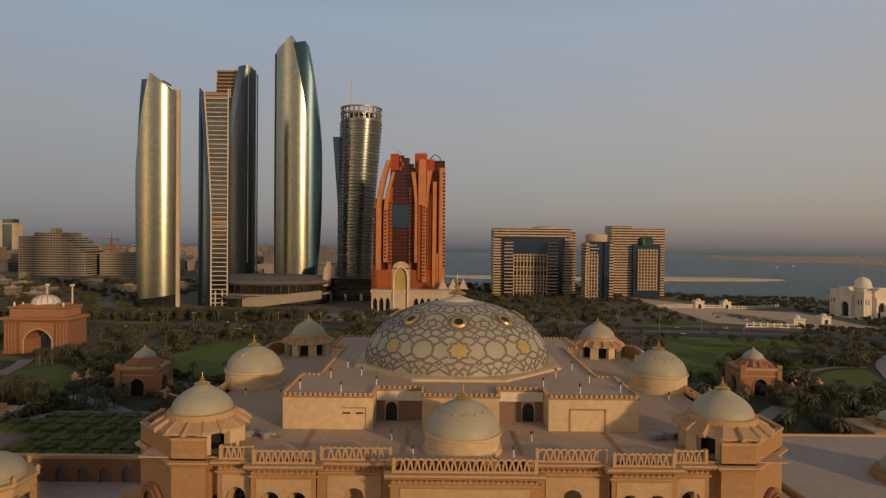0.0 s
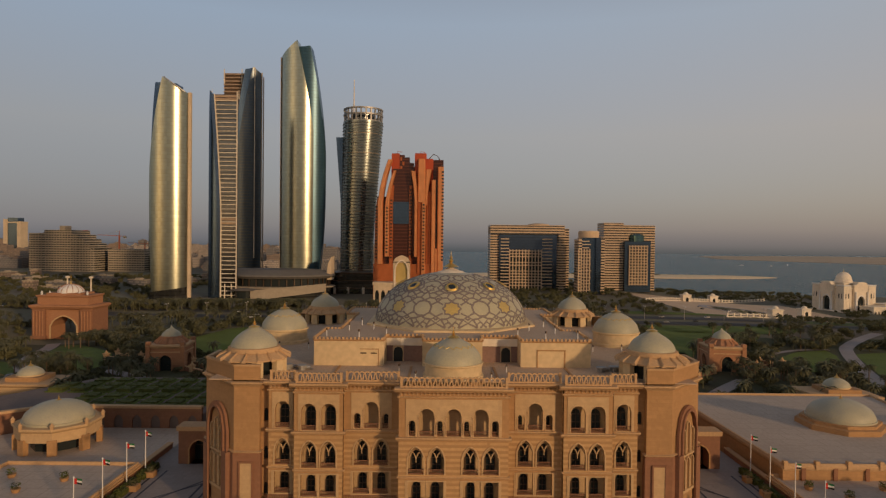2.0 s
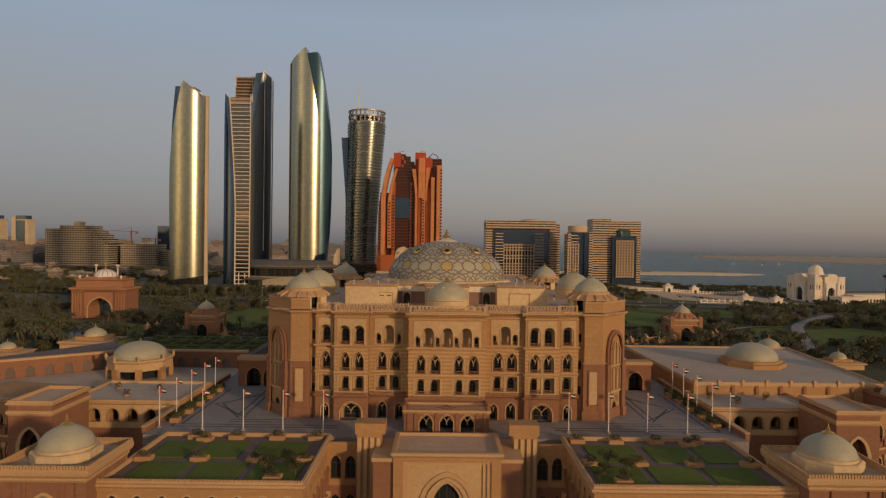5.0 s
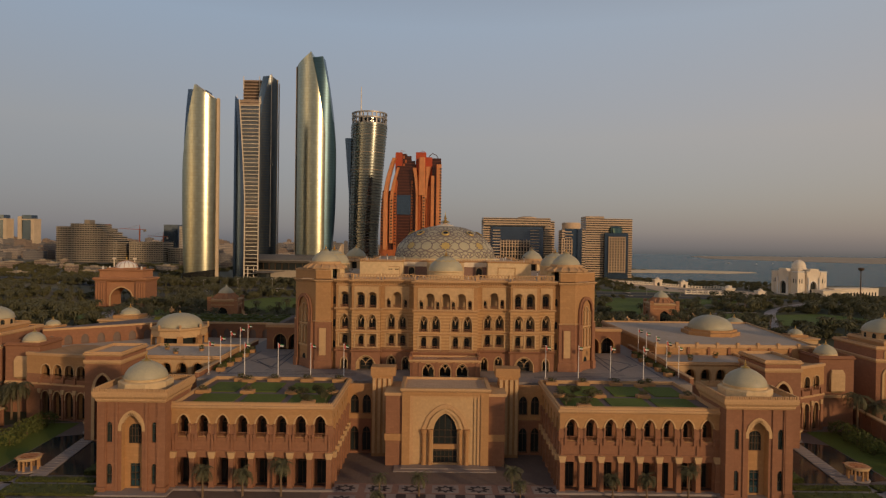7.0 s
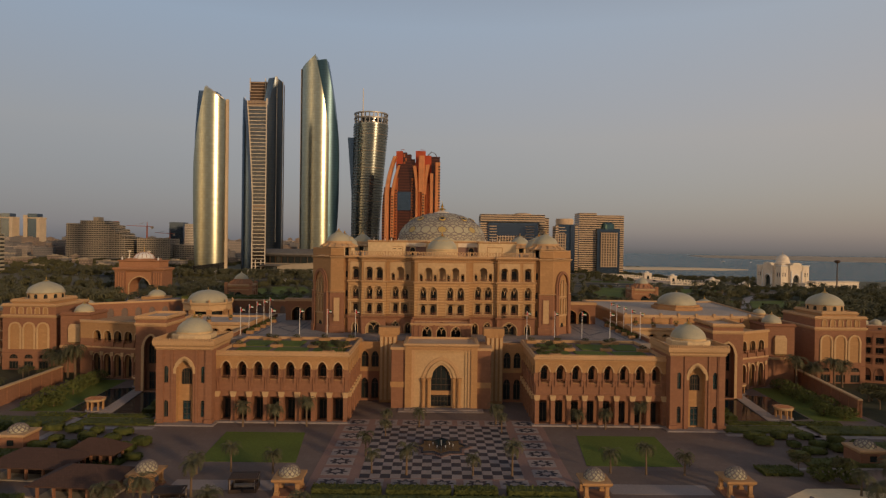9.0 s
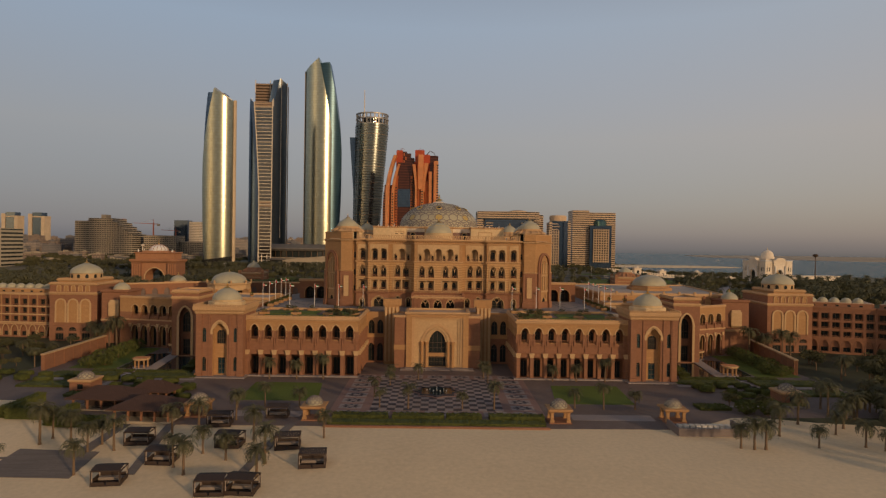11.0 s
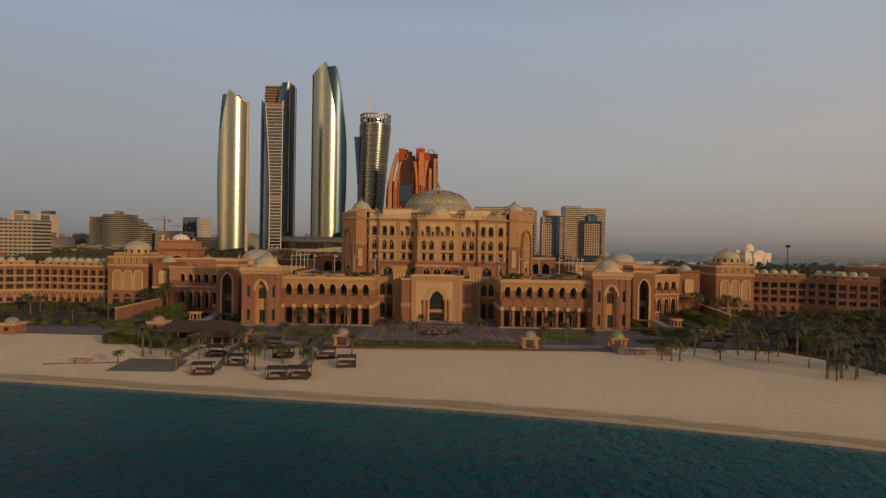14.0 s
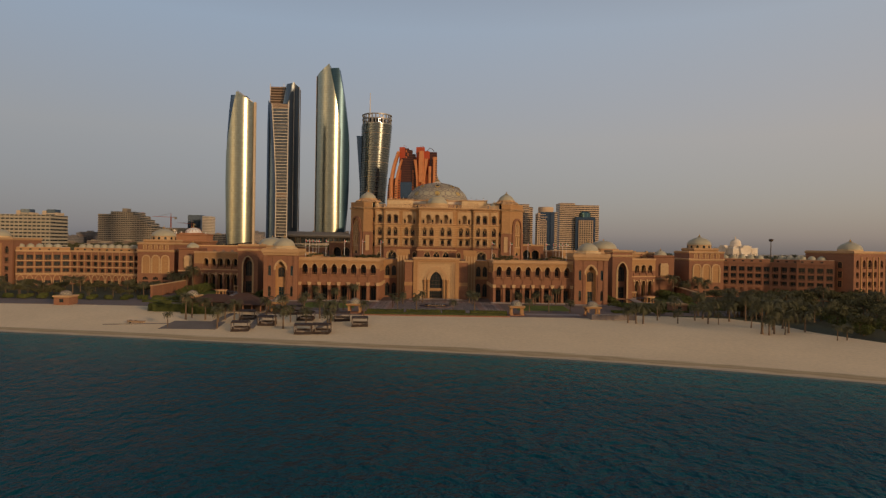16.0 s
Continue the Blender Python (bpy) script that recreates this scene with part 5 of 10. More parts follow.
for sx in (-1, 1):
    # low block with arches beside the terrace
    low_block = thing("side_gallery", "low ochre gallery with round arches beside the terrace", "building", pose(0, 0, 0), "side galleries")
    P = rect(80.5 * sx, 114 * sx, 104, 126 if sx > 0 else 130)
    x0, x1 = P[0][0], P[1][0]
    hs = [(x0 + (x1 - x0) * (i + 0.5) / 6, 3.4, 18.2, 20.4, 1.8, "round") for i in range(6)]
    part("wall", Shape().wall(x0, x1, -1, 16.5, (), 0.9, 104), RED, low_block)
    part("wall", Shape().wall(x0, x1, 16.5, 24, hs, 0.9, 104), PALE, low_block)
    part("body", Shape().box(x0 + 0.01, x1 - 0.01, 107.5, P[2][1], -1, 23.8), STONE, low_block)
    part("body", Shape().box(x0 + 0.01, x1 - 0.01, 104.9, 107.6, -1, 17), RED, low_block)
    for h in hs:
        part("surround", Shape().rim(h, 0.4, 0.15, 104), STONE, low_block)
        window(low_block, pose(0, 107.4, 0), h, -0.02)
    simple_parapet(low_block, P, 24.0)
    part("roof", Shape().box(x0 + 0.4, x1 - 0.4, 104.4, P[2][1] - 0.4, 23.7, 24.05), HALLROOF, low_block)

    # gabled entrance block with a tall cusped arch
    gt = thing("entrance_block", "square stone entrance block with a tall cusped arch", "building", pose(111.6 if sx > 0 else -112.2, 84, 0), "entrance blocks")
    P = rect(-5.9, 5.9, 0, 18)
    hole = (0, 5.2, 0.5, 17.5, 4.4, "point")
    part("wall", Shape().wall(-5.9, 5.9, 0, 28, [hole], 1.2), RED, gt)
    part("arch_surround", Shape().rim(hole, 1.0, 0.3), PALE, gt)
    part("body", Shape().box(-5.89, 5.89, 3.5, 18, 0, 27.8), RED, gt)
    part("side_wall", Shape().box(-5.89, -3.2, 1.1, 3.6, 0, 27.8).box(3.2, 5.89, 1.1, 3.6, 0, 27.8), RED, gt)
    window(gt, pose(0, 3.5, 0), (0, 4.4, 10.5, 17, 2.6, "point"), -0.05, bars=(3, 2))
    window(gt, pose(0, 3.5, 0), (0, 4.0, 0.5, 7.0, 0.3, "rect"), -0.05, "door", (3, 2))
    simple_parapet(gt, P, 28.6)
    part("cornice", Shape().band(P, [(0.05, 25.4), (0.4, 26), (0.4, 26.6), (0.05, 26.8)]), TRIM, gt)
    part("roof", Shape().box(-5.5, 5.5, 0.4, 17.6, 28.0, 28.6), ROOFING, gt)

    # two-storey link with four arches
    link = thing("link_gallery", "two-storey arcaded link building of ochre and red stone", "building", pose(0, 0, 0), "link galleries")
    a, b = ((121.4, 98), (139.9, 108)) if sx > 0 else ((123.6, 104), (154.2, 110.5))
    m = mirror_side(a, b, sx)
    L = math.hypot(b[0] - a[0], b[1] - a[1])
    cs = [L / 2 + 5.7 * (i - 1) for i in range(3)] if sx > 0 else [L - 3.0 - 5.0 * i for i in range(5)][::-1]
    up = [(c, 3.7, 14.9, 18.2, 2.0, "round") for c in cs]
    lo = [(c, 3.4, 0.6, 8.2, 2.2, "round") for c in cs]
    part("wall", Shape().wall(0, L, 0, 13.0, lo, 1.0), RED, link, m=m)
    part("wall", Shape().wall(0, L, 13.0, 16.6, [(c, 3.7, 14.9, 16.6, 0, "rect") for c in cs], 1.0), RED, link, m=m)
    part("wall", Shape().wall(0, L, 16.6, 23.6, [(c, 3.7, 16.6, 18.2, 2.0, "round") for c in cs], 1.0), STONE, link, m=m)
    for h in lo:
        part("surround", Shape().rim((h[0], h[1], 7.4, 8.2, 2.2, "round"), 0.5, 0.18), PALE, link, m=m)
    for h in up:
        part("surround", Shape().rim((h[0], h[1], 16.6, 18.2, 2.0, "round"), 0.4, 0.15), PALE, link, m=m)
    for h in up + lo:
        window(link, m @ pose(0, 2.8, 0), h, 0)
    for h in up:
        railing(link, m, h[0] - 1.85, h[0] + 1.85, 14.9, 1.1, 0.3)
    gap = cs[1] - cs[0]
    for x_ in [c - gap / 2 for c in cs] + [cs[-1] + gap / 2]:
        part("pilaster", Shape().box(x_ - 0.45, x_ + 0.45, -0.45, 0.05, 0, 10.2), RED, link, m=m)
        part("capital", Shape().loft([[(x_ - u, -0.45 - u * 0.2, z), (x_ + u, -0.45 - u * 0.2, z), (x_ + u, 0.05, z), (x_ - u, 0.05, z)] for u, z in ((0.45, 9.6), (0.8, 11.2))]), PALE, link, m=m)
        part("bracket", Shape().loft([[(x_ - u, -u * 0.9, z), (x_ + u, -u * 0.9, z), (x_ + u, 0.05, z), (x_ - u, 0.05, z)] for u, z in ((0.3, 12.6), (0.5, 14.0), (0.5, 15.4), (0.25, 15.8))]), RED, link, m=m)
    part("body", Shape().box(0, L, 2.9, 24, 0, 23.4).box(0, L, 1, 3, 12.2, 14.6), STONE, link, m=m)
    part("cornice", Shape().box(0, L, -0.5, 1, 23.4, 24.4).box(0, L, -0.35, 0.1, 12.7, 13.4), TRIM, link, m=m)

    # slim tower with a bay window and a small dome
    cx, cy = (146.4, 117) if sx > 0 else (-160.6, 124)
    st = thing("slim_tower", "slim red stone tower with a projecting bay and a small dome", "tower", pose(cx, cy - 6, 0), "slim towers")
    P = rect(-6.5, 6.5, 0, 14)
    part("wall", Shape().prism(P, 0, 25.4), RED, st)
    part("band", Shape().band(P, [(0.02, 10.8), (0.3, 11), (0.3, 11.8), (0.02, 12)]), TRIM, st)
    part("bay_window", Shape().loft([[(-1.6, 0, 12.6), (1.6, 0, 12.6), (1.6, 0.1, 12.6), (-1.6, 0.1, 12.6)], [(-2.6, -1.2, 13.6), (2.6, -1.2, 13.6), (2.6, 0.1, 13.6), (-2.6, 0.1, 13.6)], [(-2.6, -1.2, 20), (2.6, -1.2, 20), (2.6, 0.1, 20), (-2.6, 0.1, 20)], [(-2.0, -0.6, 21.4), (2, -0.6, 21.4), (2, 0.1, 21.4), (-2, 0.1, 21.4)]]), PALE, st, "pale projecting stone bay")
    simple_parapet(st, P, 25.6, RED)
    dome(st, 0, 7, 25.6, 4.0, 3.4, 0.9, ring=False, top=1.8)

    # broad wing tower with three blind arches and a dome on an arcaded drum
    cx, cy, w = (176.0, 118, 11.3) if sx > 0 else (-184.0, 125, 11.9)
    wt = thing("wing_tower", "broad stone wing tower with blind arches under a dome", "tower", pose(cx, cy - 2, 0), "wing towers")
    P = rect(-w, w, 0, 26)
    g = [(x, 4.2, 0.4, 3.6, 0.3, "rect") for x in (-6.6, 0, 6.6)]
    g2 = [(x, 3.8, 5.0, 5.6, 1.3, "round") for x in (-6.6, 0, 6.6)]
    part("wall", Shape().wall(-w, w, 0, 29, (), 1.0), RED, wt)
    part("base_wall", Shape().wall(-w + 0.2, w - 0.2, 0, 4.6, g, 0.5, -0.5), RED, wt)
    part("base_wall", Shape().wall(-w + 0.2, w - 0.2, 4.6, 7.6, g2, 0.5, -0.5), RED, wt)
    for h in g + g2:
        window(wt, pose(0, -0.5, 0), h, 0.45, bars=(2, 1))
    tall = [(x, 4.2, 9.2, 18.6, 2.1, "round") for x in (-6.2, 0, 6.2)]
    for h in tall:
        part("blind_arch", Shape().add([(x, -0.08, z) for x, z in arch(*h)], [tuple(range(13))]), STONE, wt)
        part("arch_surround", Shape().rim(h, 0.8, 0.45), PALE, wt)
    part("body", Shape().box(-w + 0.01, w - 0.01, 0.9, 26, 0, 28.9), RED, wt)
    part("cornice", Shape().band(P, [(0.02, 23.2), (0.5, 23.9), (0.5, 24.5), (0.02, 24.7)]), TRIM, wt)
    att = rect(-w + 3.5, w - 3.5, 0.8, 22)
    part("attic", Shape().prism(att, 28.6, 31.0), STONE, wt)
    for k in range(5):
        h = (-7.2 + 3.6 * k, 1.7, 24.9, 27.0, 0.9, "round")
        part("niche", Shape().rim(h, 0.35, 0.3), PALE, wt)
        part("niche_back", Shape().add([(x, -0.06, z) for x, z in arch(*h)], [tuple(range(13))]), STONE, wt)
    simple_parapet(wt, P, 28.6)
    simple_parapet(wt, att, 30.6)
    part("drum", Shape().lathe([(8.6, 30.6), (8.6, 31.2), (7.6, 31.3), (7.6, 33.6), (8.0, 33.8)], 24, 0, 12), PALE, wt, "pale drum")
    for k in range(12):
        a = 2 * math.pi * k / 12
        part("drum_window", Shape(pose(7.58 * math.cos(a), 12 + 7.58 * math.sin(a), 31.4, 0, 0, math.degrees(a) - 90)).add([(x, -0.0 + 0.10, z) for x, z in arch(0, 1.5, 0, 1.2, 0.75, "round")], [tuple(range(13))]), SHADE, wt)
    part("dome", Shape().lathe([(8.0, 33.7)] + dome_profile(7.7, 5.2, 33.9), 28, 0, 12), DOME, wt, "grey tiled dome", True)
    finial(wt, 0, 12, 39.0, 2.6, 0.5)

    # long bedroom wing in two angled runs, and its end tower
    pts = [((187.2, 119), (214.6, 109)), ((214.6, 109), (224, 96)), ((224, 96), (241, 86))] if sx > 0 else [((196.5, 129), (246, 134)), ((246, 134), (272, 118))]
    for k, (a, b) in enumerate(pts):
        hw = thing("bedroom_wing", "long four-storey red stone hotel wing with recessed balconies", "building", pose(0, 0, 0), "bedroom wings")
        m = mirror_side(a, b, sx)
        L = math.hypot(b[0] - a[0], b[1] - a[1])
        n = round(L / 5.1)
        d = L / n
        ga = [(d * (i + 0.5), d * 0.70, 1.0, 4.0, 2.8, "point") for i in range(n)]
        part("wall", Shape().wall(0, L, 0, 7.4, ga, 1.4), RED, hw, m=m)
        for h in ga:
            # right wing: red trim in place of pale, its shade put into the colour
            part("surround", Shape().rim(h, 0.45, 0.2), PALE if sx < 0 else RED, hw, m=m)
            window(hw, m, (h[0], h[1], 1.0, 3.2, 0.1, "rect"), 1.35)
            part("lintel", Shape().box(h[0] - h[1] / 2, h[0] + h[1] / 2, 0.9, 1.4, 3.2, 7.0), RED, hw, m=m)
        for za, sill, top, zb in ((7.4, 8.4, 11.0, 12.0), (12.0, 12.6, 15.5, 16.2), (16.2, 16.8, 20.0, 22.2)):
            hs = [(d * (i + 0.5), d * 0.70, sill - 0.2, top, 0.2, "rect") for i in range(n)]
            part("wall", Shape().wall(0, L, za, zb, hs, 1.8), RED, hw, m=m)
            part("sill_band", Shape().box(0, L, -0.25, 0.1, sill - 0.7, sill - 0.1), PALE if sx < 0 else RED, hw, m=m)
            for h in hs:
                window(hw, m, h, 1.75, bars=(1, 1))
                railing(hw, m, h[0] - h[1] / 2, h[0] + h[1] / 2, h[2], 0.9, 0.1)
        for i in range(n + 1):
            # pilasters, cornice and attic follow: stone on the left, shade-dark red on the right
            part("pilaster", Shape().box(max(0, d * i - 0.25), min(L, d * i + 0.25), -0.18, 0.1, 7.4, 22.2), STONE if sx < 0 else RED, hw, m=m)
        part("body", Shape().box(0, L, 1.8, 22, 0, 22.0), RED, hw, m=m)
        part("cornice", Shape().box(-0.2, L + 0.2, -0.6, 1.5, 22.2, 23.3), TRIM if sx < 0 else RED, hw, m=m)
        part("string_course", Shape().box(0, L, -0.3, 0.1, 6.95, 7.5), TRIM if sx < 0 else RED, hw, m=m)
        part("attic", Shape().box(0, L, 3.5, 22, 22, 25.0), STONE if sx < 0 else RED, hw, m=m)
        for i in range(int(L / 5.2)):
            part("attic_vent", Shape().box(2 + 5.2 * i, 3.4 + 5.2 * i, 3.4, 3.6, 23.4, 24.2), SHADE, hw, m=m)
        part("roof", Shape().box(0, L, 3.9, 21.6, 25.0, 25.2), ROOFING, hw, m=m)
        for i in range(int(L / 5.2)):
            x_, y_ = (m @ Vector((2.6 + 5.2 * i, 9, 0))).to_2d()
            part("dome", Shape().lathe([(2.5, 25.1), (2.5, 25.7)] + dome_profile(2.3, 1.9, 25.7, 0.1), 16), DOME, hw, "small ribbed grey dome", True, pose(x_, y_, 0))
    cx, cy, turn = (266, 91, 27) if sx > 0 else (-291, 118, 0)
    et = thing("end_tower", "stone end tower of the hotel wing with arched loggias", "tower", pose(cx, cy, 0, 0, 0, turn) @ Matrix.Diagonal((1, 1, 1.15, 1)), "end towers")
    P = rect(-17, 17, 0, 30)
    rows = [(1.0, 4.2, 1.6, "round"), (7.6, 3.0, 0.3, "rect"), (12.6, 3.0, 0.3, "rect"), (17.6, 3.2, 1.6, "point")]
    zz = [0, 6.8, 11.8, 16.8, 26]
    for (s, hgt, rise, kind), za, zb in zip(rows, zz, zz[1:]):
        hs = [(x, 2.8 if abs(x) > 3 else 4.2, s, s + hgt, rise, kind) for x in (-13, -6, 0, 6, 13)]
        part("wall", Shape().wall(-17, 17, za, zb, hs, 1.2), RED, et)
        for h in hs:
            window(et, pose(0, 0, 0), h, 1.1)
            railing(et, pose(0, 0, 0), h[0] - h[1] / 2, h[0] + h[1] / 2, h[2], 1.0, 0.2)
    part("body", Shape().box(-16.99, 16.99, 1.2, 30, 0, 25.8), RED, et)
    fl_ = side(-17, 30, -17, 0)
    for z in (7.8, 12.8, 18.0):
        for x in (6, 14, 22):
            hb = (x, 2.4, z, z + 2.4, 1.0, "round" if z > 17 else "rect")
            part("surround", Shape().rim(hb, 0.3, 0.15), STONE, et, m=fl_)
            window(et, fl_, hb, -0.08)
    for x in (-9.5, -3.2, 3.2, 9.5):
        part("pilaster", Shape().box(x - 0.5, x + 0.5, -0.5, 0.1, 0, 24), STONE, et)
    simple_parapet(et, P, 26.2)
    dome(et, 0, 12, 26.4, 7.0, 4.2, 1.6, ring=False)

# octagonal open pavilion on the left gallery roof
op = thing("octagonal_pavilion", "open octagonal roof pavilion with a broad grey dome", "pavilion", pose(-116, 155, 21))
for k in range(8):
    a = math.pi / 8 + k * math.pi / 4
    part("pillar", Shape(pose(10.8 * math.cos(a), 10.8 * math.sin(a), 0, 0, 0, math.degrees(a))).box(-0.8, 0.8, -1.2, 1.2, 0, 4.4), STONE, op)
O8 = lambda r: [(r * math.cos(math.pi / 8 + k * math.pi / 4), r * math.sin(math.pi / 8 + k * math.pi / 4)) for k in range(8)]
part("entablature", Shape().band(O8(11.4), [(0, 3.6), (0, 6.4), (0.6, 7.0), (0.6, 7.6), (-0.4, 7.7)]), PALE, op)
# near-black block in place of the shade under the open roof
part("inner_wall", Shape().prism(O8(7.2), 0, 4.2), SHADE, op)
part("dome", Shape().lathe([(9.6, 7.5), (9.6, 8.4)] + dome_profile(9.3, 5.0, 8.4, 0.05), 32), DOME, op, "broad grey dome", True)
finial(op, 0, 0, 13.2, 1.8, 0.4)
for k in range(8):
    x, y = O8(11.6)[k]
    part("corner_knob", Shape().lathe([(0.5, 7.6), (0.5, 8.4), (0.7, 8.5), (0.1, 9.4)], 10, x, y), TRIM, op)

# arcaded garden wall behind it, and the raised garden
gw = thing("garden_arcade", "long stone arcade wall along the raised garden", "wall", pose(0, 0, 0))
for a, b in (((-80, 172), (-128, 172)), ((-128, 172), (-168, 142))):
    m = side(*b, *a)
    L = math.hypot(b[0] - a[0], b[1] - a[1])
    n = round(L / 6)
    hs = [(L * (i + 0.5) / n, 3.0, 21, 23.4, 1.8, "point") for i in range(n)]
    part("wall", Shape().wall(0, L, 8, 27.6, hs, 1.2), RED, gw, m=m)
    # the arches are open; near-black panes stand in for their shade
    for h in hs:
        window(gw, m, h, 1.0)
    part("coping", Shape().box(0, L, -0.4, 1.6, 27.4, 28.2), TRIM, gw, m=m)
solid("garden_terrace", Shape().prism(ccw([(-80, 172.5), (-128, 172.5), (-167, 143.5), (-178, 165), (-140, 226), (-80, 226)]), 5, 25.5), PAVE, "raised garden terrace of clipped beds", "terrace", kind="structure")
solid("deck", Shape().prism(ccw([(-81, 129.5), (-81, 172), (-127.5, 172), (-166, 142.5), (-150, 126)]), 2, 21), HALLROOF, "paved deck round the roof pavilion", "terrace", kind="structure")

# big flat roof with a dome on the right side
fr = thing("banquet_hall", "flat-roofed stone hall with a low grey dome", "building", pose(0, 0, 0))
P = ccw([(83, 124), (147, 124), (155, 198), (81, 198)])
part("wall", Shape().prism(P, -1, 27.3), STONE, fr)
part("cornice", Shape().band(P, [(0.02, 26.4), (0.4, 27), (0.4, 27.6), (0.0, 28.2), (-0.5, 28.2), (-0.5, 27.2)]), TRIM, fr)
part("roof", Shape().prism(offset(P, -0.4), 27.2, 27.5), HALLROOF, fr, "paved flat roof of pale slabs")
for i in range(9):
    part("parapet_post", Shape().bevel_box(83.4 + 8 * i - 0.5, 83.4 + 8 * i + 0.5, 123.3, 124.5, 26.9, 29.0, 0.1), TRIM, fr)
for x in range(88, 150, 8):
    part("pier", Shape().box(x - 0.5, x + 0.5, 123.5, 124.2, 20, 27.2), RED, fr)
part("dome_plinth", Shape(pose(120, 160, 0)).band(O8(12.3), [(0, 27.4), (0, 29.0), (-1.2, 29.2), (-1.2, 30.0), (-2.5, 30.1)]), STONE, fr)
part("dome", Shape().lathe([(9.6, 30.0), (9.6, 30.6)] + dome_profile(9.3, 5.4, 30.6, 0.05), 32, 120, 160), DOME, fr, "broad grey dome", True)
finial(fr, 120, 160, 35.8, 1.6, 0.4)

# linking gates between the palace and the side galleries
for sx in (-1, 1):
    lg = thing("link_gate", "low stone gate with cusped arches beside the palace", "gate", pose(0, 0, 0), "link gates")
    x0, x1 = sorted((56 * sx, 73 * sx))
    hs = [(x0 + 5.5, 5.0, 22, 26.0, 2.4, "point"), (x1 - 5.5, 5.0, 22, 26.0, 2.4, "point")]
    part("wall", Shape().wall(x0, x1, 22, 31, hs, 4.0, 137), RED, lg)
    for h in hs:
        part("surround", Shape().rim(h, 0.4, 0.2, 137), STONE, lg)
        window(lg, pose(0, 137, 0), h, 3.9, bars=(2, 1))
    part("cornice", Shape().box(x0 - 0.4, x1 + 0.4, 136.5, 141.5, 31, 32.2), TRIM, lg)

# terrace edge walls with planting strips
for sx in (-1, 1):
    ew = thing("terrace_wall", "low red stone wall edging the terrace", "wall", pose(0, 0, 0), "terrace walls")
    x0, x1 = sorted((80 * sx, 81.2 * sx))
    part("wall", Shape().box(x0, x1, 82, 150, 21.5, 23.4), RED, ew)
    part("coping", Shape().box(x0 - 0.15, x1 + 0.15, 82, 150, 23.4, 23.7), TRIM, ew)

# dark paving lines of the terrace
lines = Shape()
for sx in (-1, 1):
    for o in (0, 2.2):
        for a, b in (((30, 88 + o), (76 - o, 88 + o)), ((76 - o, 88 + o), (76 - o, 132)), ((59 + o, 100), (59 + o, 132)), ((46, 93 + o), (62, 93 + o)), ((58 + o, 97), (72 - o, 112)), ((72 - o, 112), (59 + o, 126))):
            L = math.hypot(b[0] - a[0], b[1] - a[1])
            q = Shape(side(a[0] * sx, a[1], b[0] * sx, b[1])).box(0, L, -0.28, 0.28, 21.9, TZ + 0.005)
            k0 = len(lines.v)
            lines.v += q.v
            lines.f += [tuple(i + k0 for i in f) for f in q.f]
solid("paving_lines", lines, DARKSTONE, "dark stone lines set into the terrace paving", "paving", kind="structure")

# ---- flagpoles ----
def flagpole(x, y, z, h, turn):
    f = thing("flagpole", "white flagpole with a red, green, white and black flag", "flagpole", pose(x, y, z, 0, 0, turn), "flagpoles")
    part("pole", Shape().lathe([(0.16, 0), (0.09, h), (0.2, h), (0.16, h + 0.3), (0.02, h + 0.4)], 8), WHITE, f, "", True)
    part("base", Shape().box(-0.5, 0.5, -0.5, 0.5, 0, 0.5), GREYSTONE, f)
    cloth = lambda x0, x1, z0, z1: Shape().loft([[(xx, 0.25 * math.sin(xx * 2.2) * 0.8, z0 - 0.10 * xx), (xx, 0.25 * math.sin(xx * 2.2) * 0.8 + 0.03, z0 - 0.10 * xx), (xx, 0.25 * math.sin(xx * 2.2) * 0.8 + 0.03, z1 - 0.10 * xx), (xx, 0.25 * math.sin(xx * 2.2) * 0.8, z1 - 0.10 * xx)] for xx in [x0 + (x1 - x0) * i / 5 for i in range(6)]])
    fl = part("flag", cloth(0.1, 0.55, h - 1.3, h - 0.1), FLAGRED, f, "red hoist band")
    for z, mat in ((h - 0.5, FLAGGREEN), (h - 0.9, WHITE), (h - 1.3, FLAGBLACK)):
        part("flag_stripe", cloth(0.55, 1.7, z, z + 0.4), mat, fl)
    return f


pole = flagpole(-78.5, 86.5, TZ, 10.8, 10)
spots = [(-66, 84.5), (-55, 84.5), (-44.3, 84.5), (-33.4, 84.5), (-78.6, 98), (-78.7, 109.4), (-78.7, 120.4), (-78.7, 130.2)]
for i, (x, y) in enumerate(spots + [(-x, y + 1.5) for x, y in spots] + [(78.5, 88)]):
    copy_thing(pole, pose(x, y, TZ, 0, 0, random.uniform(-25, 35)))


# ---- the city behind ----
def shell(xl, xr, top_l, top_r, depth, xc, rx, y=0.0, back=10.0, n=20, rows=40, z0=0.0):
    """An upright curved glass shell: part of an elliptic cylinder round xc, trimmed at both edges by functions of height; its top runs from top_l to top_r."""
    rings = []
    for i in range(rows + 1):
        ring_ = []
        for k in range(n + 1):
            u = 0.5 - 0.5 * math.cos(math.pi * k / n)
            z = z0 + (top_l + (top_r - top_l) * u - z0) * i / rows
            x = xl(z) + (xr(z) - xl(z)) * u
            ring_.append((x, y - depth * math.sqrt(max(0.0, 1 - ((x - xc) / rx) ** 2)), z))
        ring_ += [(ring_[-1][0], y + back, ring_[-1][2]), (ring_[0][0], y + back, ring_[0][2])]
        rings.append(ring_)
    return Shape().loft(rings)


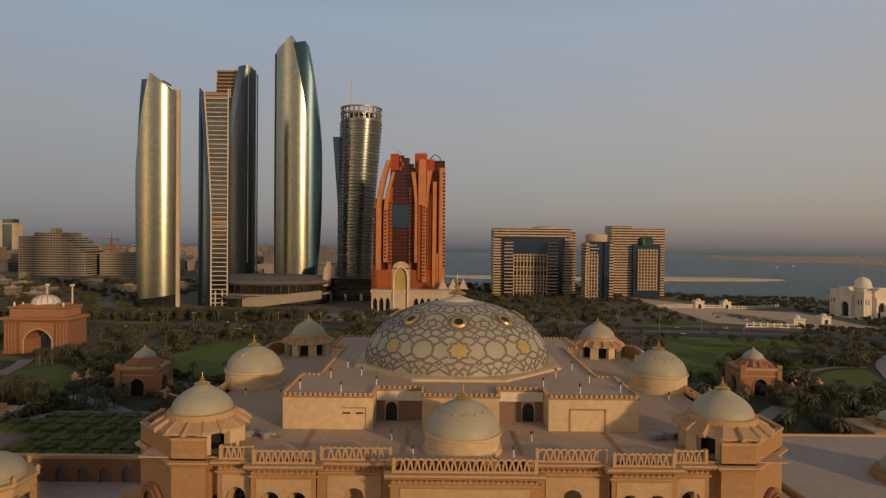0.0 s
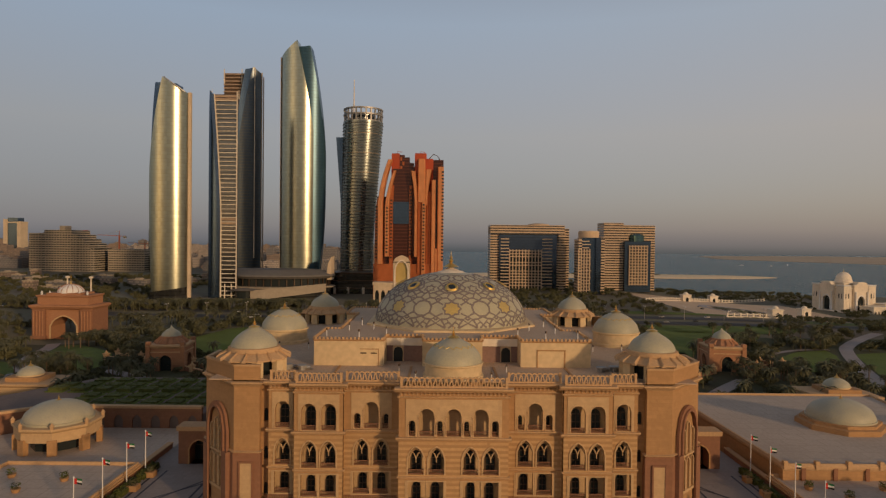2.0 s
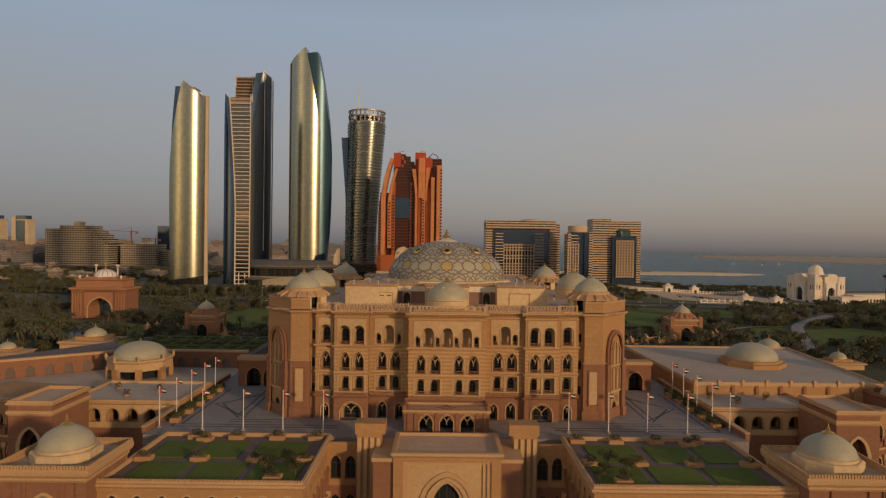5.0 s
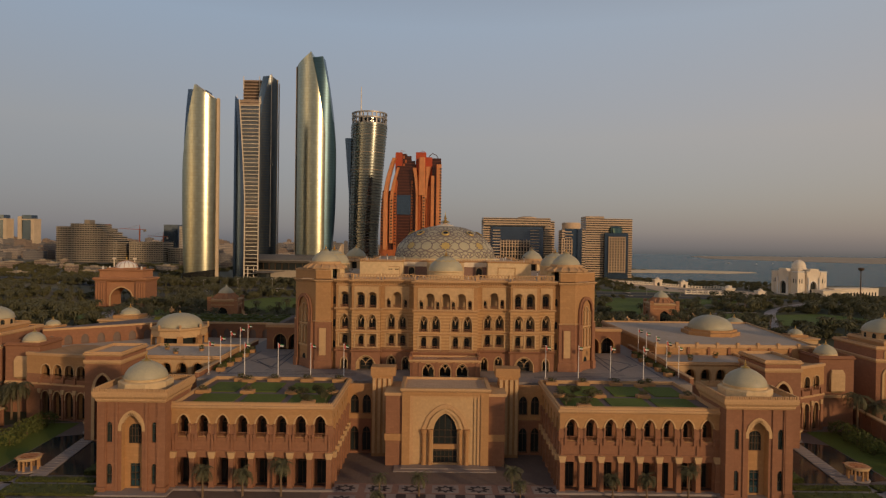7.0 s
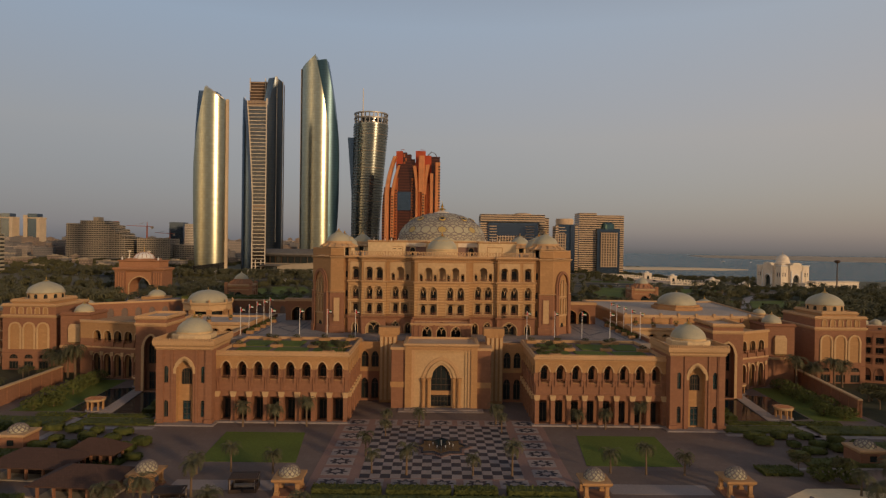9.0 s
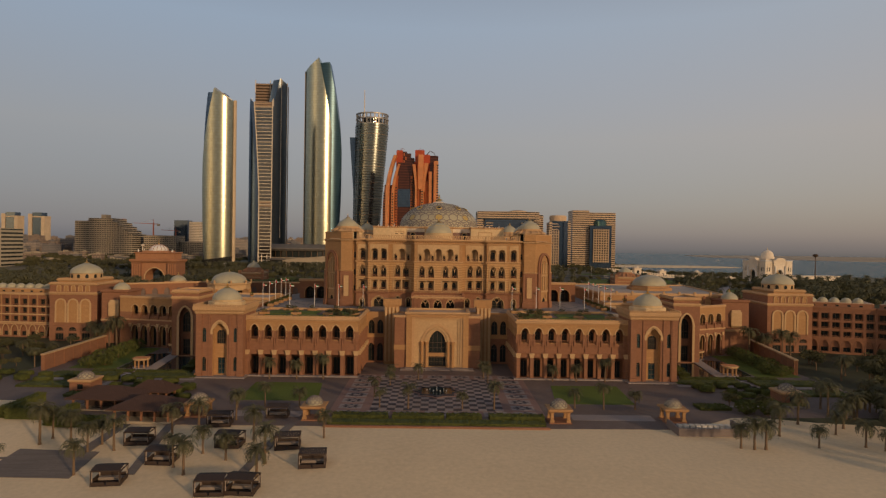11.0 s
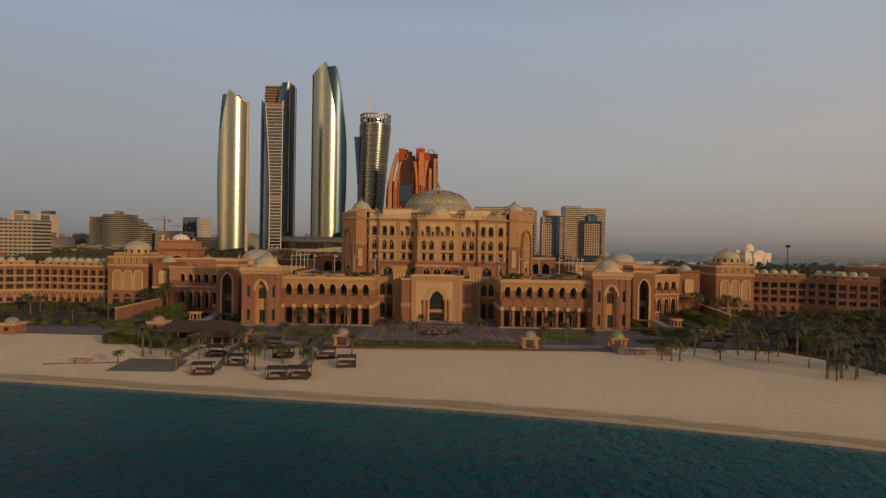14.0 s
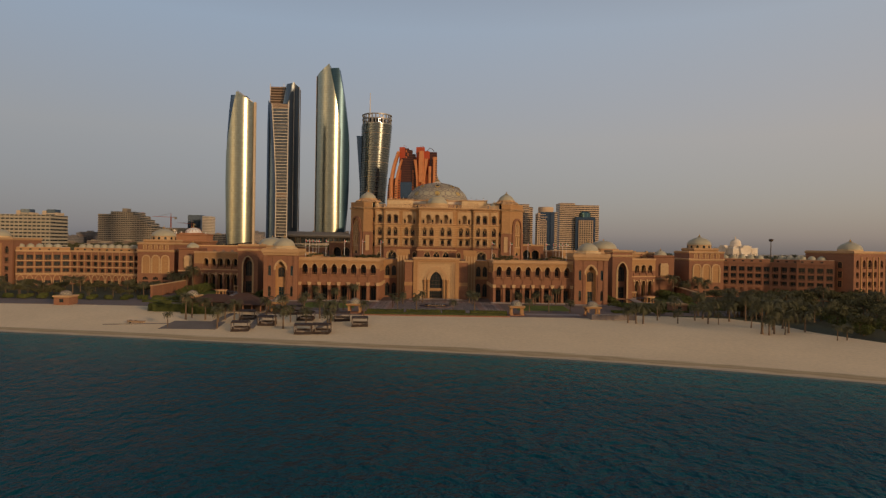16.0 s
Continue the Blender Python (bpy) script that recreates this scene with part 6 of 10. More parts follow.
def rise(z, a, b, p):
    """0 up to height a, then a growing curve that is 1 at height b."""
    return max(0.0, (z - a) / (b - a)) ** p if z > a else 0.0


# silvery tower at the left end of the cluster
t = thing("skyscraper", "silvery curved glass skyscraper with a sloped top", "skyscraper", pose(-285, 635, 17), "glass towers")
outer = lambda z: -24 + 4.5 * max(0.0, (111 - z) / 108) ** 2 + 9.6 * rise(z, 111, 230, 1.7)
part("rear_shell", shell(outer, lambda z: 8, 226, 224.5, 18, -1, 23.6, 4, back=0), NAVY, t, "dark blue glass shell", True)
part("front_shell", shell(lambda z: max(outer(z) + 3.2 - 0.008 * z, -23.7 + 19.7 * rise(z, 105, 235, 1.55)), lambda z: 16.3, 230.5, 216.5, 19, -4, 21.6, 2, back=-1), SILVER, t, "silver glass shell", True)
part("edge_fin", Shape().loft([[(16.5, -4, z), (19.2, -3, z), (19.2, 0, z), (16.5, 0, z)] for z in (0, 217.5)]), IVORY, t, "pale stone edge fin")
part("crest", Shape().loft([[(-3.5 + 19.5 * u, -17.5 + 7 * u * u, 229.8 - 14.0 * u + o) for o in (0, 1.2)] + [(-3.5 + 19.5 * u, -16.9 + 7 * u * u, 229.8 - 14.0 * u + o) for o in (1.2, 0)] for u in [i / 10 for i in range(11)]]), STEEL, t)
part("foot_screen", shell(lambda z: -20, lambda z: 16.5, 9, 14, 19.2, -4, 21.7, 2, back=-1), DARKGLASS, t, smooth=True)
# tallest tower
t = thing("skyscraper", "tallest silvery curved glass skyscraper with a pointed crest", "skyscraper", pose(-170, 735, 17), "glass towers")
right = lambda z: 26.3 - 17.5 * rise(z, 160, 301, 1.7) - 5 * max(0.0, (120 - z) / 90) ** 2
part("side_shell", shell(lambda z: -6, right, 292, 294.5, 20, 0, 27.6, 3, back=1), TEALSHELL, t, "teal glass shell", True)
part("front_shell", shell(lambda z: -26.0, lambda z: 19.4 - 25.5 * rise(z, 110, 307, 1.9) - 0.012 * max(0.0, 60 - z) ** 2, 283, 299.5, 22, -3, 23.8, 1, back=0), SILVER, t, "silver glass shell", True)
part("edge_fin", Shape().box(-26.9, -25.9, -7, 8, 0, 282.5), IVORY, t, "pale edge fin")
part("foot_screen", Shape().box(-25, 20, -9, 10, 0, 22), DARKGLASS, t)
# dark tower behind
t = thing("skyscraper", "dark blue glass skyscraper with bronze edge fins", "skyscraper", pose(-266, 817, 17), "glass towers")
part("louvre_core", Shape().box(-26, 4, -8, 2, 0, 284), FRAME, t)
lv = Shape().box(-26.6, 4.4, -9.2, -8, 0, 1.6).mesh("louvre", BRONZEFIN)
for i in range(34):
    part("louvre", lv, None, t, m=pose(0, 0, 130 + 4.6 * i))
for x in (-25.6, -2.4):
    part("spike", Shape().box(x - 0.5, x + 0.5, -9.4, -8.4, 270, 289), CREAM, t)
b_r = lambda z: -7 + 22 * rise(z, 150, 287, 1.35)
part("blade", shell(lambda z: -9 + 14 * rise(z, 190, 288, 1.6), lambda z: b_r(z) + 1.5, 287, 289, 12, 10, 26, -6), NAVY, t, "deep blue glass blade", True)
part("front_shell", shell(b_r, lambda z: 24.3, 290, 283, 17, 5, 20.5, -6, back=-2), SMOKE, t, "smoky grey glass shell", True)
part("edge_fin", Shape().box(17.6, 18.3, -20.6, -19, 40, 289.5), CREAM, t, "pale edge fin")
part("edge_fin", Shape().box(24.3, 25.3, -12, -10.5, 0, 284), IVORY, t, "pale edge fin")
part("edge_fin", Shape().box(25.6, 26.8, -9, -7.5, 0, 279), BRONZEFIN, t, "bronze edge fin")
# ladder-faced tower in front
t = thing("skyscraper", "slim dark skyscraper with a louvred ladder face", "skyscraper", pose(-237, 658, 17), "glass towers")
ladder = lambda z: -1.2 - 7.7 * rise(z, 90, 220, 1.35)
wedge = lambda z: -3.6 - 9.5 * rise(z, 70, 220, 1.25)
zs = [219 * i / 24 for i in range(25)]
part("front_shell", shell(lambda z: -16.6 + 1.4 * rise(z, 180, 224, 2), lambda z: wedge(z) + 0.4, 224, 220, 9, -5, 12.4, -5, back=0), NAVY, t, "dark glass shell", True)
part("blade", Shape().loft([[(wedge(z), -14.6, z), (ladder(z) + 0.3, -14.0, z), (ladder(z) + 0.3, -8, z), (wedge(z), -8, z)] for z in zs]), BLUEGLASS, t, "deep blue glass blade")
part("ladder_back", Shape().loft([[(ladder(z), -13, z), (15.4, -13, z), (15.4, -10, z), (ladder(z), -10, z)] for z in zs]), DARKGLASS, t)
part("ladder_rail", Shape().loft([[(ladder(z) - 0.45, -14.8, z), (ladder(z) + 0.45, -14.8, z), (ladder(z) + 0.45, -13, z), (ladder(z) - 0.45, -13, z)] for z in zs]), CREAM, t, "pale ladder rail")
part("ladder_rail", Shape().box(15.0, 15.9, -14.6, -13.4, 0, 222), CREAM, t, "pale ladder rail")
for i in range(1, 47):
    z = 212 * i / 46
    part("louvre", Shape().box(ladder(z), 15, -14.4, -13.0, z - 0.38, z + 0.38), CREAM, t)
for z in (213.5, 217.0, 82.0, 86.0):
    part("upper_screen", Shape().box(ladder(z), 14.9, -13.7, -13.1, z - 1.4, z + 1.4), BRONZEFIN, t)
for x in (3.5, 10.5):
    part("foot_post", Shape().box(x - 0.4, x + 0.4, -15, -14, 0, 17), CREAM, t)
part("spike", Shape().tube([(-15.4, -5, 200), (-14.4, -5, 226.5)], 0.9, 6, 0.2), CREAM, t)
part("spike", Shape().tube([(14, -4, 216), (14, -4, 226)], 0.8, 6, 0.2), CREAM, t)

# podium of the cluster
pod = thing("podium", "low curved podium building with a pale roof and dark glazing", "building", pose(-190, 690, 19))
oval = lambda rx, ry, n=28: [(rx * math.cos(2 * math.pi * k / n), ry * math.sin(2 * math.pi * k / n)) for k in range(n)]
part("base", Shape().prism(oval(62, 40), 0, 9), DARKGLASS, pod)
part("glazing", Shape().prism(oval(60, 38), 9, 20), SHADE, pod)
part("canopy", Shape().band(oval(64, 42), [(0, 9), (3, 10), (3, 11), (0, 11.4)]), CONCRETE, pod)
part("roof", Shape().band(oval(64, 42), [(0, 20), (3, 22.5), (2, 24.0), (-14, 29)]), ROOFGREY, pod, "grey curved roof")
part("porch_roof", Shape().lathe([(0.2, 9.0), (15, 8.0), (16, 8.8), (14, 9.6), (0.2, 10.6)], 24, -22, -44), ROOFGREY, pod, "round grey porch roof", True)
part("porch_wall", Shape().lathe([(11, 0), (11, 8.4)], 20, -22, -44), SHADE, pod)
part("ramp", Shape().loft([[(-14 + 78 * u, -54 + 10 * u * u, 0), (-14 + 78 * u, -52 + 10 * u * u, 0), (-14 + 78 * u, -52 + 10 * u * u, 8.5 + 7.5 * u), (-14 + 78 * u, -54 + 10 * u * u, 8.5 + 7.5 * u)] for u in [i / 12 for i in range(13)]][:4] + [[(-14 + 78 * u, -54 + 10 * u * u, 10 * (u - 0.25)), (-14 + 78 * u, -52 + 10 * u * u, 10 * (u - 0.25)), (-14 + 78 * u, -52 + 10 * u * u, 8.5 + 7.5 * u), (-14 + 78 * u, -54 + 10 * u * u, 8.5 + 7.5 * u)] for u in [i / 12 for i in range(4, 13)]]), CONCRETE, pod, "sweeping pale ramp wall")
for i in range(24):
    a = math.pi + math.pi * i / 23
    part("mullion", Shape(pose(61 * math.cos(a), 39 * math.sin(a), 0, 0, 0, math.degrees(a))).box(-0.5, 0.5, -0.4, 0.4, 0, 20), FRAME, pod)
part("fin_wall", Shape().loft([[(58, -10, 18), (64, -10, 18), (64, 10, 18), (58, 10, 18)], [(60, -10, 36), (64, -10, 44), (64, 10, 44), (60, 10, 36)]]), IVORY, pod)

# round tower with an open crown: its left side is upright, its right side leans out
rt = thing("round_tower", "round green-glass office tower with an open crown and a mast", "skyscraper", pose(-102, 765, 17))
R = lambda z: 20.2 + 4.8 * rise(z, 60, 214, 1.1)
RC = lambda z: -6.3 + 6.3 * rise(z, 60, 214, 1.1)
circle = lambda r, cx, z, n=40: [(cx + r * math.cos(2 * math.pi * k / n), r * math.sin(2 * math.pi * k / n), z) for k in range(n)]
part("shaft", Shape().loft([circle(R(z), RC(z), z) for z in [212 * i / 30 for i in range(31)]]), GREENGLASS, rt, "banded green glass shaft", True)
for i in range(52):
    z = 4 + 4.0 * i
    part("sunshade", Shape().loft([circle(R(z) + o, RC(z), z + h, 32) for o, h in ((0.1, 0), (0.7, 0.15), (0.7, 0.55), (0.1, 0.7))], caps=False), ROOFGREY if i % 6 else BRONZEFIN, rt)
part("slab_core", Shape().loft([[(-26.5 - 6.5 * rise(z, 110, 193, 1.0), -6, z), (-10, -6, z), (-10, 14, z), (-26.5 - 6.5 * rise(z, 110, 193, 1.0), 14, z)] for z in [193 * i / 12 for i in range(13)]]), NAVY, rt)
part("crown_core", Shape().lathe([(14, 212), (14, 222), (12, 223)], 24), DARKGLASS, rt)
for k in range(24):
    a = 2 * math.pi * k / 24
    part("crown_post", Shape(pose(23.4 * math.cos(a), 23.4 * math.sin(a), 212, 0, 0, math.degrees(a))).box(-0.7, 0.7, -0.8, 0.8, 0, 16), STEEL, rt)
for z in (226.5, 219.5, 211):
    part("crown_ring", Shape().lathe([(22.5, z), (24.8, z), (24.8, z + 1.8), (22.5, z + 1.8), (22.5, z)], 40, caps=False), STEEL, rt)
part("mast", Shape().tube([(-12, 0, 222), (-12, 0, 266)], 0.9, 8, 0.4), CREAM, rt)
pb = thing("podium", "dark low podium block of the round tower", "building", pose(-102, 735, 17))
part("base", Shape().box(-40, 38, -20, 20, 0, 26), DARKGLASS, pb)
for z in (8, 17, 26):
    part("roof_edge", Shape().box(-41, 39, -21, 21, z - 0.5, z + 0.6), FRAME, pb)
for x in (-26, -10, 8):
    part("column", Shape().lathe([(1.6, 0), (1.6, 9)], 10, x, -21), CREAM, pb)

# copper hotel tower
ct = thing("copper_tower", "copper-red stepped hotel tower with curved petals", "skyscraper", pose(-39, 650, 17))
part("core", Shape().box(-33, 36, -2, 26, 0, 112), COPPERDARK, ct)
part("glass_core", Shape().box(-15.6, 3.5, -4, 20, 23, 142), COPPERDARK, ct)
part("glass_panel", Shape().box(-15.4, 1.6, -5.6, -3.8, 83, 106.5), NAVY, ct, "dark blue glass panel")


def petal(x0, x1, z0, zt, start, lean0, lean1, y, mat, depth=12, cap=0.0):
    """An upright slab of cladding whose two edges bend by lean0 and lean1 above the height start."""
    rings = []
    for i in range(25):
        z = z0 + (zt - z0) * i / 24
        k = rise(z, start, zt, 1.7)
        a, b = x0 + lean0 * k, x1 + lean1 * k
        m_ = (a + b) / 2
        rings.append([(a, y + 1.2, z), (a * 0.75 + m_ * 0.25, y, z), (b * 0.75 + m_ * 0.25, y, z), (b, y + 1.2, z), (b, y + depth, z), (a, y + depth, z)])
    part("petal", Shape().loft(rings), mat, ct, "orange-copper cladding petal")


petal(-35.0, -31.4, 16, 110, 80, 2.4, 0, -5, COPPER)
petal(-31.5, -26.0, 40, 151, 102, 10.5, 9.5, -11, COPPERLIGHT)
petal(-24.0, -19.4, 48, 139.5, 98, 8.8, 7.2, -9.5, COPPERLIGHT)
petal(-19.4, -15.4, 16, 124, 100, 1.5, 1.0, -6, COPPER)
petal(1.6, 4.6, 16, 124, 124, 0, 0, -6, COPPER)
petal(7.6, 10.6, 48, 139, 104, -4.2, -2.4, -12, COPPERLIGHT)
petal(10.6, 19.2, 106, 152, 120, 0.6, -0.8, -11, COPPERLIGHT)
petal(10.6, 15.2, 30, 106, 106, 0, 0, -8, COPPER)
petal(15.2, 19.6, 28, 106, 106, 0, 0, -10.6, COPPERLIGHT)
petal(19.2, 21.0, 103, 141, 103, 0, 4.6, -9.5, COPPERLIGHT)
petal(19.8, 25.4, 16, 118, 118, 0, 0, -4, COPPER)
petal(25.5, 29.9, 16, 130, 130, 0, 0, -9, COPPERLIGHT)
petal(29.9, 32.0, 16, 57, 57, 0, 0, -9, COPPERLIGHT)
petal(32.0, 38.4, 16, 144, 144, 0, 0, -8.8, COPPERLIGHT)
part("slot", Shape().box(29.9, 32.0, -5, 8, 56, 130), SHADE, ct)
part("lower_wall", Shape().box(-36, 25.4, -6.4, 30, 0, 40), COPPER, ct)
part("lower_wall", Shape().box(25.4, 39.2, -7.4, 30, 0, 20), COPPER, ct)
part("crest", Shape().bevel_box(-18, -9.4, 0, 14, 110, 159, 0.6), REDCLAD, ct, "red cladding crest")
for x0, x1, zt in ((-9.4, -4, 157.5), (-4, 1.5, 155), (1.5, 6, 149)):
    part("crest", Shape().bevel_box(x0, x1, 1.5, 14, 110, zt, 0.4), COPPERDARK, ct)
for i in range(9):
    part("checker_panel", Shape().box(-8.6 + 2.3 * (i % 2), -6.6 + 2.3 * (i % 2), 1.2, 1.6, 112 + 4.9 * i, 116 + 4.9 * i), COPPER, ct)
part("crest", Shape().bevel_box(7, 19.5, 0, 14, 110, 159.5, 0.6), REDCLAD, ct, "red cladding crest")
part("crest", Shape().bevel_box(19.5, 27, 3, 16, 110, 154, 0.6), REDCLAD, ct, "red cladding crest")
part("crest", Shape().bevel_box(2.6, 7, 3, 14, 110, 145, 0.6), REDCLAD, ct, "red cladding crest")
part("crest", Shape().bevel_box(26, 38, 5, 18, 110, 153, 0.6), COPPERDARK, ct)
part("roof_frame", Shape().tube([(22, 8, 154), (27, 8, 159.5), (32, 8, 157), (34, 8, 153)], 0.6, 4), FRAME, ct)
for x in (-12, 13):
    part("roof_crane", Shape().tube([(x, 6, 159), (x, 6, 162), (x + 5, 6, 161)], 0.35, 4), CRANE, ct)
win_row = Shape().box(-1.1, 1.1, -0.25, 0.1, 0, 1.6).mesh("window", SHADE)
for x, y, z0, n in ((-17.4, -6, 46, 18), (-33.2, -5, 46, 16), (17.4, -10.6, 34, 20), (3.2, -6, 50, 20), (-21.7, -9.5, 52, 14), (37.4, -8.8, 44, 27)):
    for i in range(n):
        part("window", win_row, None, ct, m=pose(x, y - 0.02, z0 + 3.6 * i))
gw2 = thing("arch_gateway", "pale stone arcade with a tall pointed gateway", "gateway", pose(-42, 600, 17))
gh2 = (0, 12, 0, 36, 9, "point")
part("gate", Shape().wall(-8.5, 8.5, 0, 44, [gh2], 3), IVORY, gw2)
part("gable", Shape().loft([[(x, y, z) for x, z in arch(0, 17, 43, 43.9, 6.5, "point")] for y in (0.0, 3.0)]), IVORY, gw2)
part("gate_arch", Shape().rim(gh2, 1.4, 0.8), CREAM, gw2)
part("lattice", Shape().add([(x, 1.5, z) for x, z in arch(0, 12, 5, 36, 9, "point")], [tuple(range(13))]), GOLDTILE, gw2, "dull gold lattice panel")
hs = [(-24.5 + 6 * i, 4.2, 0.5, 11, 4.4, "point") for i in range(3)] + [(14.5 + 6 * i, 4.2, 0.5, 11, 4.4, "point") for i in range(3)] + [(34 + 6.5 * i, 4.6, 0.5, 11, 4.4, "point") for i in range(3)]
part("arcade", Shape().wall(-28, 52, 0, 21, hs, 2.5, 1), IVORY, gw2)
part("arcade_back", Shape().box(-28, 52, 3.4, 18, 0, 20), SHADE, gw2)
part("arcade_roof", Shape().box(-29, 53, 0.2, 19, 20.6, 23), IVORY, gw2)
for i in range(3):
    part("canopy", Shape().lathe([(7, 23), (3, 28), (0.3, 33)], 4, 40 + 10 * i, 24, math.pi / 4), IVORY, gw2, "tent-like pale canopy")


# ---- hotels to the right ----
def striped_block(t, x0, x1, y0, y1, z1, step=3.4, mat=LIMESTONE, z0=0.0, glass=None):
    """A slab building with continuous bands and window strips on every floor."""
    part("glazing", Shape().box(x0 + 0.25, x1 - 0.25, y0 + 0.25, y1 - 0.25, z0, z1 - 0.5), glass or DARKGLASS, t)
    n = int((z1 - z0) / step)
    me_ = Shape().box(x0, x1, y0, y1, 0, step * 0.56).mesh("floor_band", mat)
    for i in range(n):
        part("floor_band", me_, None, t, m=pose(0, 0, z0 + step * (i + 0.44)))
    part("roof", Shape().box(x0 + 0.1, x1 - 0.1, y0 + 0.1, y1 - 0.1, z1 - 0.6, z1), mat, t)


h1 = thing("office_block", "wide beige-framed office block with a dark glass front", "building", pose(62, 800, 16))
striped_block(h1, 0, 9, 0, 40, 84)
striped_block(h1, 9, 96, 4, 40, 76, glass=BLUEGLASS)
striped_block(h1, 0, 98, -1, 40, 88, z0=76)
striped_block(h1, 90, 100, -1, 40, 76)
striped_block(h1, 99, 106, 10, 46, 84)
part("glass_front", Shape().box(12, 88, 1.5, 5, 0, 75), BLUEGLASS, h1)
part("grid_base", Shape().box(26, 68, 0.6, 3, 0, 52), SHADE, h1)
gv, gh3 = Shape().box(-0.6, 0.6, -0.3, 0.6, 0, 56).mesh("grid_post", LIMESTONE), Shape().box(0, 43, -0.35, 0.5, 0, 1.1).mesh("grid_beam", LIMESTONE)
for i in range(11):
    part("grid_post", gv, None, h1, m=pose(26 + 4.2 * i, 0.4, 0))
for i in range(13):
    if i not in (6, 9):
        part("grid_beam", gh3, None, h1, m=pose(25.5, 0.4, 8 + 3.8 * i))
for x0, x1 in ((14, 25), (69, 82)):
    bal = Shape().box(x0, x1, 0.2, 3, 0, 1.3).mesh("balcony", LIMESTONE)
    for i in range(16):
        part("balcony", bal, None, h1, m=pose(0, 0, 6 + 4.2 * i))
part("roof_drum", Shape().lathe([(14, 84), (15, 87), (14, 89.5), (6, 91)], 28, 66, 18), LIMESTONE, h1, "", True)

h2 = thing("apartment_tower", "dark glass apartment tower with pale balconies", "building", pose(176, 742, 14))
striped_block(h2, -10, -6, 0, 26, 72, glass=NAVY)
part("glass_front", Shape().box(-6, 12, 0.5, 26, 0, 74), NAVY, h2, "dark blue glass front")
for i in range(17):
    part("balcony", Shape().box(-6, 3 + 2 * (i % 2), -0.8, 0.6, 5 + 4.0 * i, 6.1 + 4.0 * i), LIMESTONE, h2)
part("corner_glass", Shape().box(11, 17, -2, 20, 0, 74), BLUEGLASS, h2)
striped_block(h2, 17, 22, -1, 20, 74)
part("roof_drum", Shape().lathe([(12, 72), (13, 80), (12, 82.5)], 28, 5, 13), LIMESTONE, h2, "round beige penthouse", True)
gp = Shape().box(-0.6, 0.6, -0.8, 0.4, 0, 60).mesh("grid_post", LIMESTONE)
for i in range(5):
    part("grid_post", gp, None, h2, m=pose(-10 + 3.4 * i, 0, 0))

h3 = thing("hotel_tower", "beige banded hotel tower with a blue glass bay", "building", pose(218, 825, 16))
striped_block(h3, 0, 27, 0, 36, 93)
striped_block(h3, 60, 71, 4, 36, 90)
striped_block(h3, 27, 60, 4, 36, 90)
part("glass_bay", Shape().box(27, 62, -6, 8, 0, 68), NAVY, h3, "blue glass bay")
part("glass_drum", Shape().lathe([(11, 66), (11, 76), (9, 78)], 24, 46, 8), TEALGLASS, h3, "round teal glass penthouse", True)
part("grid_base", Shape().box(33, 57, -7.5, -5.9, 10, 62), SHADE, h3)
gp3, gb3 = Shape().box(-0.7, 0.7, -0.6, 0.4, 0, 54).mesh("grid_post", LIMESTONE), Shape().box(0, 25, -0.6, 0.4, 0, 1.4).mesh("grid_beam", LIMESTONE)
for i in range(7):
    part("grid_post", gp3, None, h3, m=pose(33 + 4.0 * i, -7.5, 9))
for i in range(14):
    part("grid_beam", gb3, None, h3, m=pose(32.5, -7.5, 10 + 3.9 * i))

# ---- white domed palace ----
qp = thing("white_palace", "white domed palace with tall arches and pale terraces", "palace", pose(494, 745, 0, 0, 0, 13.5) @ Matrix.Diagonal((0.72, 0.72, 0.93, 1)))
part("plinth", Shape().bevel_box(-40, 40, -40, 40, -4, 4), CREAM, qp)
part("block", Shape().prism(rect(-31, 31, -31, 31), 3.9, 33), CREAM, qp)
part("cornice", Shape().band(rect(-31, 31, -31, 31), [(0.1, 31.4), (1.4, 32.6), (1.4, 33.8), (0, 34.2), (-1, 34.2), (-1, 32.8)]), CREAM, qp)
part("attic", Shape().prism(rect(-23, 23, -23, 23), 32.8, 39), CREAM, qp)
part("cornice", Shape().band(rect(-23, 23, -23, 23), [(0.1, 38), (0.9, 38.8), (0.9, 39.6), (0, 39.8), (-0.8, 39.7), (-0.8, 38.8)]), CREAM, qp)
for turn in (0, -90):
    f_ = pose(0, 0, 0, 0, 0, turn)
    hq = (0, 15, 4, 17, 6, "point")
    part("front", Shape().wall(-14, 14, 3.95, 36, [hq], 4.0, -35), CREAM, qp, m=f_)
    part("arch_surround", Shape().rim(hq, 1.6, 0.6, -35), WHITE, qp, m=f_)
    part("arch_opening", Shape().box(-10, 10, -31.3, -31.05, 4, 26), SHADE, qp, m=f_)
    part("front_cornice", Shape().box(-15, 15, -36, -31, 35.6, 37.2), CREAM, qp, m=f_)
    for x in (-26, -19, 19, 26):
        part("pilaster", Shape().box(x - 1.6, x + 1.6, -33, -30.9, 3.95, 31.5), CREAM, qp, m=f_)
    for x in (-22.5, 22.5):
        part("window", Shape().box(x - 1.0, x + 1.0, -31.3, -30.9, 9, 18).box(x - 1.0, x + 1.0, -31.3, -30.9, 21, 27), SHADE, qp, m=f_)
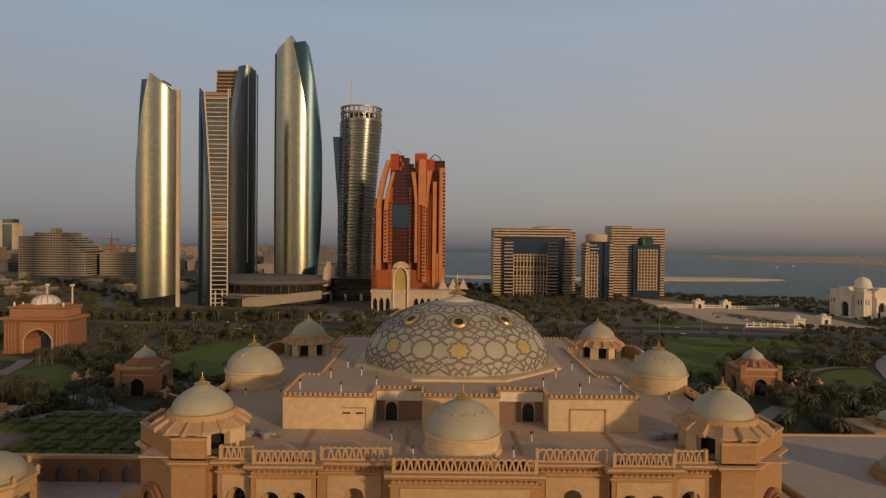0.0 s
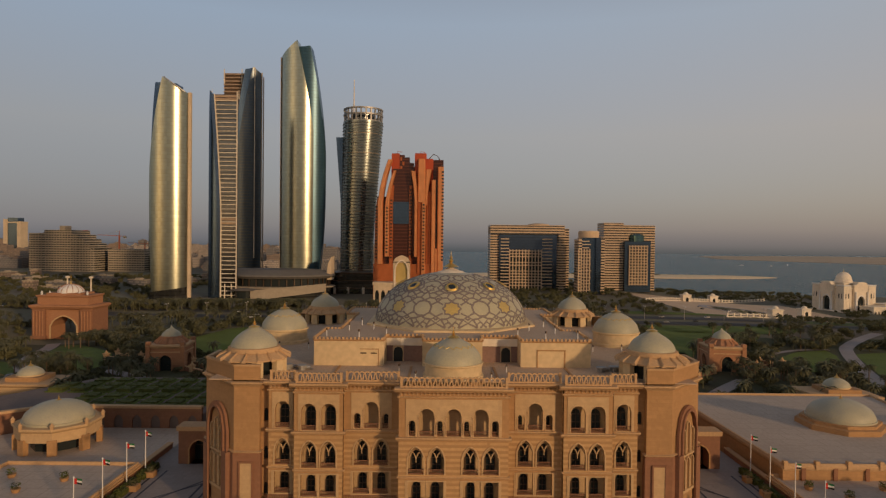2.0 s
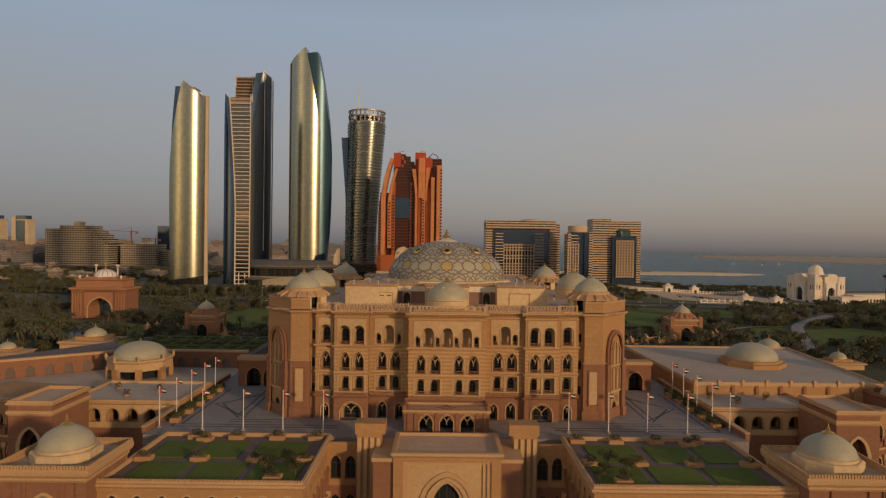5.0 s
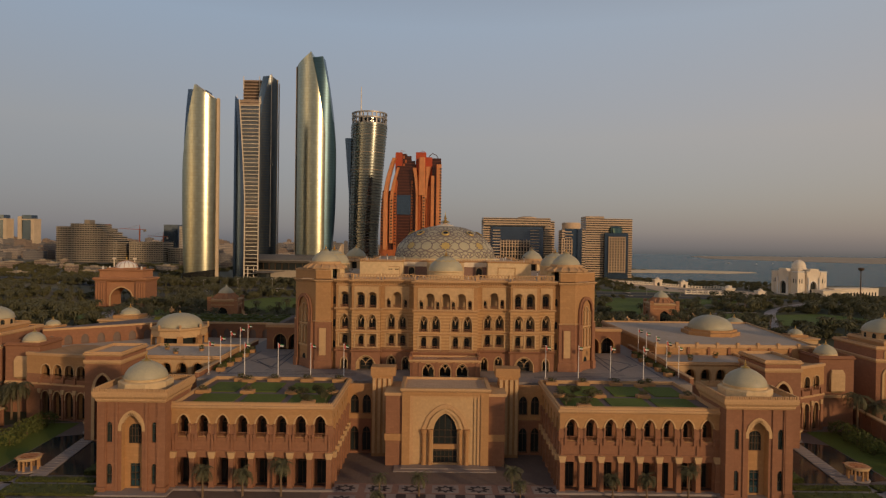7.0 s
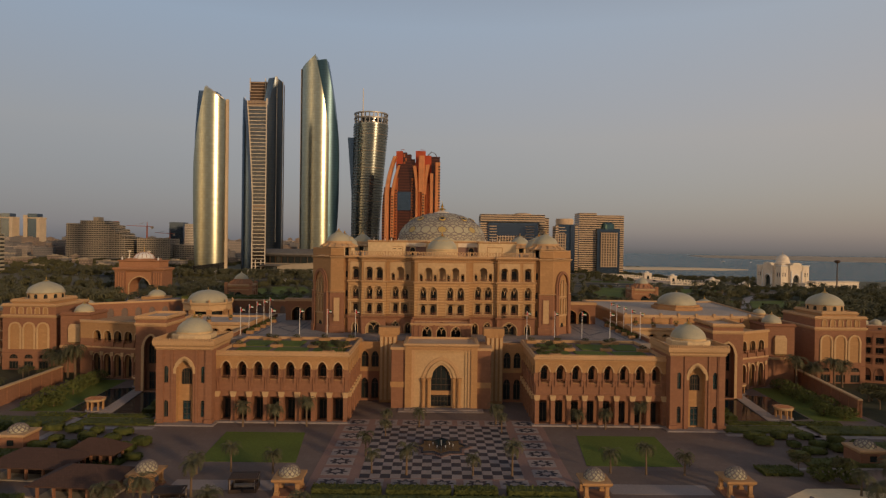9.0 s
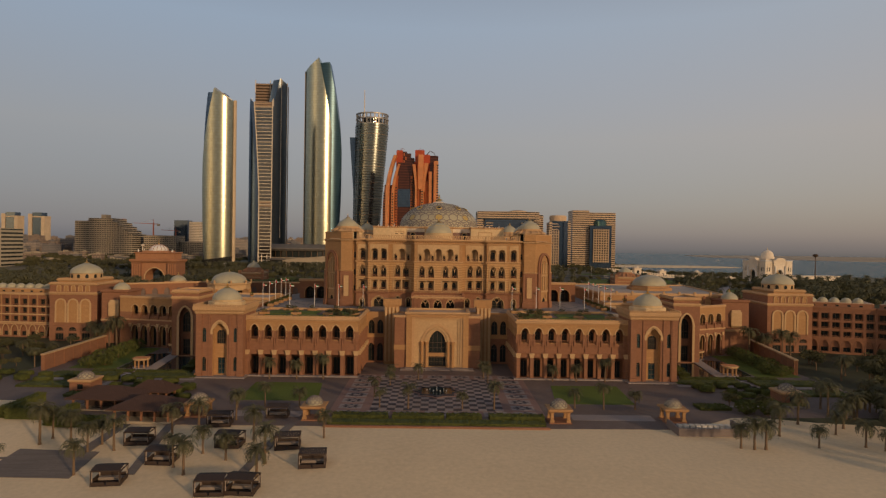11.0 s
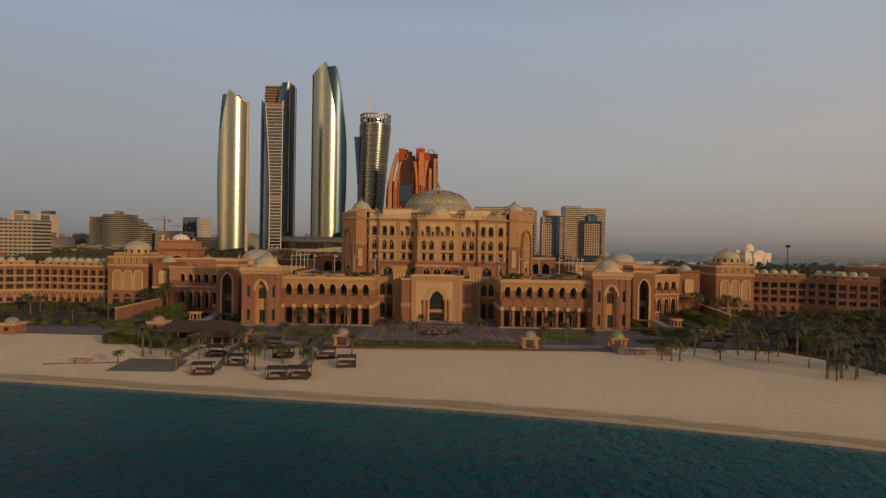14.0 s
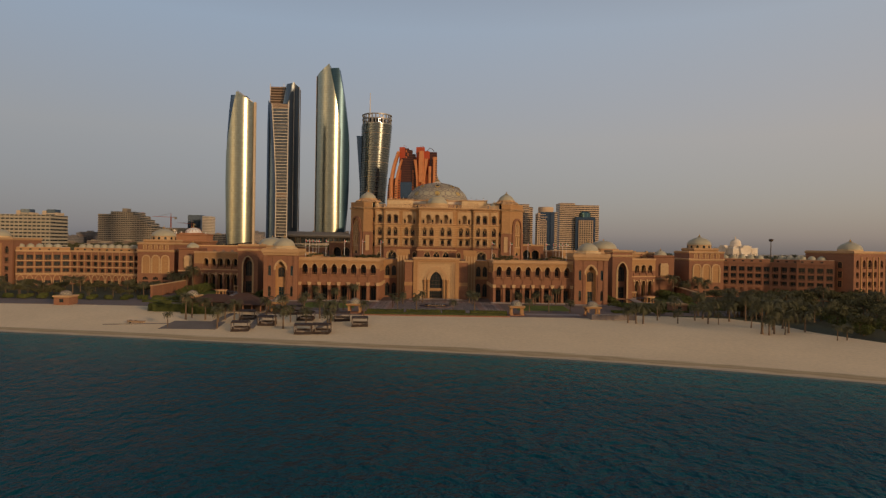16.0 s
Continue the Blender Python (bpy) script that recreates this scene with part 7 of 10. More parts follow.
for sx in (-1, 1):
    for sy in (-1, 1):
        cx, cy = 25.5 * sx, 25.5 * sy
        part("corner_block", Shape().prism(rect(cx - 7, cx + 7, cy - 7, cy + 7), 3.9, 36.5), CREAM, qp)
        part("corner_cornice", Shape().band(rect(cx - 7, cx + 7, cy - 7, cy + 7), [(0.05, 35.4), (0.8, 36.2), (0.8, 37.0), (0, 37.2), (-0.7, 37.2), (-0.7, 36.4)]), WHITE, qp)
for turn in (0, -90):
    f_ = pose(0, 0, 0, 0, 0, turn)
    part("pediment", Shape().box(-10, 10, -36.5, -28, 37.1, 39.4).box(-7, 7, -36, -28, 39.4, 41.0), CREAM, qp, m=f_)
    for x in (-12, 12):
        part("portal_column", Shape().lathe([(1.6, 3.9), (1.6, 5.5), (1.2, 6), (1.1, 27), (1.7, 28.5)], 10, x, -36.6), WHITE, qp, "", True, f_)
    for x in (-28, -23, 23, 28):
        part("upper_window", Shape().add([(xx, -32.62, zz) for xx, zz in arch(x, 2.2, 20, 25, 1.4, "point")], [tuple(range(13))]), SHADE, qp, m=f_)
part("terrace", Shape().bevel_box(-58, 44, -62, 40, -6, 1.6), CREAM, qp, "pale stepped terrace")
for i in range(26):
    part("baluster_post", Shape().bevel_box(-58 + 4 * i, -56.8 + 4 * i, -62, -60.8, 1.5, 3.6, 0.1), WHITE, qp)
part("drum", Shape().lathe([(13.4, 39.4), (13.4, 42), (12.2, 42.4), (12.2, 44)], 28), CREAM, qp, "", True)
part("dome", Shape().lathe(dome_profile(12.0, 9.4, 44, 0.06), 28), CREAM, qp, "white dome", True)
finial(qp, 0, 0, 53.0, 5, 0.5)
part("low_wing", Shape().prism(rect(31, 132, -52, -26), -4, 13), CREAM, qp)
part("low_wing", Shape().prism(rect(-8, 44, -66, -40), -4, 11), CREAM, qp)
part("wing_cornice", Shape().band(rect(31, 132, -52, -26), [(0, 12), (0.8, 12.8), (0.8, 13.6), (-0.5, 13.7)]), CREAM, qp)
part("wing_cornice", Shape().band(rect(-8, 44, -66, -40), [(0, 10), (0.8, 10.8), (0.8, 11.6), (-0.5, 11.7)]), CREAM, qp)
for i in range(8):
    part("wing_window", Shape().add([(xx, -66.1, zz) for xx, zz in arch(-4 + 6.4 * i, 3.2, 0, 4, 2, "point")], [tuple(range(13))]), SHADE, qp)
for i in range(12):
    part("wing_window", Shape().add([(xx, -52.1, zz) for xx, zz in arch(48 + 7 * i, 3.2, 2, 6, 2, "point")], [tuple(range(13))]), SHADE, qp)

mt = thing("lighting_mast", "tall dark lighting mast with a ring of lamps", "mast", pose(448, 548, height(448, 548) - 0.2))
part("shaft", Shape().lathe([(0.8, 0), (0.45, 34)], 8), FRAME, mt)
part("lamp_ring", Shape().lathe([(0.6, 32.5), (2.6, 33.5), (3.2, 35.5), (1.2, 36.5)], 10), FRAME, mt)

# ---- triumphal arch ----
ta = thing("triumphal_arch", "red sandstone triumphal arch with a white ribbed dome", "gateway", pose(-284, 440, 6))
hole = (0, 19, 0, 9.5, 7.5, "point")
part("arch_wall", Shape().wall(-13, 13, 0, 24, [hole], 18, 0), ROSE, ta)
part("arch_surround", Shape().rim(hole, 1.1, 0.5), PALE, ta)
for sx in (-1, 1):
    x0, x1 = sorted((13 * sx, 22.5 * sx))
    part("pylon", Shape().box(x0, x1, -2, 20, 0, 24), RED, ta)
    part("pier_base", Shape().box(x0 - 0.7, x1 + 0.7, -2.8, 20.1, 0, 2.4), RED, ta)
    for i in range(4):
        part("pylon_rib", Shape().box(x0 + 1 + 2.2 * i, x0 + 2.0 + 2.2 * i, -2.6, -1.9, 2, 21), ROSE, ta)
Pa = rect(-22.5, 22.5, -2, 20)
part("cornice", Shape().band(Pa, [(0.05, 22.5), (1.6, 24.2), (1.6, 25.4), (0.2, 25.8)]), ROSE, ta)
Pb = rect(-19, 19, -1, 19)
part("attic", Shape().prism(Pb, 25.4, 32), ROSE, ta)
part("attic_cornice", Shape().band(Pb, [(0.05, 31.2), (0.9, 32), (0.9, 32.8), (0, 33)]), ROSE, ta)
part("attic_block", Shape().prism(rect(-13, 13, 0, 18), 32.6, 34.4), ROSE, ta)
part("dome", Shape().lathe([(9.2, 34), (9.2, 34.8)] + dome_profile(9.0, 6.0, 34.8, 0.1), 28, 0, 9), WHITE, ta, "white ribbed dome", True)
for k in range(14):
    a = 2 * math.pi * k / 14
    part("dome_rib", Shape().tube([(x_ * 1.01 * math.cos(a), 9 + x_ * 1.01 * math.sin(a), z_) for x_, z_ in dome_profile(9.0, 6.0, 34.8, 0.1)], 0.22, 5), ROSE, ta)
finial(ta, 0, 9, 40.6, 8, 0.4)
for x in (-11, 11, -17, 17):
    part("knob", Shape().lathe([(0.7, 32.8), (0.7, 34), (1.0, 34.2), (0.2, 36)], 10, x, 1), WHITE, ta)

# ---- gate pavilions and garden bridges ----
def gate_pavilion(x, y, z, turn, s=1.0):
    g = thing("gate_pavilion", "square red stone gate pavilion with a ribbed dome", "pavilion", pose(x, y, z, 0, 0, turn), "gate pavilions")
    hs = [(0, 6.0, 0.2, 6.6, 2.6, "point")]
    for k in range(4):
        m = pose(0, 0, 0, 0, 0, 90 * k) @ pose(0, -9, 0)
        part("wall", Shape().wall(-9, 9, 0, 13.6, hs, 1.2), ROSE, g, m=m)
        part("lower_band", Shape().wall(-9.1, 9.1, 0, 4.0, [(0, 6.0, 0.2, 4.0, 0, "rect")], 0.1, -0.12), RED, g, m=m)
        part("string_course", Shape().box(-9.3, 9.3, -0.3, 0.1, 10.4, 10.9), TRIM, g, m=m)
        part("surround", Shape().rim(hs[0], 0.7, 0.3), ROSE, g, m=m)
        # near-black sheet that paints the shade within the gate arch
        part("opening", Shape().add([(xx, 1.3, zz) for xx, zz in arch(*hs[0])], [tuple(range(13))]), SHADE, g, m=m)
    P = rect(-9, 9, -9, 9)
    part("cornice", Shape().band(P, [(0.05, 12.6), (0.7, 13.4), (0.7, 14.2), (0, 14.5), (-0.6, 14.5)]), TRIM, g)
    for sx in (-1, 1):
        for sy in (-1, 1):
            part("corner_pier", Shape().box(sx * 8.6 - 1.1, sx * 8.6 + 1.1, sy * 8.6 - 1.1, sy * 8.6 + 1.1, 0, 16), ROSE, g)
    part("roof_skirt", Shape().lathe([(8.4, 14.2), (8.6, 14.8), (5.8, 17.2), (5.6, 18.0), (5.0, 18.1)], 8, 0, 0, math.pi / 8), ROSE, g)
    for k in range(16):
        part("roof_rib", Shape(pose(0, 0, 0, 0, 0, 22.5 * k)).loft([[(5.6, -0.15, 16.9), (5.6, 0.15, 16.9), (5.6, 0, 17.6)], [(8.6, -0.7, 14.5), (8.6, 0.7, 14.5), (8.3, 0, 15.8)]]), ROSE, g)
    part("dome", Shape().lathe([(5.0, 18.0), (4.7, 19.0), (3.6, 20.3), (1.8, 21.5), (0.6, 22.3), (0.15, 23.4)], 20), DOME, g, "", True)
    return g


gate_pavilion(152, 314, 13, -4)
gate_pavilion(-145, 302, 13, 4)
post = Shape().box(-1.1, 1.1, -1.1, 1.1, 0, 3.4).box(-1.4, 1.4, -1.4, 1.4, 3.4, 3.9).lathe([(0.9, 3.9), (0.7, 4.6), (0.1, 5.6)], 8).mesh("post", TRIM)


def bridge_wall(a, b, z, n):
    w = thing("garden_wall", "low red garden wall with stone posts", "wall", side(*a, *b, z), "garden walls")
    L = math.hypot(b[0] - a[0], b[1] - a[1])
    part("wall", Shape().box(0, L, -0.5, 0.5, 0, 2.2), RED, w)
    part("coping", Shape().box(0, L, -0.7, 0.7, 2.2, 2.5), TRIM, w)
    for i in range(n + 1):
        part("post", post, None, w, m=pose(L * i / n, 0, 0))


for sx in (-1, 1):
    bridge_wall((162 * sx, 309), (190 * sx, 322), 13.6, 3)
    bridge_wall((162 * sx, 318), (188 * sx, 331), 13.6, 3)
    bridge_wall((142 * sx, 300), (92 * sx, 262), 14, 4)
    bridge_wall((136 * sx, 308), (88 * sx, 270), 14, 4)
# low domed garden pavilions beyond the wings
for x, y, z, s in ((-178, 238, 14, 1.0), (-214, 225, 12, 0.7), (166, 235, 13, 1.0), (196, 226, 12, 0.7), (232, 210, 8, 0.8)):
    gp_ = thing("garden_pavilion", "low cream stone garden pavilion with a small dome", "pavilion", pose(x, y, z), "garden pavilions")
    part("wall", Shape().prism(rect(-13 * s, 13 * s, -9 * s, 9 * s), 0, 7 * s), PALE, gp_)
    part("cornice", Shape().band(rect(-13 * s, 13 * s, -9 * s, 9 * s), [(0.05, 6 * s), (0.8, 6.6 * s), (0.8, 7.4 * s), (0, 7.6 * s)]), TRIM, gp_)
    part("upper_wall", Shape().prism(rect(-7 * s, 7 * s, -6 * s, 6 * s), 7 * s, 9.4 * s), STONE, gp_)
    dome(gp_, 0, 0, 9.2 * s, 5.2 * s, 3.6 * s, 0.8, ring=False, top=2.4)


# ---- far city ----
def tower_block(x, y, z, w, d, h, mat, glass, step=3.6, label="concrete apartment block", bays=0):
    b = thing("apartment_block", label, "building", pose(x, y, z), "city blocks")
    striped_block(b, -w / 2, w / 2, -d / 2, d / 2, h, step, mat, glass=glass)
    if bays:
        pm = Shape().box(-0.5, 0.5, -0.4, 0.3, 0, h).mesh("pillar", mat)
        for i in range(bays + 1):
            part("pillar", pm, None, b, m=pose(-w / 2 + w * i / bays, -d / 2, 0))
    return b


site = thing("apartment_block", "unfinished stepped concrete apartment block under construction", "building", pose(-690, 1150, 8), "city blocks")
for x0, x1, h in ((-62, -34, 80), (-34, 16, 86), (16, 28, 78), (28, 38, 70), (38, 48, 62), (48, 58, 54)):
    striped_block(site, x0, x1, -30, 30, h, 4.2, CONCRETE, glass=SHADE)
    pm = Shape().box(-0.5, 0.5, -0.5, 0.3, 0, h).mesh("pillar", CONCRETE)
    for i in range(int((x1 - x0) / 5)):
        part("pillar", pm, None, site, m=pose(x0 + 2.5 + 5 * i, -30, 0))
part("lift_core", Shape().box(-18, -8, -10, 10, 80, 94), CONCRETE, site)
tower_block(-585, 1165, 8, 66, 50, 52, CONCRETE, SHADE, 4.2, "dark unfinished concrete frame", 14)
tower_block(-520, 1180, 10, 60, 40, 38, CONCRETE, SHADE, 4.2, "dark unfinished concrete frame", 12)
tower_block(-546, 550, 14, 92, 40, 48, OLIVE, SHADE, 4.6, "olive-beige banded office building", 16)
tower_block(-640, 1400, 18, 34, 30, 82, BLUEGLASS, BLUEGLASS, 4, "dark blue glass apartment tower")
tower_block(-600, 1380, 18, 24, 30, 78, CONCRETE, CREAM, 4, "pale concrete apartment tower")
for x, h, g in ((-1600, 130, BLUEGLASS), (-1500, 130, NAVY), (-1690, 100, BLUEGLASS)):
    ft = thing("apartment_block", "pale far-off tower with a blue glass front", "building", pose(x, 2200, 10), "city blocks")
    part("wall", Shape().box(-30, -16, -20, 20, 0, h).box(18, 30, -20, 20, 0, h * 0.94), IVORY, ft)
    part("glass_front", Shape().box(-16, 18, -17, 18, 0, h * 1.04), g, ft, "blue glass front")
    part("roof", Shape().box(-31, 31, -20.5, 20.5, h * 0.9, h * 0.93), IVORY, ft)
rng = random.Random(7)
for i in range(34):
    x, y = rng.uniform(-900, -330), rng.uniform(640, 1080)
    if x < -0.85 * y - 100 or (-780 < x < -480 and 1040 < y) or (-600 < x < -490 and y < 640):
        continue
    w, d, h = rng.uniform(10, 30), rng.uniform(10, 24), rng.uniform(4, 13)
    lb = thing("low_building", rng.choice(("low tan city building with small windows", "low grey city building with small windows")), "building", pose(x, y, max(2.0, height(x, y) - 0.5), 0, 0, rng.uniform(-25, 25)), "low buildings")
    part("wall", Shape().box(-w / 2, w / 2, -d / 2, d / 2, 0, h), rng.choice((CITYTAN, CITYGREY, CITYTAN)), lb)
    part("parapet", Shape().band(rect(-w / 2, w / 2, -d / 2, d / 2), [(0.02, h - 0.6), (0.3, h - 0.3), (0.3, h + 0.5), (-0.3, h + 0.5), (-0.3, h - 0.1)]), CONCRETE, lb)
    part("roof_box", Shape().box(-w * 0.2, w * 0.1, -d * 0.2, d * 0.2, h - 0.1, h + 2.2), CONCRETE, lb)
# the far city: low blocks past counting, one mesh for each of three facades
for k, (mat, label) in enumerate(((CITYPALE, "pale far-off city blocks"), (CITYTAN, "tan far-off city blocks"), (CITYGREY, "grey far-off city blocks"))):
    far = Shape()
    for i in range(260):
        y = rng.uniform(1200, 3300)
        x = rng.uniform(-0.80 * y - 60, -0.12 * y + 60)
        if -800 < x < -470 and y < 1260:
            continue
        w, d, h = rng.uniform(14, 46), rng.uniform(12, 30), rng.choice((1, 1, 1, 1.8)) * rng.uniform(8, 26) + 0.004 * y
        far.box(x - w / 2, x + w / 2, y - d / 2, y + d / 2, 4, 12 + h)
        far.box(x - w * 0.2, x + w * 0.1, y - d / 4, y + d / 4, 12 + h, 15 + h)
    solid("far_city", far, mat, label, "buildings", kind="stuff")


def tower_crane(x, y, z, h, jib, turn):
    c = thing("tower_crane", "red and white tower crane over a building site", "crane", pose(x, y, z, 0, 0, turn), "tower cranes")
    part("mast", Shape().box(-1, 1, -1, 1, 0, h), CRANE, c)
    part("jib", Shape().tube([(-jib * 0.3, 0, h), (jib, 0, h + 2)], 0.9, 4, 0.5), CRANE, c)
    part("peak", Shape().tube([(0, 0, h), (0, 0, h + 10)], 0.9, 4, 0.3), CRANE, c)
    part("tie", Shape().tube([(0, 0, h + 9.5), (jib * 0.7, 0, h + 2)], 0.25, 4), STEEL, c)
    part("counterweight", Shape().box(-jib * 0.3, -jib * 0.2, -1.5, 1.5, h - 4, h), CONCRETE, c)


for a in ((-742, 1165, 70, 14, 34, 165), (-705, 1150, 72, 20, 40, 12), (-603, 1150, 12, 72, 46, 170), (-560, 1160, 12, 58, 30, 190)):
    tower_crane(*a)


# ---- gardens and paving on the sea side ----
def flat(name, poly, z, mat, label, category="paving", kind="structure", thick=0.6):
    return solid(name, Shape().prism(ccw(poly), z - thick, z), mat, label, category, kind=kind)


flat("pavement", [(-160, 5), (-126, 4), (-110, -13), (-72, -20), (-34, -20), (34, -20), (72, -19), (90, -6), (150, -4), (150, 112), (112, 112), (-112, 112), (-160, 100)], 0.04, PAVE, "brownish garden paving round the palace")
for sx in (-1, 1):
    flat("lawn", [(66.3 * sx, 34.5), (42 * sx, 34.5), (39 * sx, 8), (65 * sx, 8)], 0.12, LAWN, "clipped dark green lawn", "lawn")

flat("garden", [(150, 100), (150, -3.5), (98, -5), (113, -10), (131, -13), (138, -26), (142, -41), (143, -56), (147, -67), (152, -80), (165, -97), (330, -150), (330, 100)], 0.02, GARDEN, "dark planted garden ground beside the beach", "garden", thick=1.5)
flat("garden", [(-160, 6), (-160, 100), (-340, 100), (-340, 12)], 0.02, GARDEN, "dark planted garden ground beside the beach", "garden", thick=1.5)
flat("pavement", [(-260, 9), (-160, 6), (-160, 30), (-260, 33)], 0.05, PAVE, "brownish garden walk")
# chequered plaza: each tile is a piece
plaza = thing("plaza", "chequered granite plaza before the portal", "plaza", pose(0, 0, 0.05), kind="structure")
part("bed", Shape().box(-33, 33, -8.4, 50.5, -0.6, 0.02), PINK, plaza, "pink granite bed")
tw, td = 2.61, 2.85
tiles = {c: Shape().bevel_box(-tw / 2 + 0.02, tw / 2 - 0.02, -td / 2 + 0.02, td / 2 - 0.02, -0.05, 0.06, 0.03).mesh("tile", m_) for c, m_ in ((0, DARKSTONE), (1, GREYSTONE))}
for i in range(16):
    for j in range(16):
        part("tile", tiles[(i + j) % 2], None, plaza, m=pose((i - 7.5) * tw, -2.4 + (j + 0.5) * td, 0))
star_plate = Shape().bevel_box(-3.6, 3.6, -2.7, 2.7, -0.05, 0.06, 0.03).mesh("star_panel", GREYSTONE)
star = Shape()
for k in range(8):
    a = k * math.pi / 4
    p = lambda r, t: (r * math.cos(t), r * math.sin(t) * 0.8)
    o, i1, i2 = p(2.9, a), p(1.3, a - math.pi / 8), p(1.3, a + math.pi / 8)
    for q0, q1 in ((o, i1), (o, i2)):
        L = math.hypot(q1[0] - q0[0], q1[1] - q0[1])
        t_ = Shape(side(*q0, *q1)).box(0, L, -0.27, 0.27, 0.05, 0.075)
        k0 = len(star.v)
        star.v += t_.v
        star.f += [tuple(i + k0 for i in f) for f in t_.f]
star = star.mesh("star_inlay", DARKSTONE)
spots = [(sx * 27.2, -5.6 + 7.5 * j) for sx in (-1, 1) for j in range(8)] + [(x, 46.9) for x in (-18, -9, 0, 9, 18)] + [(x, -5.6) for x in (-18, -9, 0, 9, 18)]
for x, y in spots:
    pl = part("star_panel", star_plate, None, plaza, m=pose(x, y, 0))
    part("star_inlay", star, None, pl, "dark star inlay")

# fountain
fo = thing("fountain", "eight-pointed dark stone fountain basin with small jets", "fountain", pose(0, 22, 0.11))
S8 = lambda r, q: [(r * (1 if k % 2 == 0 else q) * math.cos(k * math.pi / 8), r * (1 if k % 2 == 0 else q) * math.sin(k * math.pi / 8)) for k in range(16)]
part("rim", Shape().band(S8(8.2, 0.76), [(0, 0), (0, 0.5), (-0.6, 0.6), (-0.6, 0.2)]), DARKSTONE, fo)
part("step", Shape().prism(S8(9.2, 0.76), -0.1, 0.16), PINK, fo)
part("water", Shape().prism(S8(7.5, 0.76), 0.1, 0.4), POOL, fo)
for x, y in ((0, 0), (-2.4, 1), (2.4, 1), (-3.4, -0.6), (3.4, -0.6), (-1.2, -1.6), (1.2, -1.6)):
    hgt = 1.6 if x == 0 else 0.6
    part("jet", Shape().lathe([(0.05, 0.4), (0.10, 0.4 + hgt * 0.7), (0.16, 0.4 + hgt), (0.02, 0.5 + hgt)], 6, x, y), WHITE, fo, "white water jet")

# ---- plants ----
def leaf_cloud(n, rx, ry, rz, size, rng, z=0.0, hollow=0.55, box=False):
    """Many small bent leaf pieces spread over an uneven crown or hedge."""
    s = Shape()
    for _ in range(n):
        if box:
            f = rng.choice((0, 1, 2, 2, 3))
            x, y, h = rng.uniform(-rx, rx), rng.uniform(-ry, ry), rng.uniform(0.0, 2 * rz)
            if f == 0:
                x = rng.choice((-rx, rx))
            elif f == 1 or f == 3:
                y = rng.choice((-ry, -ry, ry))
            else:
                h = 2 * rz
            c = Vector((x + rng.gauss(0, 0.08), y + rng.gauss(0, 0.08), z + h + rng.gauss(0, 0.1)))
            nrm = Vector((rng.gauss(0, 1), rng.gauss(0, 1), rng.gauss(0, 1))).normalized()
        else:
            d = Vector((rng.gauss(0, 1), rng.gauss(0, 1), rng.gauss(0, 1))).normalized()
            bump_ = 0.82 + 0.34 * noise.noise(d * 2.3 + Vector((rx, z, rz)))
            r = (hollow + (1 - hollow) * rng.random() ** 0.5) * bump_
            c = Vector((d.x * rx * r, d.y * ry * r, z + rz + d.z * rz * r))
            nrm = (d + Vector((rng.gauss(0, 0.7), rng.gauss(0, 0.7), rng.gauss(0, 0.7)))).normalized()
        u = nrm.orthogonal().normalized()
        w = nrm.cross(u)
        k = size * rng.uniform(0.6, 1.3)
        a = rng.uniform(0, 6.28)
        u, w = u * math.cos(a) + w * math.sin(a), w * math.cos(a) - u * math.sin(a)
        s.add([c - u * k, c - w * k * 0.45 + nrm * k * 0.12, c + u * k, c + w * k * 0.45 + nrm * k * 0.12], [(0, 1, 2, 3)])
    return s


def shape_mesh(s, name, mat):
    """A mesh without mended normals, for loose leaves."""
    me_ = bpy.data.meshes.new(name)
    me_.from_pydata(s.v, [], s.f)
    me_.materials.append(mat)
    return me_


def tree_kind(seed, h, r):
    rng_ = random.Random(seed)
    tr = Shape().tube([(0, 0, -0.3), (0.1, 0.05, h * 0.25), (0.0, 0.15, h * 0.5)], 0.28, 7, 0.16)
    for k in range(5):
        a = k * 1.26 + rng_.random()
        q = Shape().tube([(0, 0.1, h * (0.3 + 0.04 * k)), (r * 0.35 * math.cos(a), r * 0.35 * math.sin(a), h * 0.55), (r * 0.65 * math.cos(a), r * 0.65 * math.sin(a), h * 0.75)], 0.13, 5, 0.04)
        k0 = len(tr.v)
        tr.v += q.v
        tr.f += [tuple(i + k0 for i in f) for f in q.f]
    cr = Shape()
    for k in range(7):
        a, rr = k * 0.9 + rng_.random(), r * (0.0 if k == 0 else rng_.uniform(0.35, 0.7))
        q = leaf_cloud(85, r * rng_.uniform(0.45, 0.62), r * rng_.uniform(0.45, 0.62), h * rng_.uniform(0.16, 0.26), 0.52, rng_, h * rng_.uniform(0.36, 0.56), 0.5)
        k0 = len(cr.v)
        cr.v += [(x + rr * math.cos(a), y + rr * math.sin(a), z) for x, y, z in q.v]
        cr.f += [tuple(i + k0 for i in f) for f in q.f]
    t_ = thing("tree", "dense dark green broadleaf tree with an uneven crown", "tree", pose(0, 0, -60), "trees")
    part("trunk", tr, BARK, t_)
    part("crown", shape_mesh(cr, "crown", LEAF), None, t_)
    return t_


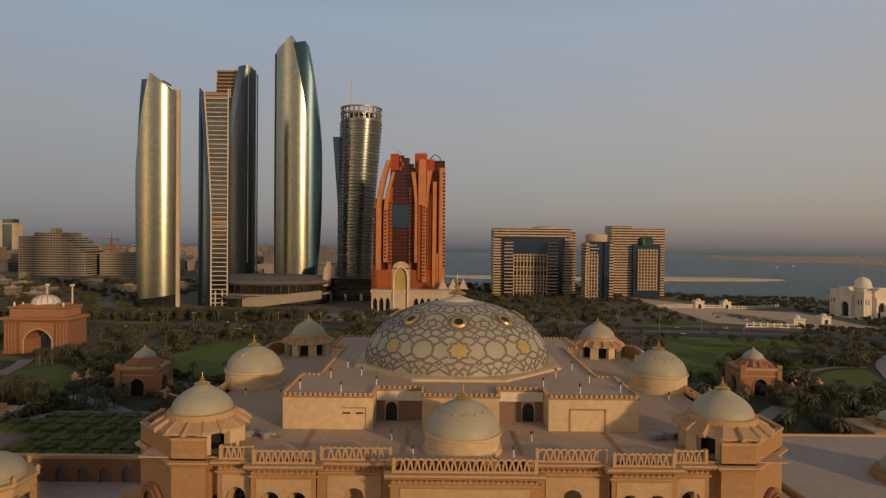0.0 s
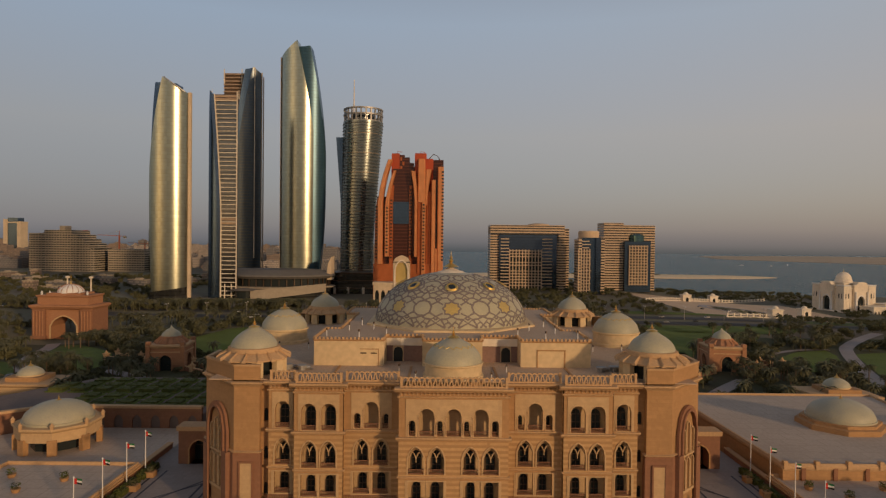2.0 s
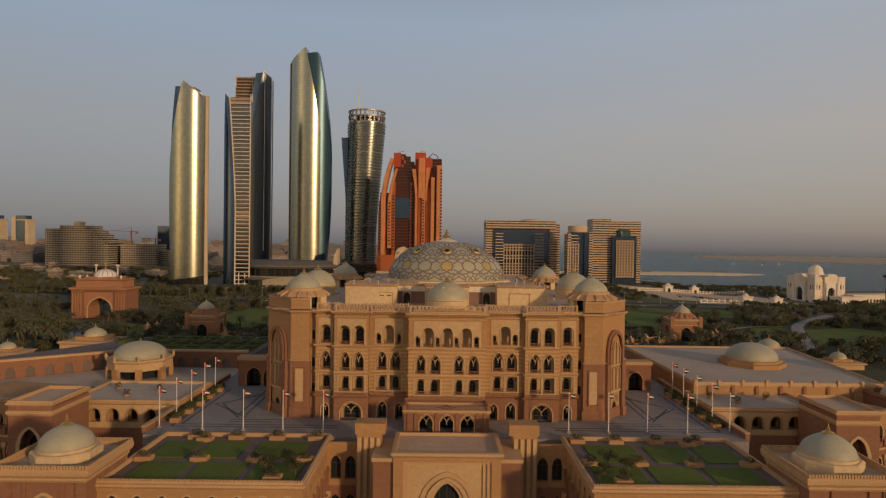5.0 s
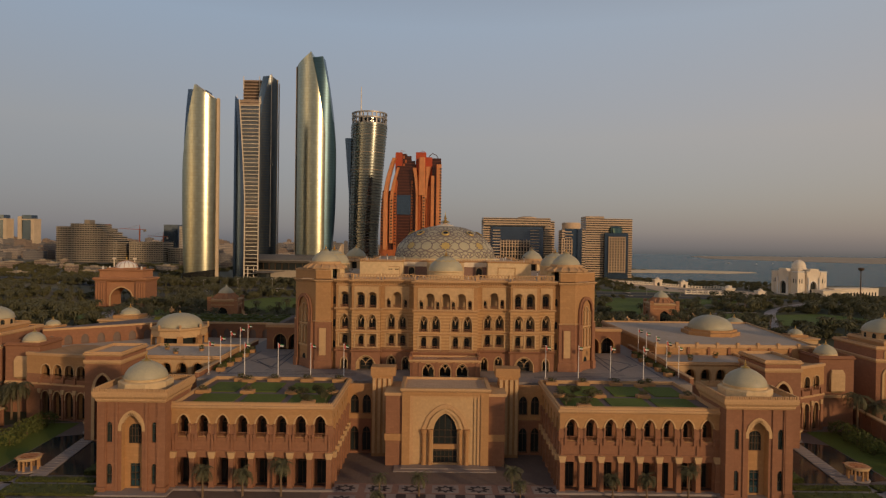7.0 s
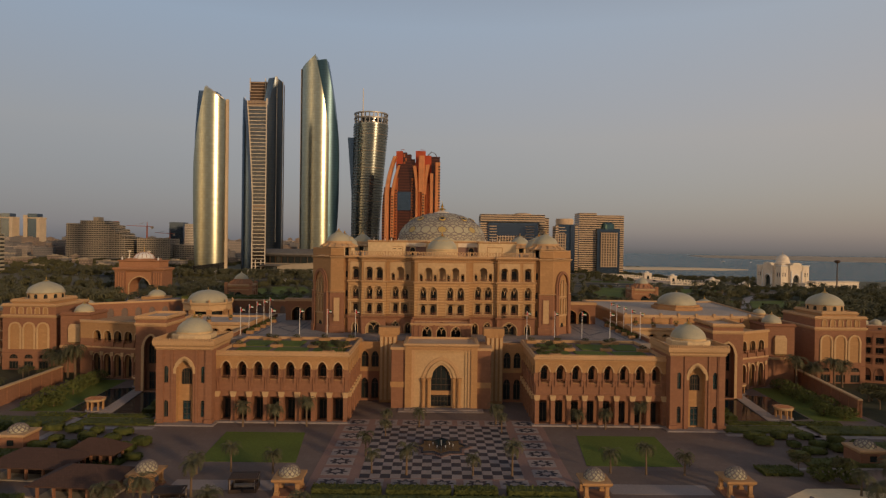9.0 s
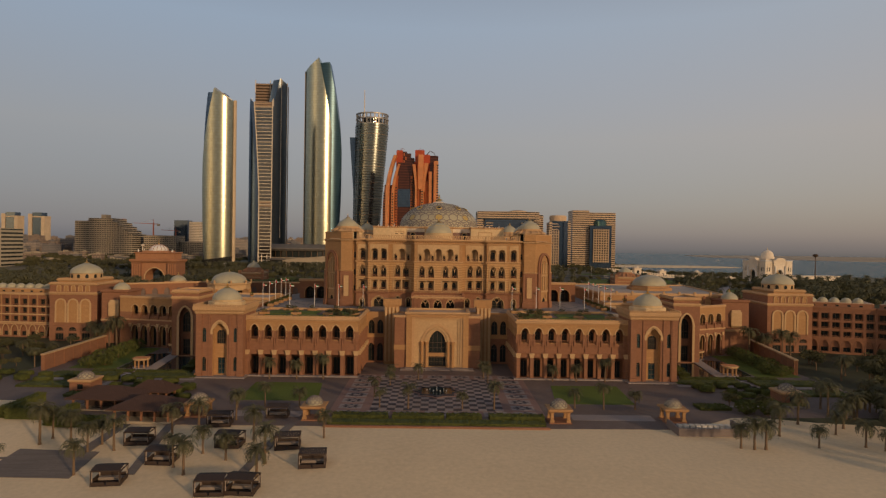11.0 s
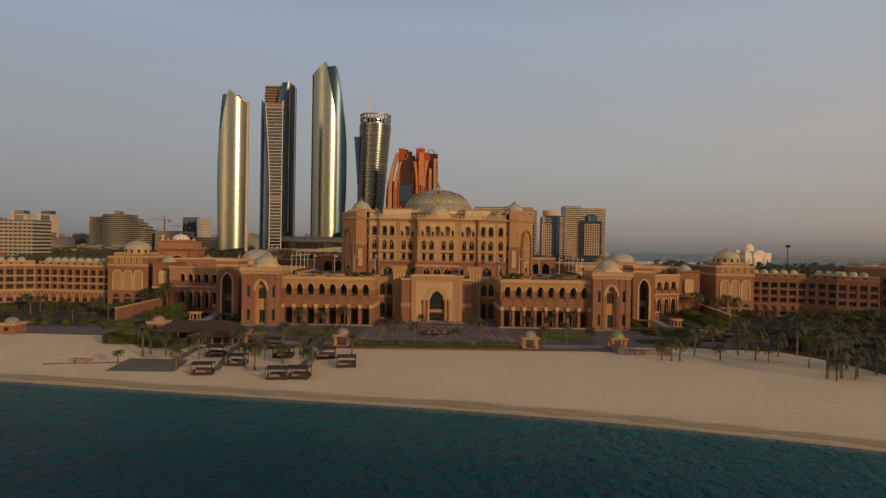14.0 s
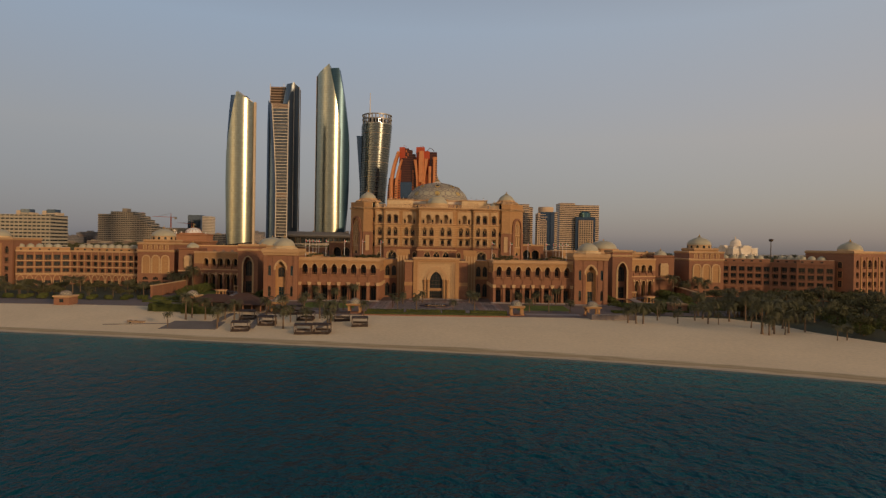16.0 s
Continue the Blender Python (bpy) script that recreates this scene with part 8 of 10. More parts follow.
def palm_kind(seed, h):
    rng_ = random.Random(seed)
    bend = rng_.uniform(-0.5, 0.5)
    rings = []
    for i in range(9):
        u = i / 8
        r = 0.30 - 0.12 * u + (0.12 if i == 0 else 0) + (0.08 if i == 8 else 0)
        rings.append([(bend * u * u + r * math.cos(2 * math.pi * k / 8), r * math.sin(2 * math.pi * k / 8), h * u - 0.3) for k in range(8)])
    cr = Shape()
    for k in range(40):
        a = k * 2.399 + rng_.uniform(-0.2, 0.2)
        up = rng_.uniform(-0.25, 1.15)
        L = rng_.uniform(3.3, 4.4)
        d = Vector((math.cos(a), math.sin(a), 0))
        sd = Vector((-d.y, d.x, 0))
        p, ang, pts = Vector((bend, 0, h - 0.3)), up, []
        for i in range(7):
            pts.append(p.copy())
            p = p + (d * math.cos(ang) + Vector((0, 0, 1)) * math.sin(ang)) * (L / 6)
            ang -= 0.30 + 0.06 * i
        for i in range(6):
            for s_ in (-1, 1):
                w0, w1 = (0.3, 0.62, 0.75, 0.68, 0.5, 0.3, 0.06)[i:i + 2]
                for half in (0, 0.5):
                    a0 = pts[i].lerp(pts[i + 1], half)
                    a1 = pts[i].lerp(pts[i + 1], half + 0.36)
                    tip = a1 + (pts[i + 1] - pts[i]) * 0.5 + sd * s_ * (w0 + (w1 - w0) * half) - Vector((0, 0, 0.28))
                    cr.add([a0, a1, tip], [(0, 1, 2)])
    t_ = thing("date_palm", "date palm with arching grey-green fronds", "palm tree", pose(0, 0, -60), "date palms")
    part("trunk", Shape().loft(rings), BARK, t_, "", True)
    part("crown", shape_mesh(cr, "crown", PALMLEAF), None, t_)
    return t_


palms = [palm_kind(11 + i, h) for i, h in enumerate((6.8, 5.6, 7.8))]
trees = [tree_kind(31 + i, h, r) for i, (h, r) in enumerate(((7.0, 4.2), (8.5, 4.8), (6.0, 3.8)))]
prng = random.Random(5)


def ground_at(x, y):
    if abs(x) < 33 and -8 < y < 50:
        return 0.08
    return max(height(x, y), 0.03) if -19 < y < 112 and abs(x) < 150 else height(x, y)


def plant(kinds, x, y, z=None, s=1.0):
    k = prng.choice(kinds)
    sc = s * prng.uniform(0.85, 1.15)
    return copy_thing(k, pose(x, y, ground_at(x, y) if z is None else z, 0, 0, prng.uniform(0, 360)) @ Matrix.Diagonal((sc, sc, sc, 1)))


for x, y, s in ((-103, -50, 0.8), (-102, -35, 1.2), (-101, -31, 1.2), (-94, -35, 1.2), (-87, -40, 1.1), (-86, -35, 1.1), (-81, -39, 1.15), (-83, -53, 1.0), (-71, -28, 1.1), (-62, -49, 1.0), (-58, -53, 1.1), (-65, -25, 1.1),
                (-58, -41, 1.05), (-58, -15, 1.0), (-48, -32, 1.1), (-41, -54, 1.35), (-41, -47, 1.2), (-51, -45, 1.2), (-30, -30, 1.0)):
    plant(palms, x, y, s=s * 0.92)
for x, y, s in ((82, -36, 1.15), (85, -36, 1.2), (79, -35, 1.0), (95, -24, 1.05), (100, -34, 1.1), (112, -22, 1.1), (113, -33, 1.3), (116, -36, 0.8), (126, -24, 1.3), (125, -45, 0.9), (120, -63, 1.45), (121, -66, 1.3),
                (125, -62, 1.45), (132, -59, 1.2), (128, -64, 0.8), (140, -56, 1.3), (139, -77, 0.7), (143, -76, 0.9), (131, -50, 1.35), (137, -46, 1.4), (118, -16, 1.2), (107, -12, 1.1), (101, -10, 1.0), (134, -22, 1.3)):
    plant(palms, x, y, s=s * 0.98)
for x, y in ((-17, 32), (-18, 1), (-21, 14), (-9, 0), (-7, 42), (8, 0), (19, 37), (18, 0), (18, 46), (-17.5, 43), (-54, 1), (-43, 0), (-62, -1), (44, 3), (53, 2), (63, 2)):
    plant(palms, x, y, s=0.9)
for x, y in ((-63, 40), (-53, 41), (-43, 41), (44, 42), (53, 42), (64, 42)):
    plant(palms, x, y, s=1.05)
for x, y in ((-170, 117), (-158, 108), (-164, 111), (-152, 103), (150, 104), (158, 106), (166, 104), (172, 108)):
    plant(palms, x, y, s=1.65)
# palm grove and trees on the right hand, before the wing
for i in range(54):
    x = prng.uniform(118, 300)
    plant(palms, x, prng.uniform(-8 - max(0, x - 134) * 0.55, 6 if x < 152 else 66), s=1.2)
for i in range(190):
    x = prng.uniform(138, 310)
    plant(trees, x, prng.uniform(-16 - (x - 138) * 0.6, 4 if x < 160 else 92), s=1.0)
for x, y in ((170, -17), (165, -36), (181, -20), (163, -55), (157, -62), (176, -48), (190, -40), (159, -78), (172, -72)):
    plant(trees, x, y, s=1.1)
for i in range(70):
    plant(trees, prng.uniform(-290, -158), prng.uniform(46, 112), s=0.7)
for i in range(14):
    plant(palms, prng.uniform(-290, -160), prng.uniform(50, 108), s=1.0)
for i in range(8):
    plant(palms, prng.uniform(-290, -165), prng.uniform(36, 52), s=1.0)
for x, y in ((99, 3), (104, 1), (95, 6)):
    plant(trees, x, y, s=0.62)


def hedge(x, y, w, d, h, z=0.0, turn=0.0, n=None):
    rng_ = random.Random(int(x * 7 + y * 13))
    t_ = thing("hedge", "clipped dense green hedge", "hedge", pose(x, y, z, 0, 0, turn), "hedges")
    part("core", Shape().box(-w / 2 + 0.12, w / 2 - 0.12, -d / 2 + 0.12, d / 2 - 0.12, -0.1, h - 0.1), HEDGE, t_)
    part("foliage", shape_mesh(leaf_cloud(n or int(min(900, 26 * (w * d + 2 * h * (w + d)) ** 0.8)), w / 2, d / 2, h / 2, 0.30, rng_, 0, box=True), "foliage", HEDGE), None, t_)
    return t_


for x, w in ((-22.5, 16), (-5.5, 15), (8, 10), (23.5, 16)):
    hedge(x, -12.2, w, 3.4, 1.7)
hedge(0, -17.0, 62, 4.0, 1.0, n=1500)
fw = thing("planter_wall", "low red stone wall below the front hedge", "wall", pose(0, -20.4, 0))
part("wall", Shape().bevel_box(-32, 32, -0.6, 0.6, -3, 0.45), RED, fw)
def topiary_kind(seed, w, d, h):
    """A clipped shrub with rounded edges: a soft block of leaves over a solid core."""
    rng_ = random.Random(seed)
    t_ = thing("topiary", "clipped rounded green shrub", "shrub", pose(0, 0, -60), "clipped shrubs")
    squash = lambda v: math.copysign(abs(v) ** 0.55, v)
    rings = []
    for i in range(7):
        e = -0.5 + (math.pi / 2 + 0.45) * i / 6
        rings.append([(w / 2 * 0.92 * squash(math.cos(e)) * squash(math.cos(a)), d / 2 * 0.92 * squash(math.cos(e)) * squash(math.sin(a)), h * (0.5 + 0.46 * squash(math.sin(e)))) for a in [2 * math.pi * k / 16 for k in range(16)]])
    part("core", Shape().loft(rings), HEDGE, t_, "", True)
    part("stem", Shape().lathe([(0.25, -0.3), (0.2, h * 0.3)], 6), BARK, t_)
    lf = Shape()
    for _ in range(int(60 * (w + d) * 0.5 * h)):
        e, a = math.asin(rng_.uniform(-0.45, 1)), rng_.uniform(0, 6.28)
        c = Vector((w / 2 * squash(math.cos(e)) * squash(math.cos(a)), d / 2 * squash(math.cos(e)) * squash(math.sin(a)), h * (0.5 + 0.5 * squash(math.sin(e)))))
        nrm = Vector((math.cos(e) * math.cos(a) + rng_.gauss(0, 0.5), math.cos(e) * math.sin(a) + rng_.gauss(0, 0.5), math.sin(e) + rng_.gauss(0, 0.5))).normalized()
        u = nrm.orthogonal().normalized()
        v = nrm.cross(u)
        k = rng_.uniform(0.16, 0.34)
        lf.add([c - u * k, c - v * k * 0.6, c + u * k, c + v * k * 0.6], [(0, 1, 2, 3)])
    part("foliage", shape_mesh(lf, "foliage", HEDGE), None, t_)
    return t_


clipped = [topiary_kind(3, 4.6, 3.8, 2.4), topiary_kind(4, 3.6, 3.4, 2.0), topiary_kind(5, 5.6, 3.6, 2.1)]
for o, (x, y) in zip(clipped, ((-112, 32.5), (-104.5, 31.5), (-96, 30.5))):
    o.matrix_world = pose(x, y, 0)


def clip_shrub(x, y, s=1.0, z=0.0):
    copy_thing(prng.choice(clipped), pose(x, y, z, 0, 0, prng.uniform(-12, 12)) @ Matrix.Diagonal((s * prng.uniform(0.85, 1.15), s * prng.uniform(0.85, 1.15), s * prng.uniform(0.85, 1.1), 1)))


for x, y in ((-112, 23.5), (-106, 18.5), (-104, 25), (-113.5, 17.5), (-96, 24), (-96.5, 17.5), (-88, 15.5), (-90, 10.5), (-134, 34), (-126, 34), (-119, 34), (-86, 21), (-83, 9),
             (97, 33.5), (105, 34.5), (113, 34.5), (105, 26), (113, 26.5), (116.5, 22.5), (108, 20.5), (97, 28), (120, 30), (126, 27), (101, 16), (124, 19)):
    clip_shrub(x, y)
for i in range(12):
    clip_shrub(-142 - 8.6 * i, 31 + 1.5 * (i % 2), 1.05)
    clip_shrub(-146 - 8.6 * i, 39 + 2.0 * (i % 3), 0.9)
for sx in (-1, 1):
    # low planted beds between pale paths
    for x0, x1, y0, y1, h in ((91, 116, 39.5, 46, 0.8), (121, 146, 38, 47, 0.8), (96, 117, 48.6, 51.2, 0.7), (119, 134, 48.8, 52, 0.7), (97, 101.5, 54, 92, 1.5), (100, 122, 9, 14.5, 0.9), (84, 94, 2, 8, 0.9), (124, 146, 22, 30, 0.8)):
        hedge((x0 + x1) / 2 * sx, (y0 + y1) / 2, x1 - x0, y1 - y0, h)
    # big rounded trees in a row beside the pond
    for i, (x, y, r) in enumerate(((140, 57, 4.6), (136, 62, 4.2), (141, 69, 5.4), (139, 79, 5.6), (140, 89, 5.6), (141, 99, 5.2), (98, 60, 3.4), (99, 72, 3.4), (98, 84, 3.2))):
        bs = thing("bush", "large rounded clipped green bush", "bush", pose(x * sx, y, 0.0), "rounded bushes")
        part("stem", Shape().lathe([(0.3, -0.3), (0.22, 2.0)], 7), BARK, bs)
        part("foliage", shape_mesh(leaf_cloud(800, r, r, r * 0.52, 0.40, random.Random(180 + i), 0.1, 0.78), "foliage", HEDGE), None, bs)
    # ponds with a slatted walkway
    flat("pond", [(102 * sx, 54), (111.4 * sx, 54), (116.5 * sx, 92), (103 * sx, 92)], 0.10, POOL, "dark still garden pond", "water")
    flat("pond", [(116 * sx, 54), (128 * sx, 57), (130 * sx, 88), (120.6 * sx, 92)], 0.10, POOL, "dark still garden pond", "water")
    flat("lawn", [(128.6 * sx, 55), (147 * sx, 55), (150 * sx, 104), (131 * sx, 104)], 0.08, LAWN, "shaded garden lawn beside the pond", "lawn")
    wk = thing("walkway", "pale slatted walkway between two ponds", "walkway", pose(0, 0, 0.12), "walkways")
    sl = Shape().bevel_box(-2.2, 2.2, -0.8, 0.8, 0, 0.25, 0.04).mesh("slab", GREYSTONE)
    for i in range(18):
        part("slab", sl, None, wk, m=pose((113.7 + 0.27 * i) * sx, 53.5 + 2.15 * i, 0))
    # round pergolas at both ends
    for y, x in ((57.5, 119), (94, 120.5)):
        pg = thing("pergola", "small round stone pergola with pillars", "pergola", pose(x * sx, y, 0.1) @ Matrix.Diagonal((0.75, 0.75, 0.75, 1)), "pergolas")
        part("base", Shape().lathe([(4.4, 0), (4.4, 0.4), (4.0, 0.5)], 20), GREYSTONE, pg)
        for k in range(8):
            a = 2 * math.pi * k / 8
            part("pillar", Shape().lathe([(0.5, 0.4), (0.42, 0.8), (0.42, 4.2), (0.6, 4.5)], 8, 3.3 * math.cos(a), 3.3 * math.sin(a)), STONE, pg, "", True)
        part("ring_beam", Shape().lathe([(3.0, 4.4), (4.1, 4.4), (4.3, 5.0), (4.3, 5.4), (3.0, 5.4), (3.0, 4.4)], 20, caps=False), PALE, pg)
        for k in range(5):
            part("rafter", Shape().box(-4.0 + 0.001 * k, 4.0, -2.6 + 1.3 * k - 0.12, -2.6 + 1.3 * k + 0.12, 5.3, 5.55), TERRACOTTA, pg)
    # long garden wall running towards the wing, with a low hedge at its foot
    a, b = ((147.5, 60), (157, 120)) if sx > 0 else ((-156, 100), (-154, 50))
    lw = thing("garden_wall", "long red stone garden wall with pale coping", "wall", side(*a, *b), "garden walls")
    L = math.hypot(b[0] - a[0], b[1] - a[1])
    part("wall", Shape().box(0, L, -0.5, 0.5, 0, 6.0), RED, lw)
    part("coping", Shape().box(-0.2, L + 0.2, -0.8, 0.8, 6.0, 6.5), PALE, lw)
    for i in range(int(L / 7) + 1):
        part("buttress", Shape().box(7 * i, 7 * i + 0.8, -0.75, 0.75, 0, 6.0), RED, lw)
    # pale paths between the beds
    for p in ([(90, 47), (148, 48), (148, 48.7), (90, 48.4)], [(90, 36), (148, 34.5), (148, 37.4), (90, 38.6)], [(117, 14), (119, 14), (120, 52), (117.4, 52)], [(94, 6.5), (120, 7.5), (120, 8.8), (94, 8.2)]):
        flat("path", [(x * sx, y) for x, y in p], 0.09, GREYSTONE, "pale garden path")


# big rounded bushes at the edge of the sand
for i, (x, y, r) in enumerate(((170, -17, 4.4), (165, -36, 4.6), (181, -20, 4.4), (163, -55, 4.8), (157, -64, 4.2), (174, -50, 4.6), (186, -38, 4.8), (160, -78, 4.0), (97, -1, 3.6), (103, -3, 4.0))):
    bs = thing("bush", "large rounded bright green bush", "bush", pose(x, y, 0.0), "rounded bushes")
    part("stem", Shape().lathe([(0.3, -0.3), (0.22, 2.0)], 7), BARK, bs)
    part("foliage", shape_mesh(leaf_cloud(700, r, r, r * 0.62, 0.42, random.Random(80 + i), 0.0, 0.75), "foliage", HEDGE), None, bs)


# domed kiosks along the beach front
def kiosk(x, y, z=0.0):
    k_ = thing("kiosk", "small stone kiosk with a striped tiled dome", "kiosk", pose(x, y, z), "kiosks")
    part("base", Shape().bevel_box(-3.3, 3.3, -3.3, 3.3, -1.4, 0.4), RED, k_)
    for sx in (-1, 1):
        for sy in (-1, 1):
            part("pillar", Shape().loft([[(sx * 2.4 - u, sy * 2.4 - u, zz), (sx * 2.4 + u, sy * 2.4 - u, zz), (sx * 2.4 + u, sy * 2.4 + u, zz), (sx * 2.4 - u, sy * 2.4 + u, zz)] for u, zz in ((0.6, 0.4), (0.6, 1.0), (0.42, 1.1), (0.42, 3.0), (0.62, 3.4))]), STONE, k_)
    part("roof_slab", Shape().band(rect(-3.0, 3.0, -3.0, 3.0), [(0, 3.3), (0.5, 3.7), (0.5, 4.2), (-0.2, 4.3)]), STONE, k_)
    part("dome", Shape().lathe([(2.5, 4.2), (2.5, 4.5)] + dome_profile(2.45, 2.2, 4.5, 0.1), 20), DOME, k_, "pale grey dome with a dark lattice", True)
    lat = Shape()
    for q in range(12):
        for sg in (-1, 1):
            t_ = Shape().tube([(px_ * 1.02 * math.cos(2 * math.pi * q / 12 + sg * 0.13 * i), px_ * 1.02 * math.sin(2 * math.pi * q / 12 + sg * 0.13 * i), pz) for i, (px_, pz) in enumerate(dome_profile(2.45, 2.2, 4.5, 0.1))], 0.13, 4)
            k0 = len(lat.v)
            lat.v += t_.v
            lat.f += [tuple(i + k0 for i in f) for f in t_.f]
    part("lattice", lat, STRAP, k_, "dark diagonal lattice")
    return k_


k0_ = kiosk(-36, -12)
for x, y in ((36, -12), (-70.5, -10), (70.5, -10)):
    copy_thing(k0_, pose(x, y, 0))
for x, y in ((-120, 19), (118, 14), (-175, 7)):
    ht = thing("hut", "small square stone hut with a tiled dome", "hut", pose(x, y, height(x, y)), "huts")
    part("wall", Shape().prism(rect(-3.6, 3.6, -3.6, 3.6), -1, 3.8), RED, ht)
    part("cornice", Shape().band(rect(-3.6, 3.6, -3.6, 3.6), [(0.02, 3.4), (0.4, 3.8), (0.4, 4.3), (0, 4.4)]), TRIM, ht)
    part("window", Shape().box(-0.9, 0.9, -3.7, -3.55, 1.2, 2.8), SHADE, ht)
    part("dome", Shape().lathe([(2.8, 4.3)] + dome_profile(2.6, 2.1, 4.5, 0.1), 18), DOME, ht, "pale grey dome with a dark lattice", True)
    lat = Shape()
    for q in range(10):
        for sg in (-1, 1):
            t_ = Shape().tube([(px_ * 1.02 * math.cos(2 * math.pi * q / 10 + sg * 0.13 * i), px_ * 1.02 * math.sin(2 * math.pi * q / 10 + sg * 0.13 * i), pz) for i, (px_, pz) in enumerate(dome_profile(2.6, 2.1, 4.5, 0.1))], 0.15, 4)
            k0 = len(lat.v)
            lat.v += t_.v
            lat.f += [tuple(i + k0 for i in f) for f in t_.f]
    part("lattice", lat, STRAP, ht, "dark diagonal lattice")
# broad steps to the sand on the right hand
for sx in (-1, 1):
    sp = thing("beach_steps", "broad pale stone steps down to the sand", "steps", pose(53 * sx, -10, 0), "beach steps")
    for i in range(6):
        part("step", Shape().bevel_box(-12.4, 12.4, -1.0 - 1.3 * i, 5.2 - 1.3 * i, -1.4, 0.08 - 0.16 * i, 0.04), GREYSTONE, sp)
# walled enclosure with white chests beside the steps
en = thing("enclosure", "low grey stone enclosure holding white chests", "enclosure", pose(76, -23, 0))
for x0, x1, y0, y1 in ((-9.5, 9.5, -2.5, -1.9), (-9.5, -8.9, -1.9, 7), (8.9, 9.5, -1.9, 7)):
    part("wall", Shape().bevel_box(x0, x1, y0, y1, -1.5, 2.2), STRAP, en)
for i in range(9):
    c_ = thing("storage_chest", "white storage chest in a stone enclosure", "chest", pose(69 + 1.7 * i, -19.5, -0.05), "storage chests")
    part("body", Shape().box(-0.6, 0.6, -0.9, 0.9, 0, 1.5), WHITE, c_)
    part("lid", Shape().bevel_box(-0.65, 0.65, -0.95, 0.95, 1.5, 1.65, 0.05), CREAM, c_)


# beach cabanas
def cabana(x, y, turn, w=3.2, d=2.4):
    z = height(x, y)
    c_ = thing("cabana", "open dark-framed beach cabana with low panels and a cushioned seat", "cabana", pose(x, y + d, z, 0, 0, turn), "cabanas")
    part("platform", Shape().bevel_box(-w, w, -d, d, -0.5, 0.3), DARKWOOD, c_)
    for sx in (-1, 1):
        for sy in (-1, 1):
            px_, py_ = sx * (w - 0.15), sy * (d - 0.15)
            part("post", Shape().box(px_ - 0.11, px_ + 0.11, py_ - 0.11, py_ + 0.11, 0.3, 3.3), DARKWOOD, c_)
            part("curtain", Shape().lathe([(0.16, 0.4), (0.2, 1.6), (0.12, 2.0), (0.2, 3.1)], 7, px_ * 0.96, py_ * 0.94), CUSHION, c_, "tied grey curtain")
    for y0 in (-d, d - 0.16):
        part("roof_beam", Shape().box(-w, w, y0, y0 + 0.16, 3.2, 3.45), DARKWOOD, c_)
    for x0 in (-w, w - 0.16):
        part("roof_beam", Shape().box(x0, x0 + 0.16, -d + 0.16, d - 0.16, 3.2, 3.45), DARKWOOD, c_)
    n = 15
    for i in range(n):
        q = -w + 0.3 + (2 * w - 0.6) * i / (n - 1)
        part("roof_slat", Shape().loft([[(q - 0.19, -d, 3.45), (q + 0.19, -d, 3.45), (q + 0.19, -d, 3.52), (q - 0.19, -d, 3.52)], [(q - 0.19, 0, 3.95), (q + 0.19, 0, 3.95), (q + 0.19, 0, 4.02), (q - 0.19, 0, 4.02)], [(q - 0.19, d, 3.45), (q + 0.19, d, 3.45), (q + 0.19, d, 3.52), (q - 0.19, d, 3.52)]]), DARKWOOD, c_)
    for sx in (-1, 1):
        part("side_panel", Shape().box(sx * (w - 0.1) - 0.05, sx * (w - 0.1) + 0.05, -d + 0.3, d - 0.3, 0.3, 1.35), DARKWOOD, c_)
        part("front_panel", Shape().box(*sorted((sx * (w - 0.3), sx * 0.2)), -d + 0.05, -d + 0.14, 0.3, 0.95), DARKWOOD, c_)
    part("back_panel", Shape().box(-w + 0.3, w - 0.3, d - 0.15, d - 0.05, 0.3, 1.6), DARKWOOD, c_)
    part("seat", Shape().bevel_box(-w + 0.5, w - 0.5, 0.6, d - 0.4, 0.35, 0.95, 0.15), CUSHION, c_, "grey cushioned seat")


for x, y, a in ((-73, -59, 6), (-66, -48, -4), (-77, -36, 3), (-48.5, -64, 3), (-42, -63.5, -5), (-61, -22, 5), (-53, -38, -6), (-38, -39, 8), (-47, -13, 4), (-29.5, -50, 6)):
    cabana(x, y, a)
um = thing("beached_boat", "small brown boat hull lying on the sand", "boat", pose(-119, -42, height(-119, -42), 0, 4, 14))
part("hull", Shape().loft([[(-3.0, -0.5, 0.25), (2.6, -0.5, 0.25), (3.3, 0, 0.5), (2.6, 0.5, 0.25), (-3.0, 0.5, 0.25)], [(-3.2, -0.9, 0.95), (2.8, -0.9, 1.0), (3.8, 0, 1.3), (2.8, 0.9, 1.0), (-3.2, 0.9, 0.95)]]), BRONZEFIN, um)
part("thwart", Shape().box(-0.3, 0.3, -0.85, 0.85, 0.95, 1.05).box(-2.2, -1.7, -0.85, 0.85, 0.95, 1.05), DARKWOOD, um)
part("cradle", Shape().box(-2.2, -1.9, -0.9, 0.9, -0.3, 0.3).box(1.6, 1.9, -0.9, 0.9, -0.3, 0.3), DARKWOOD, um)
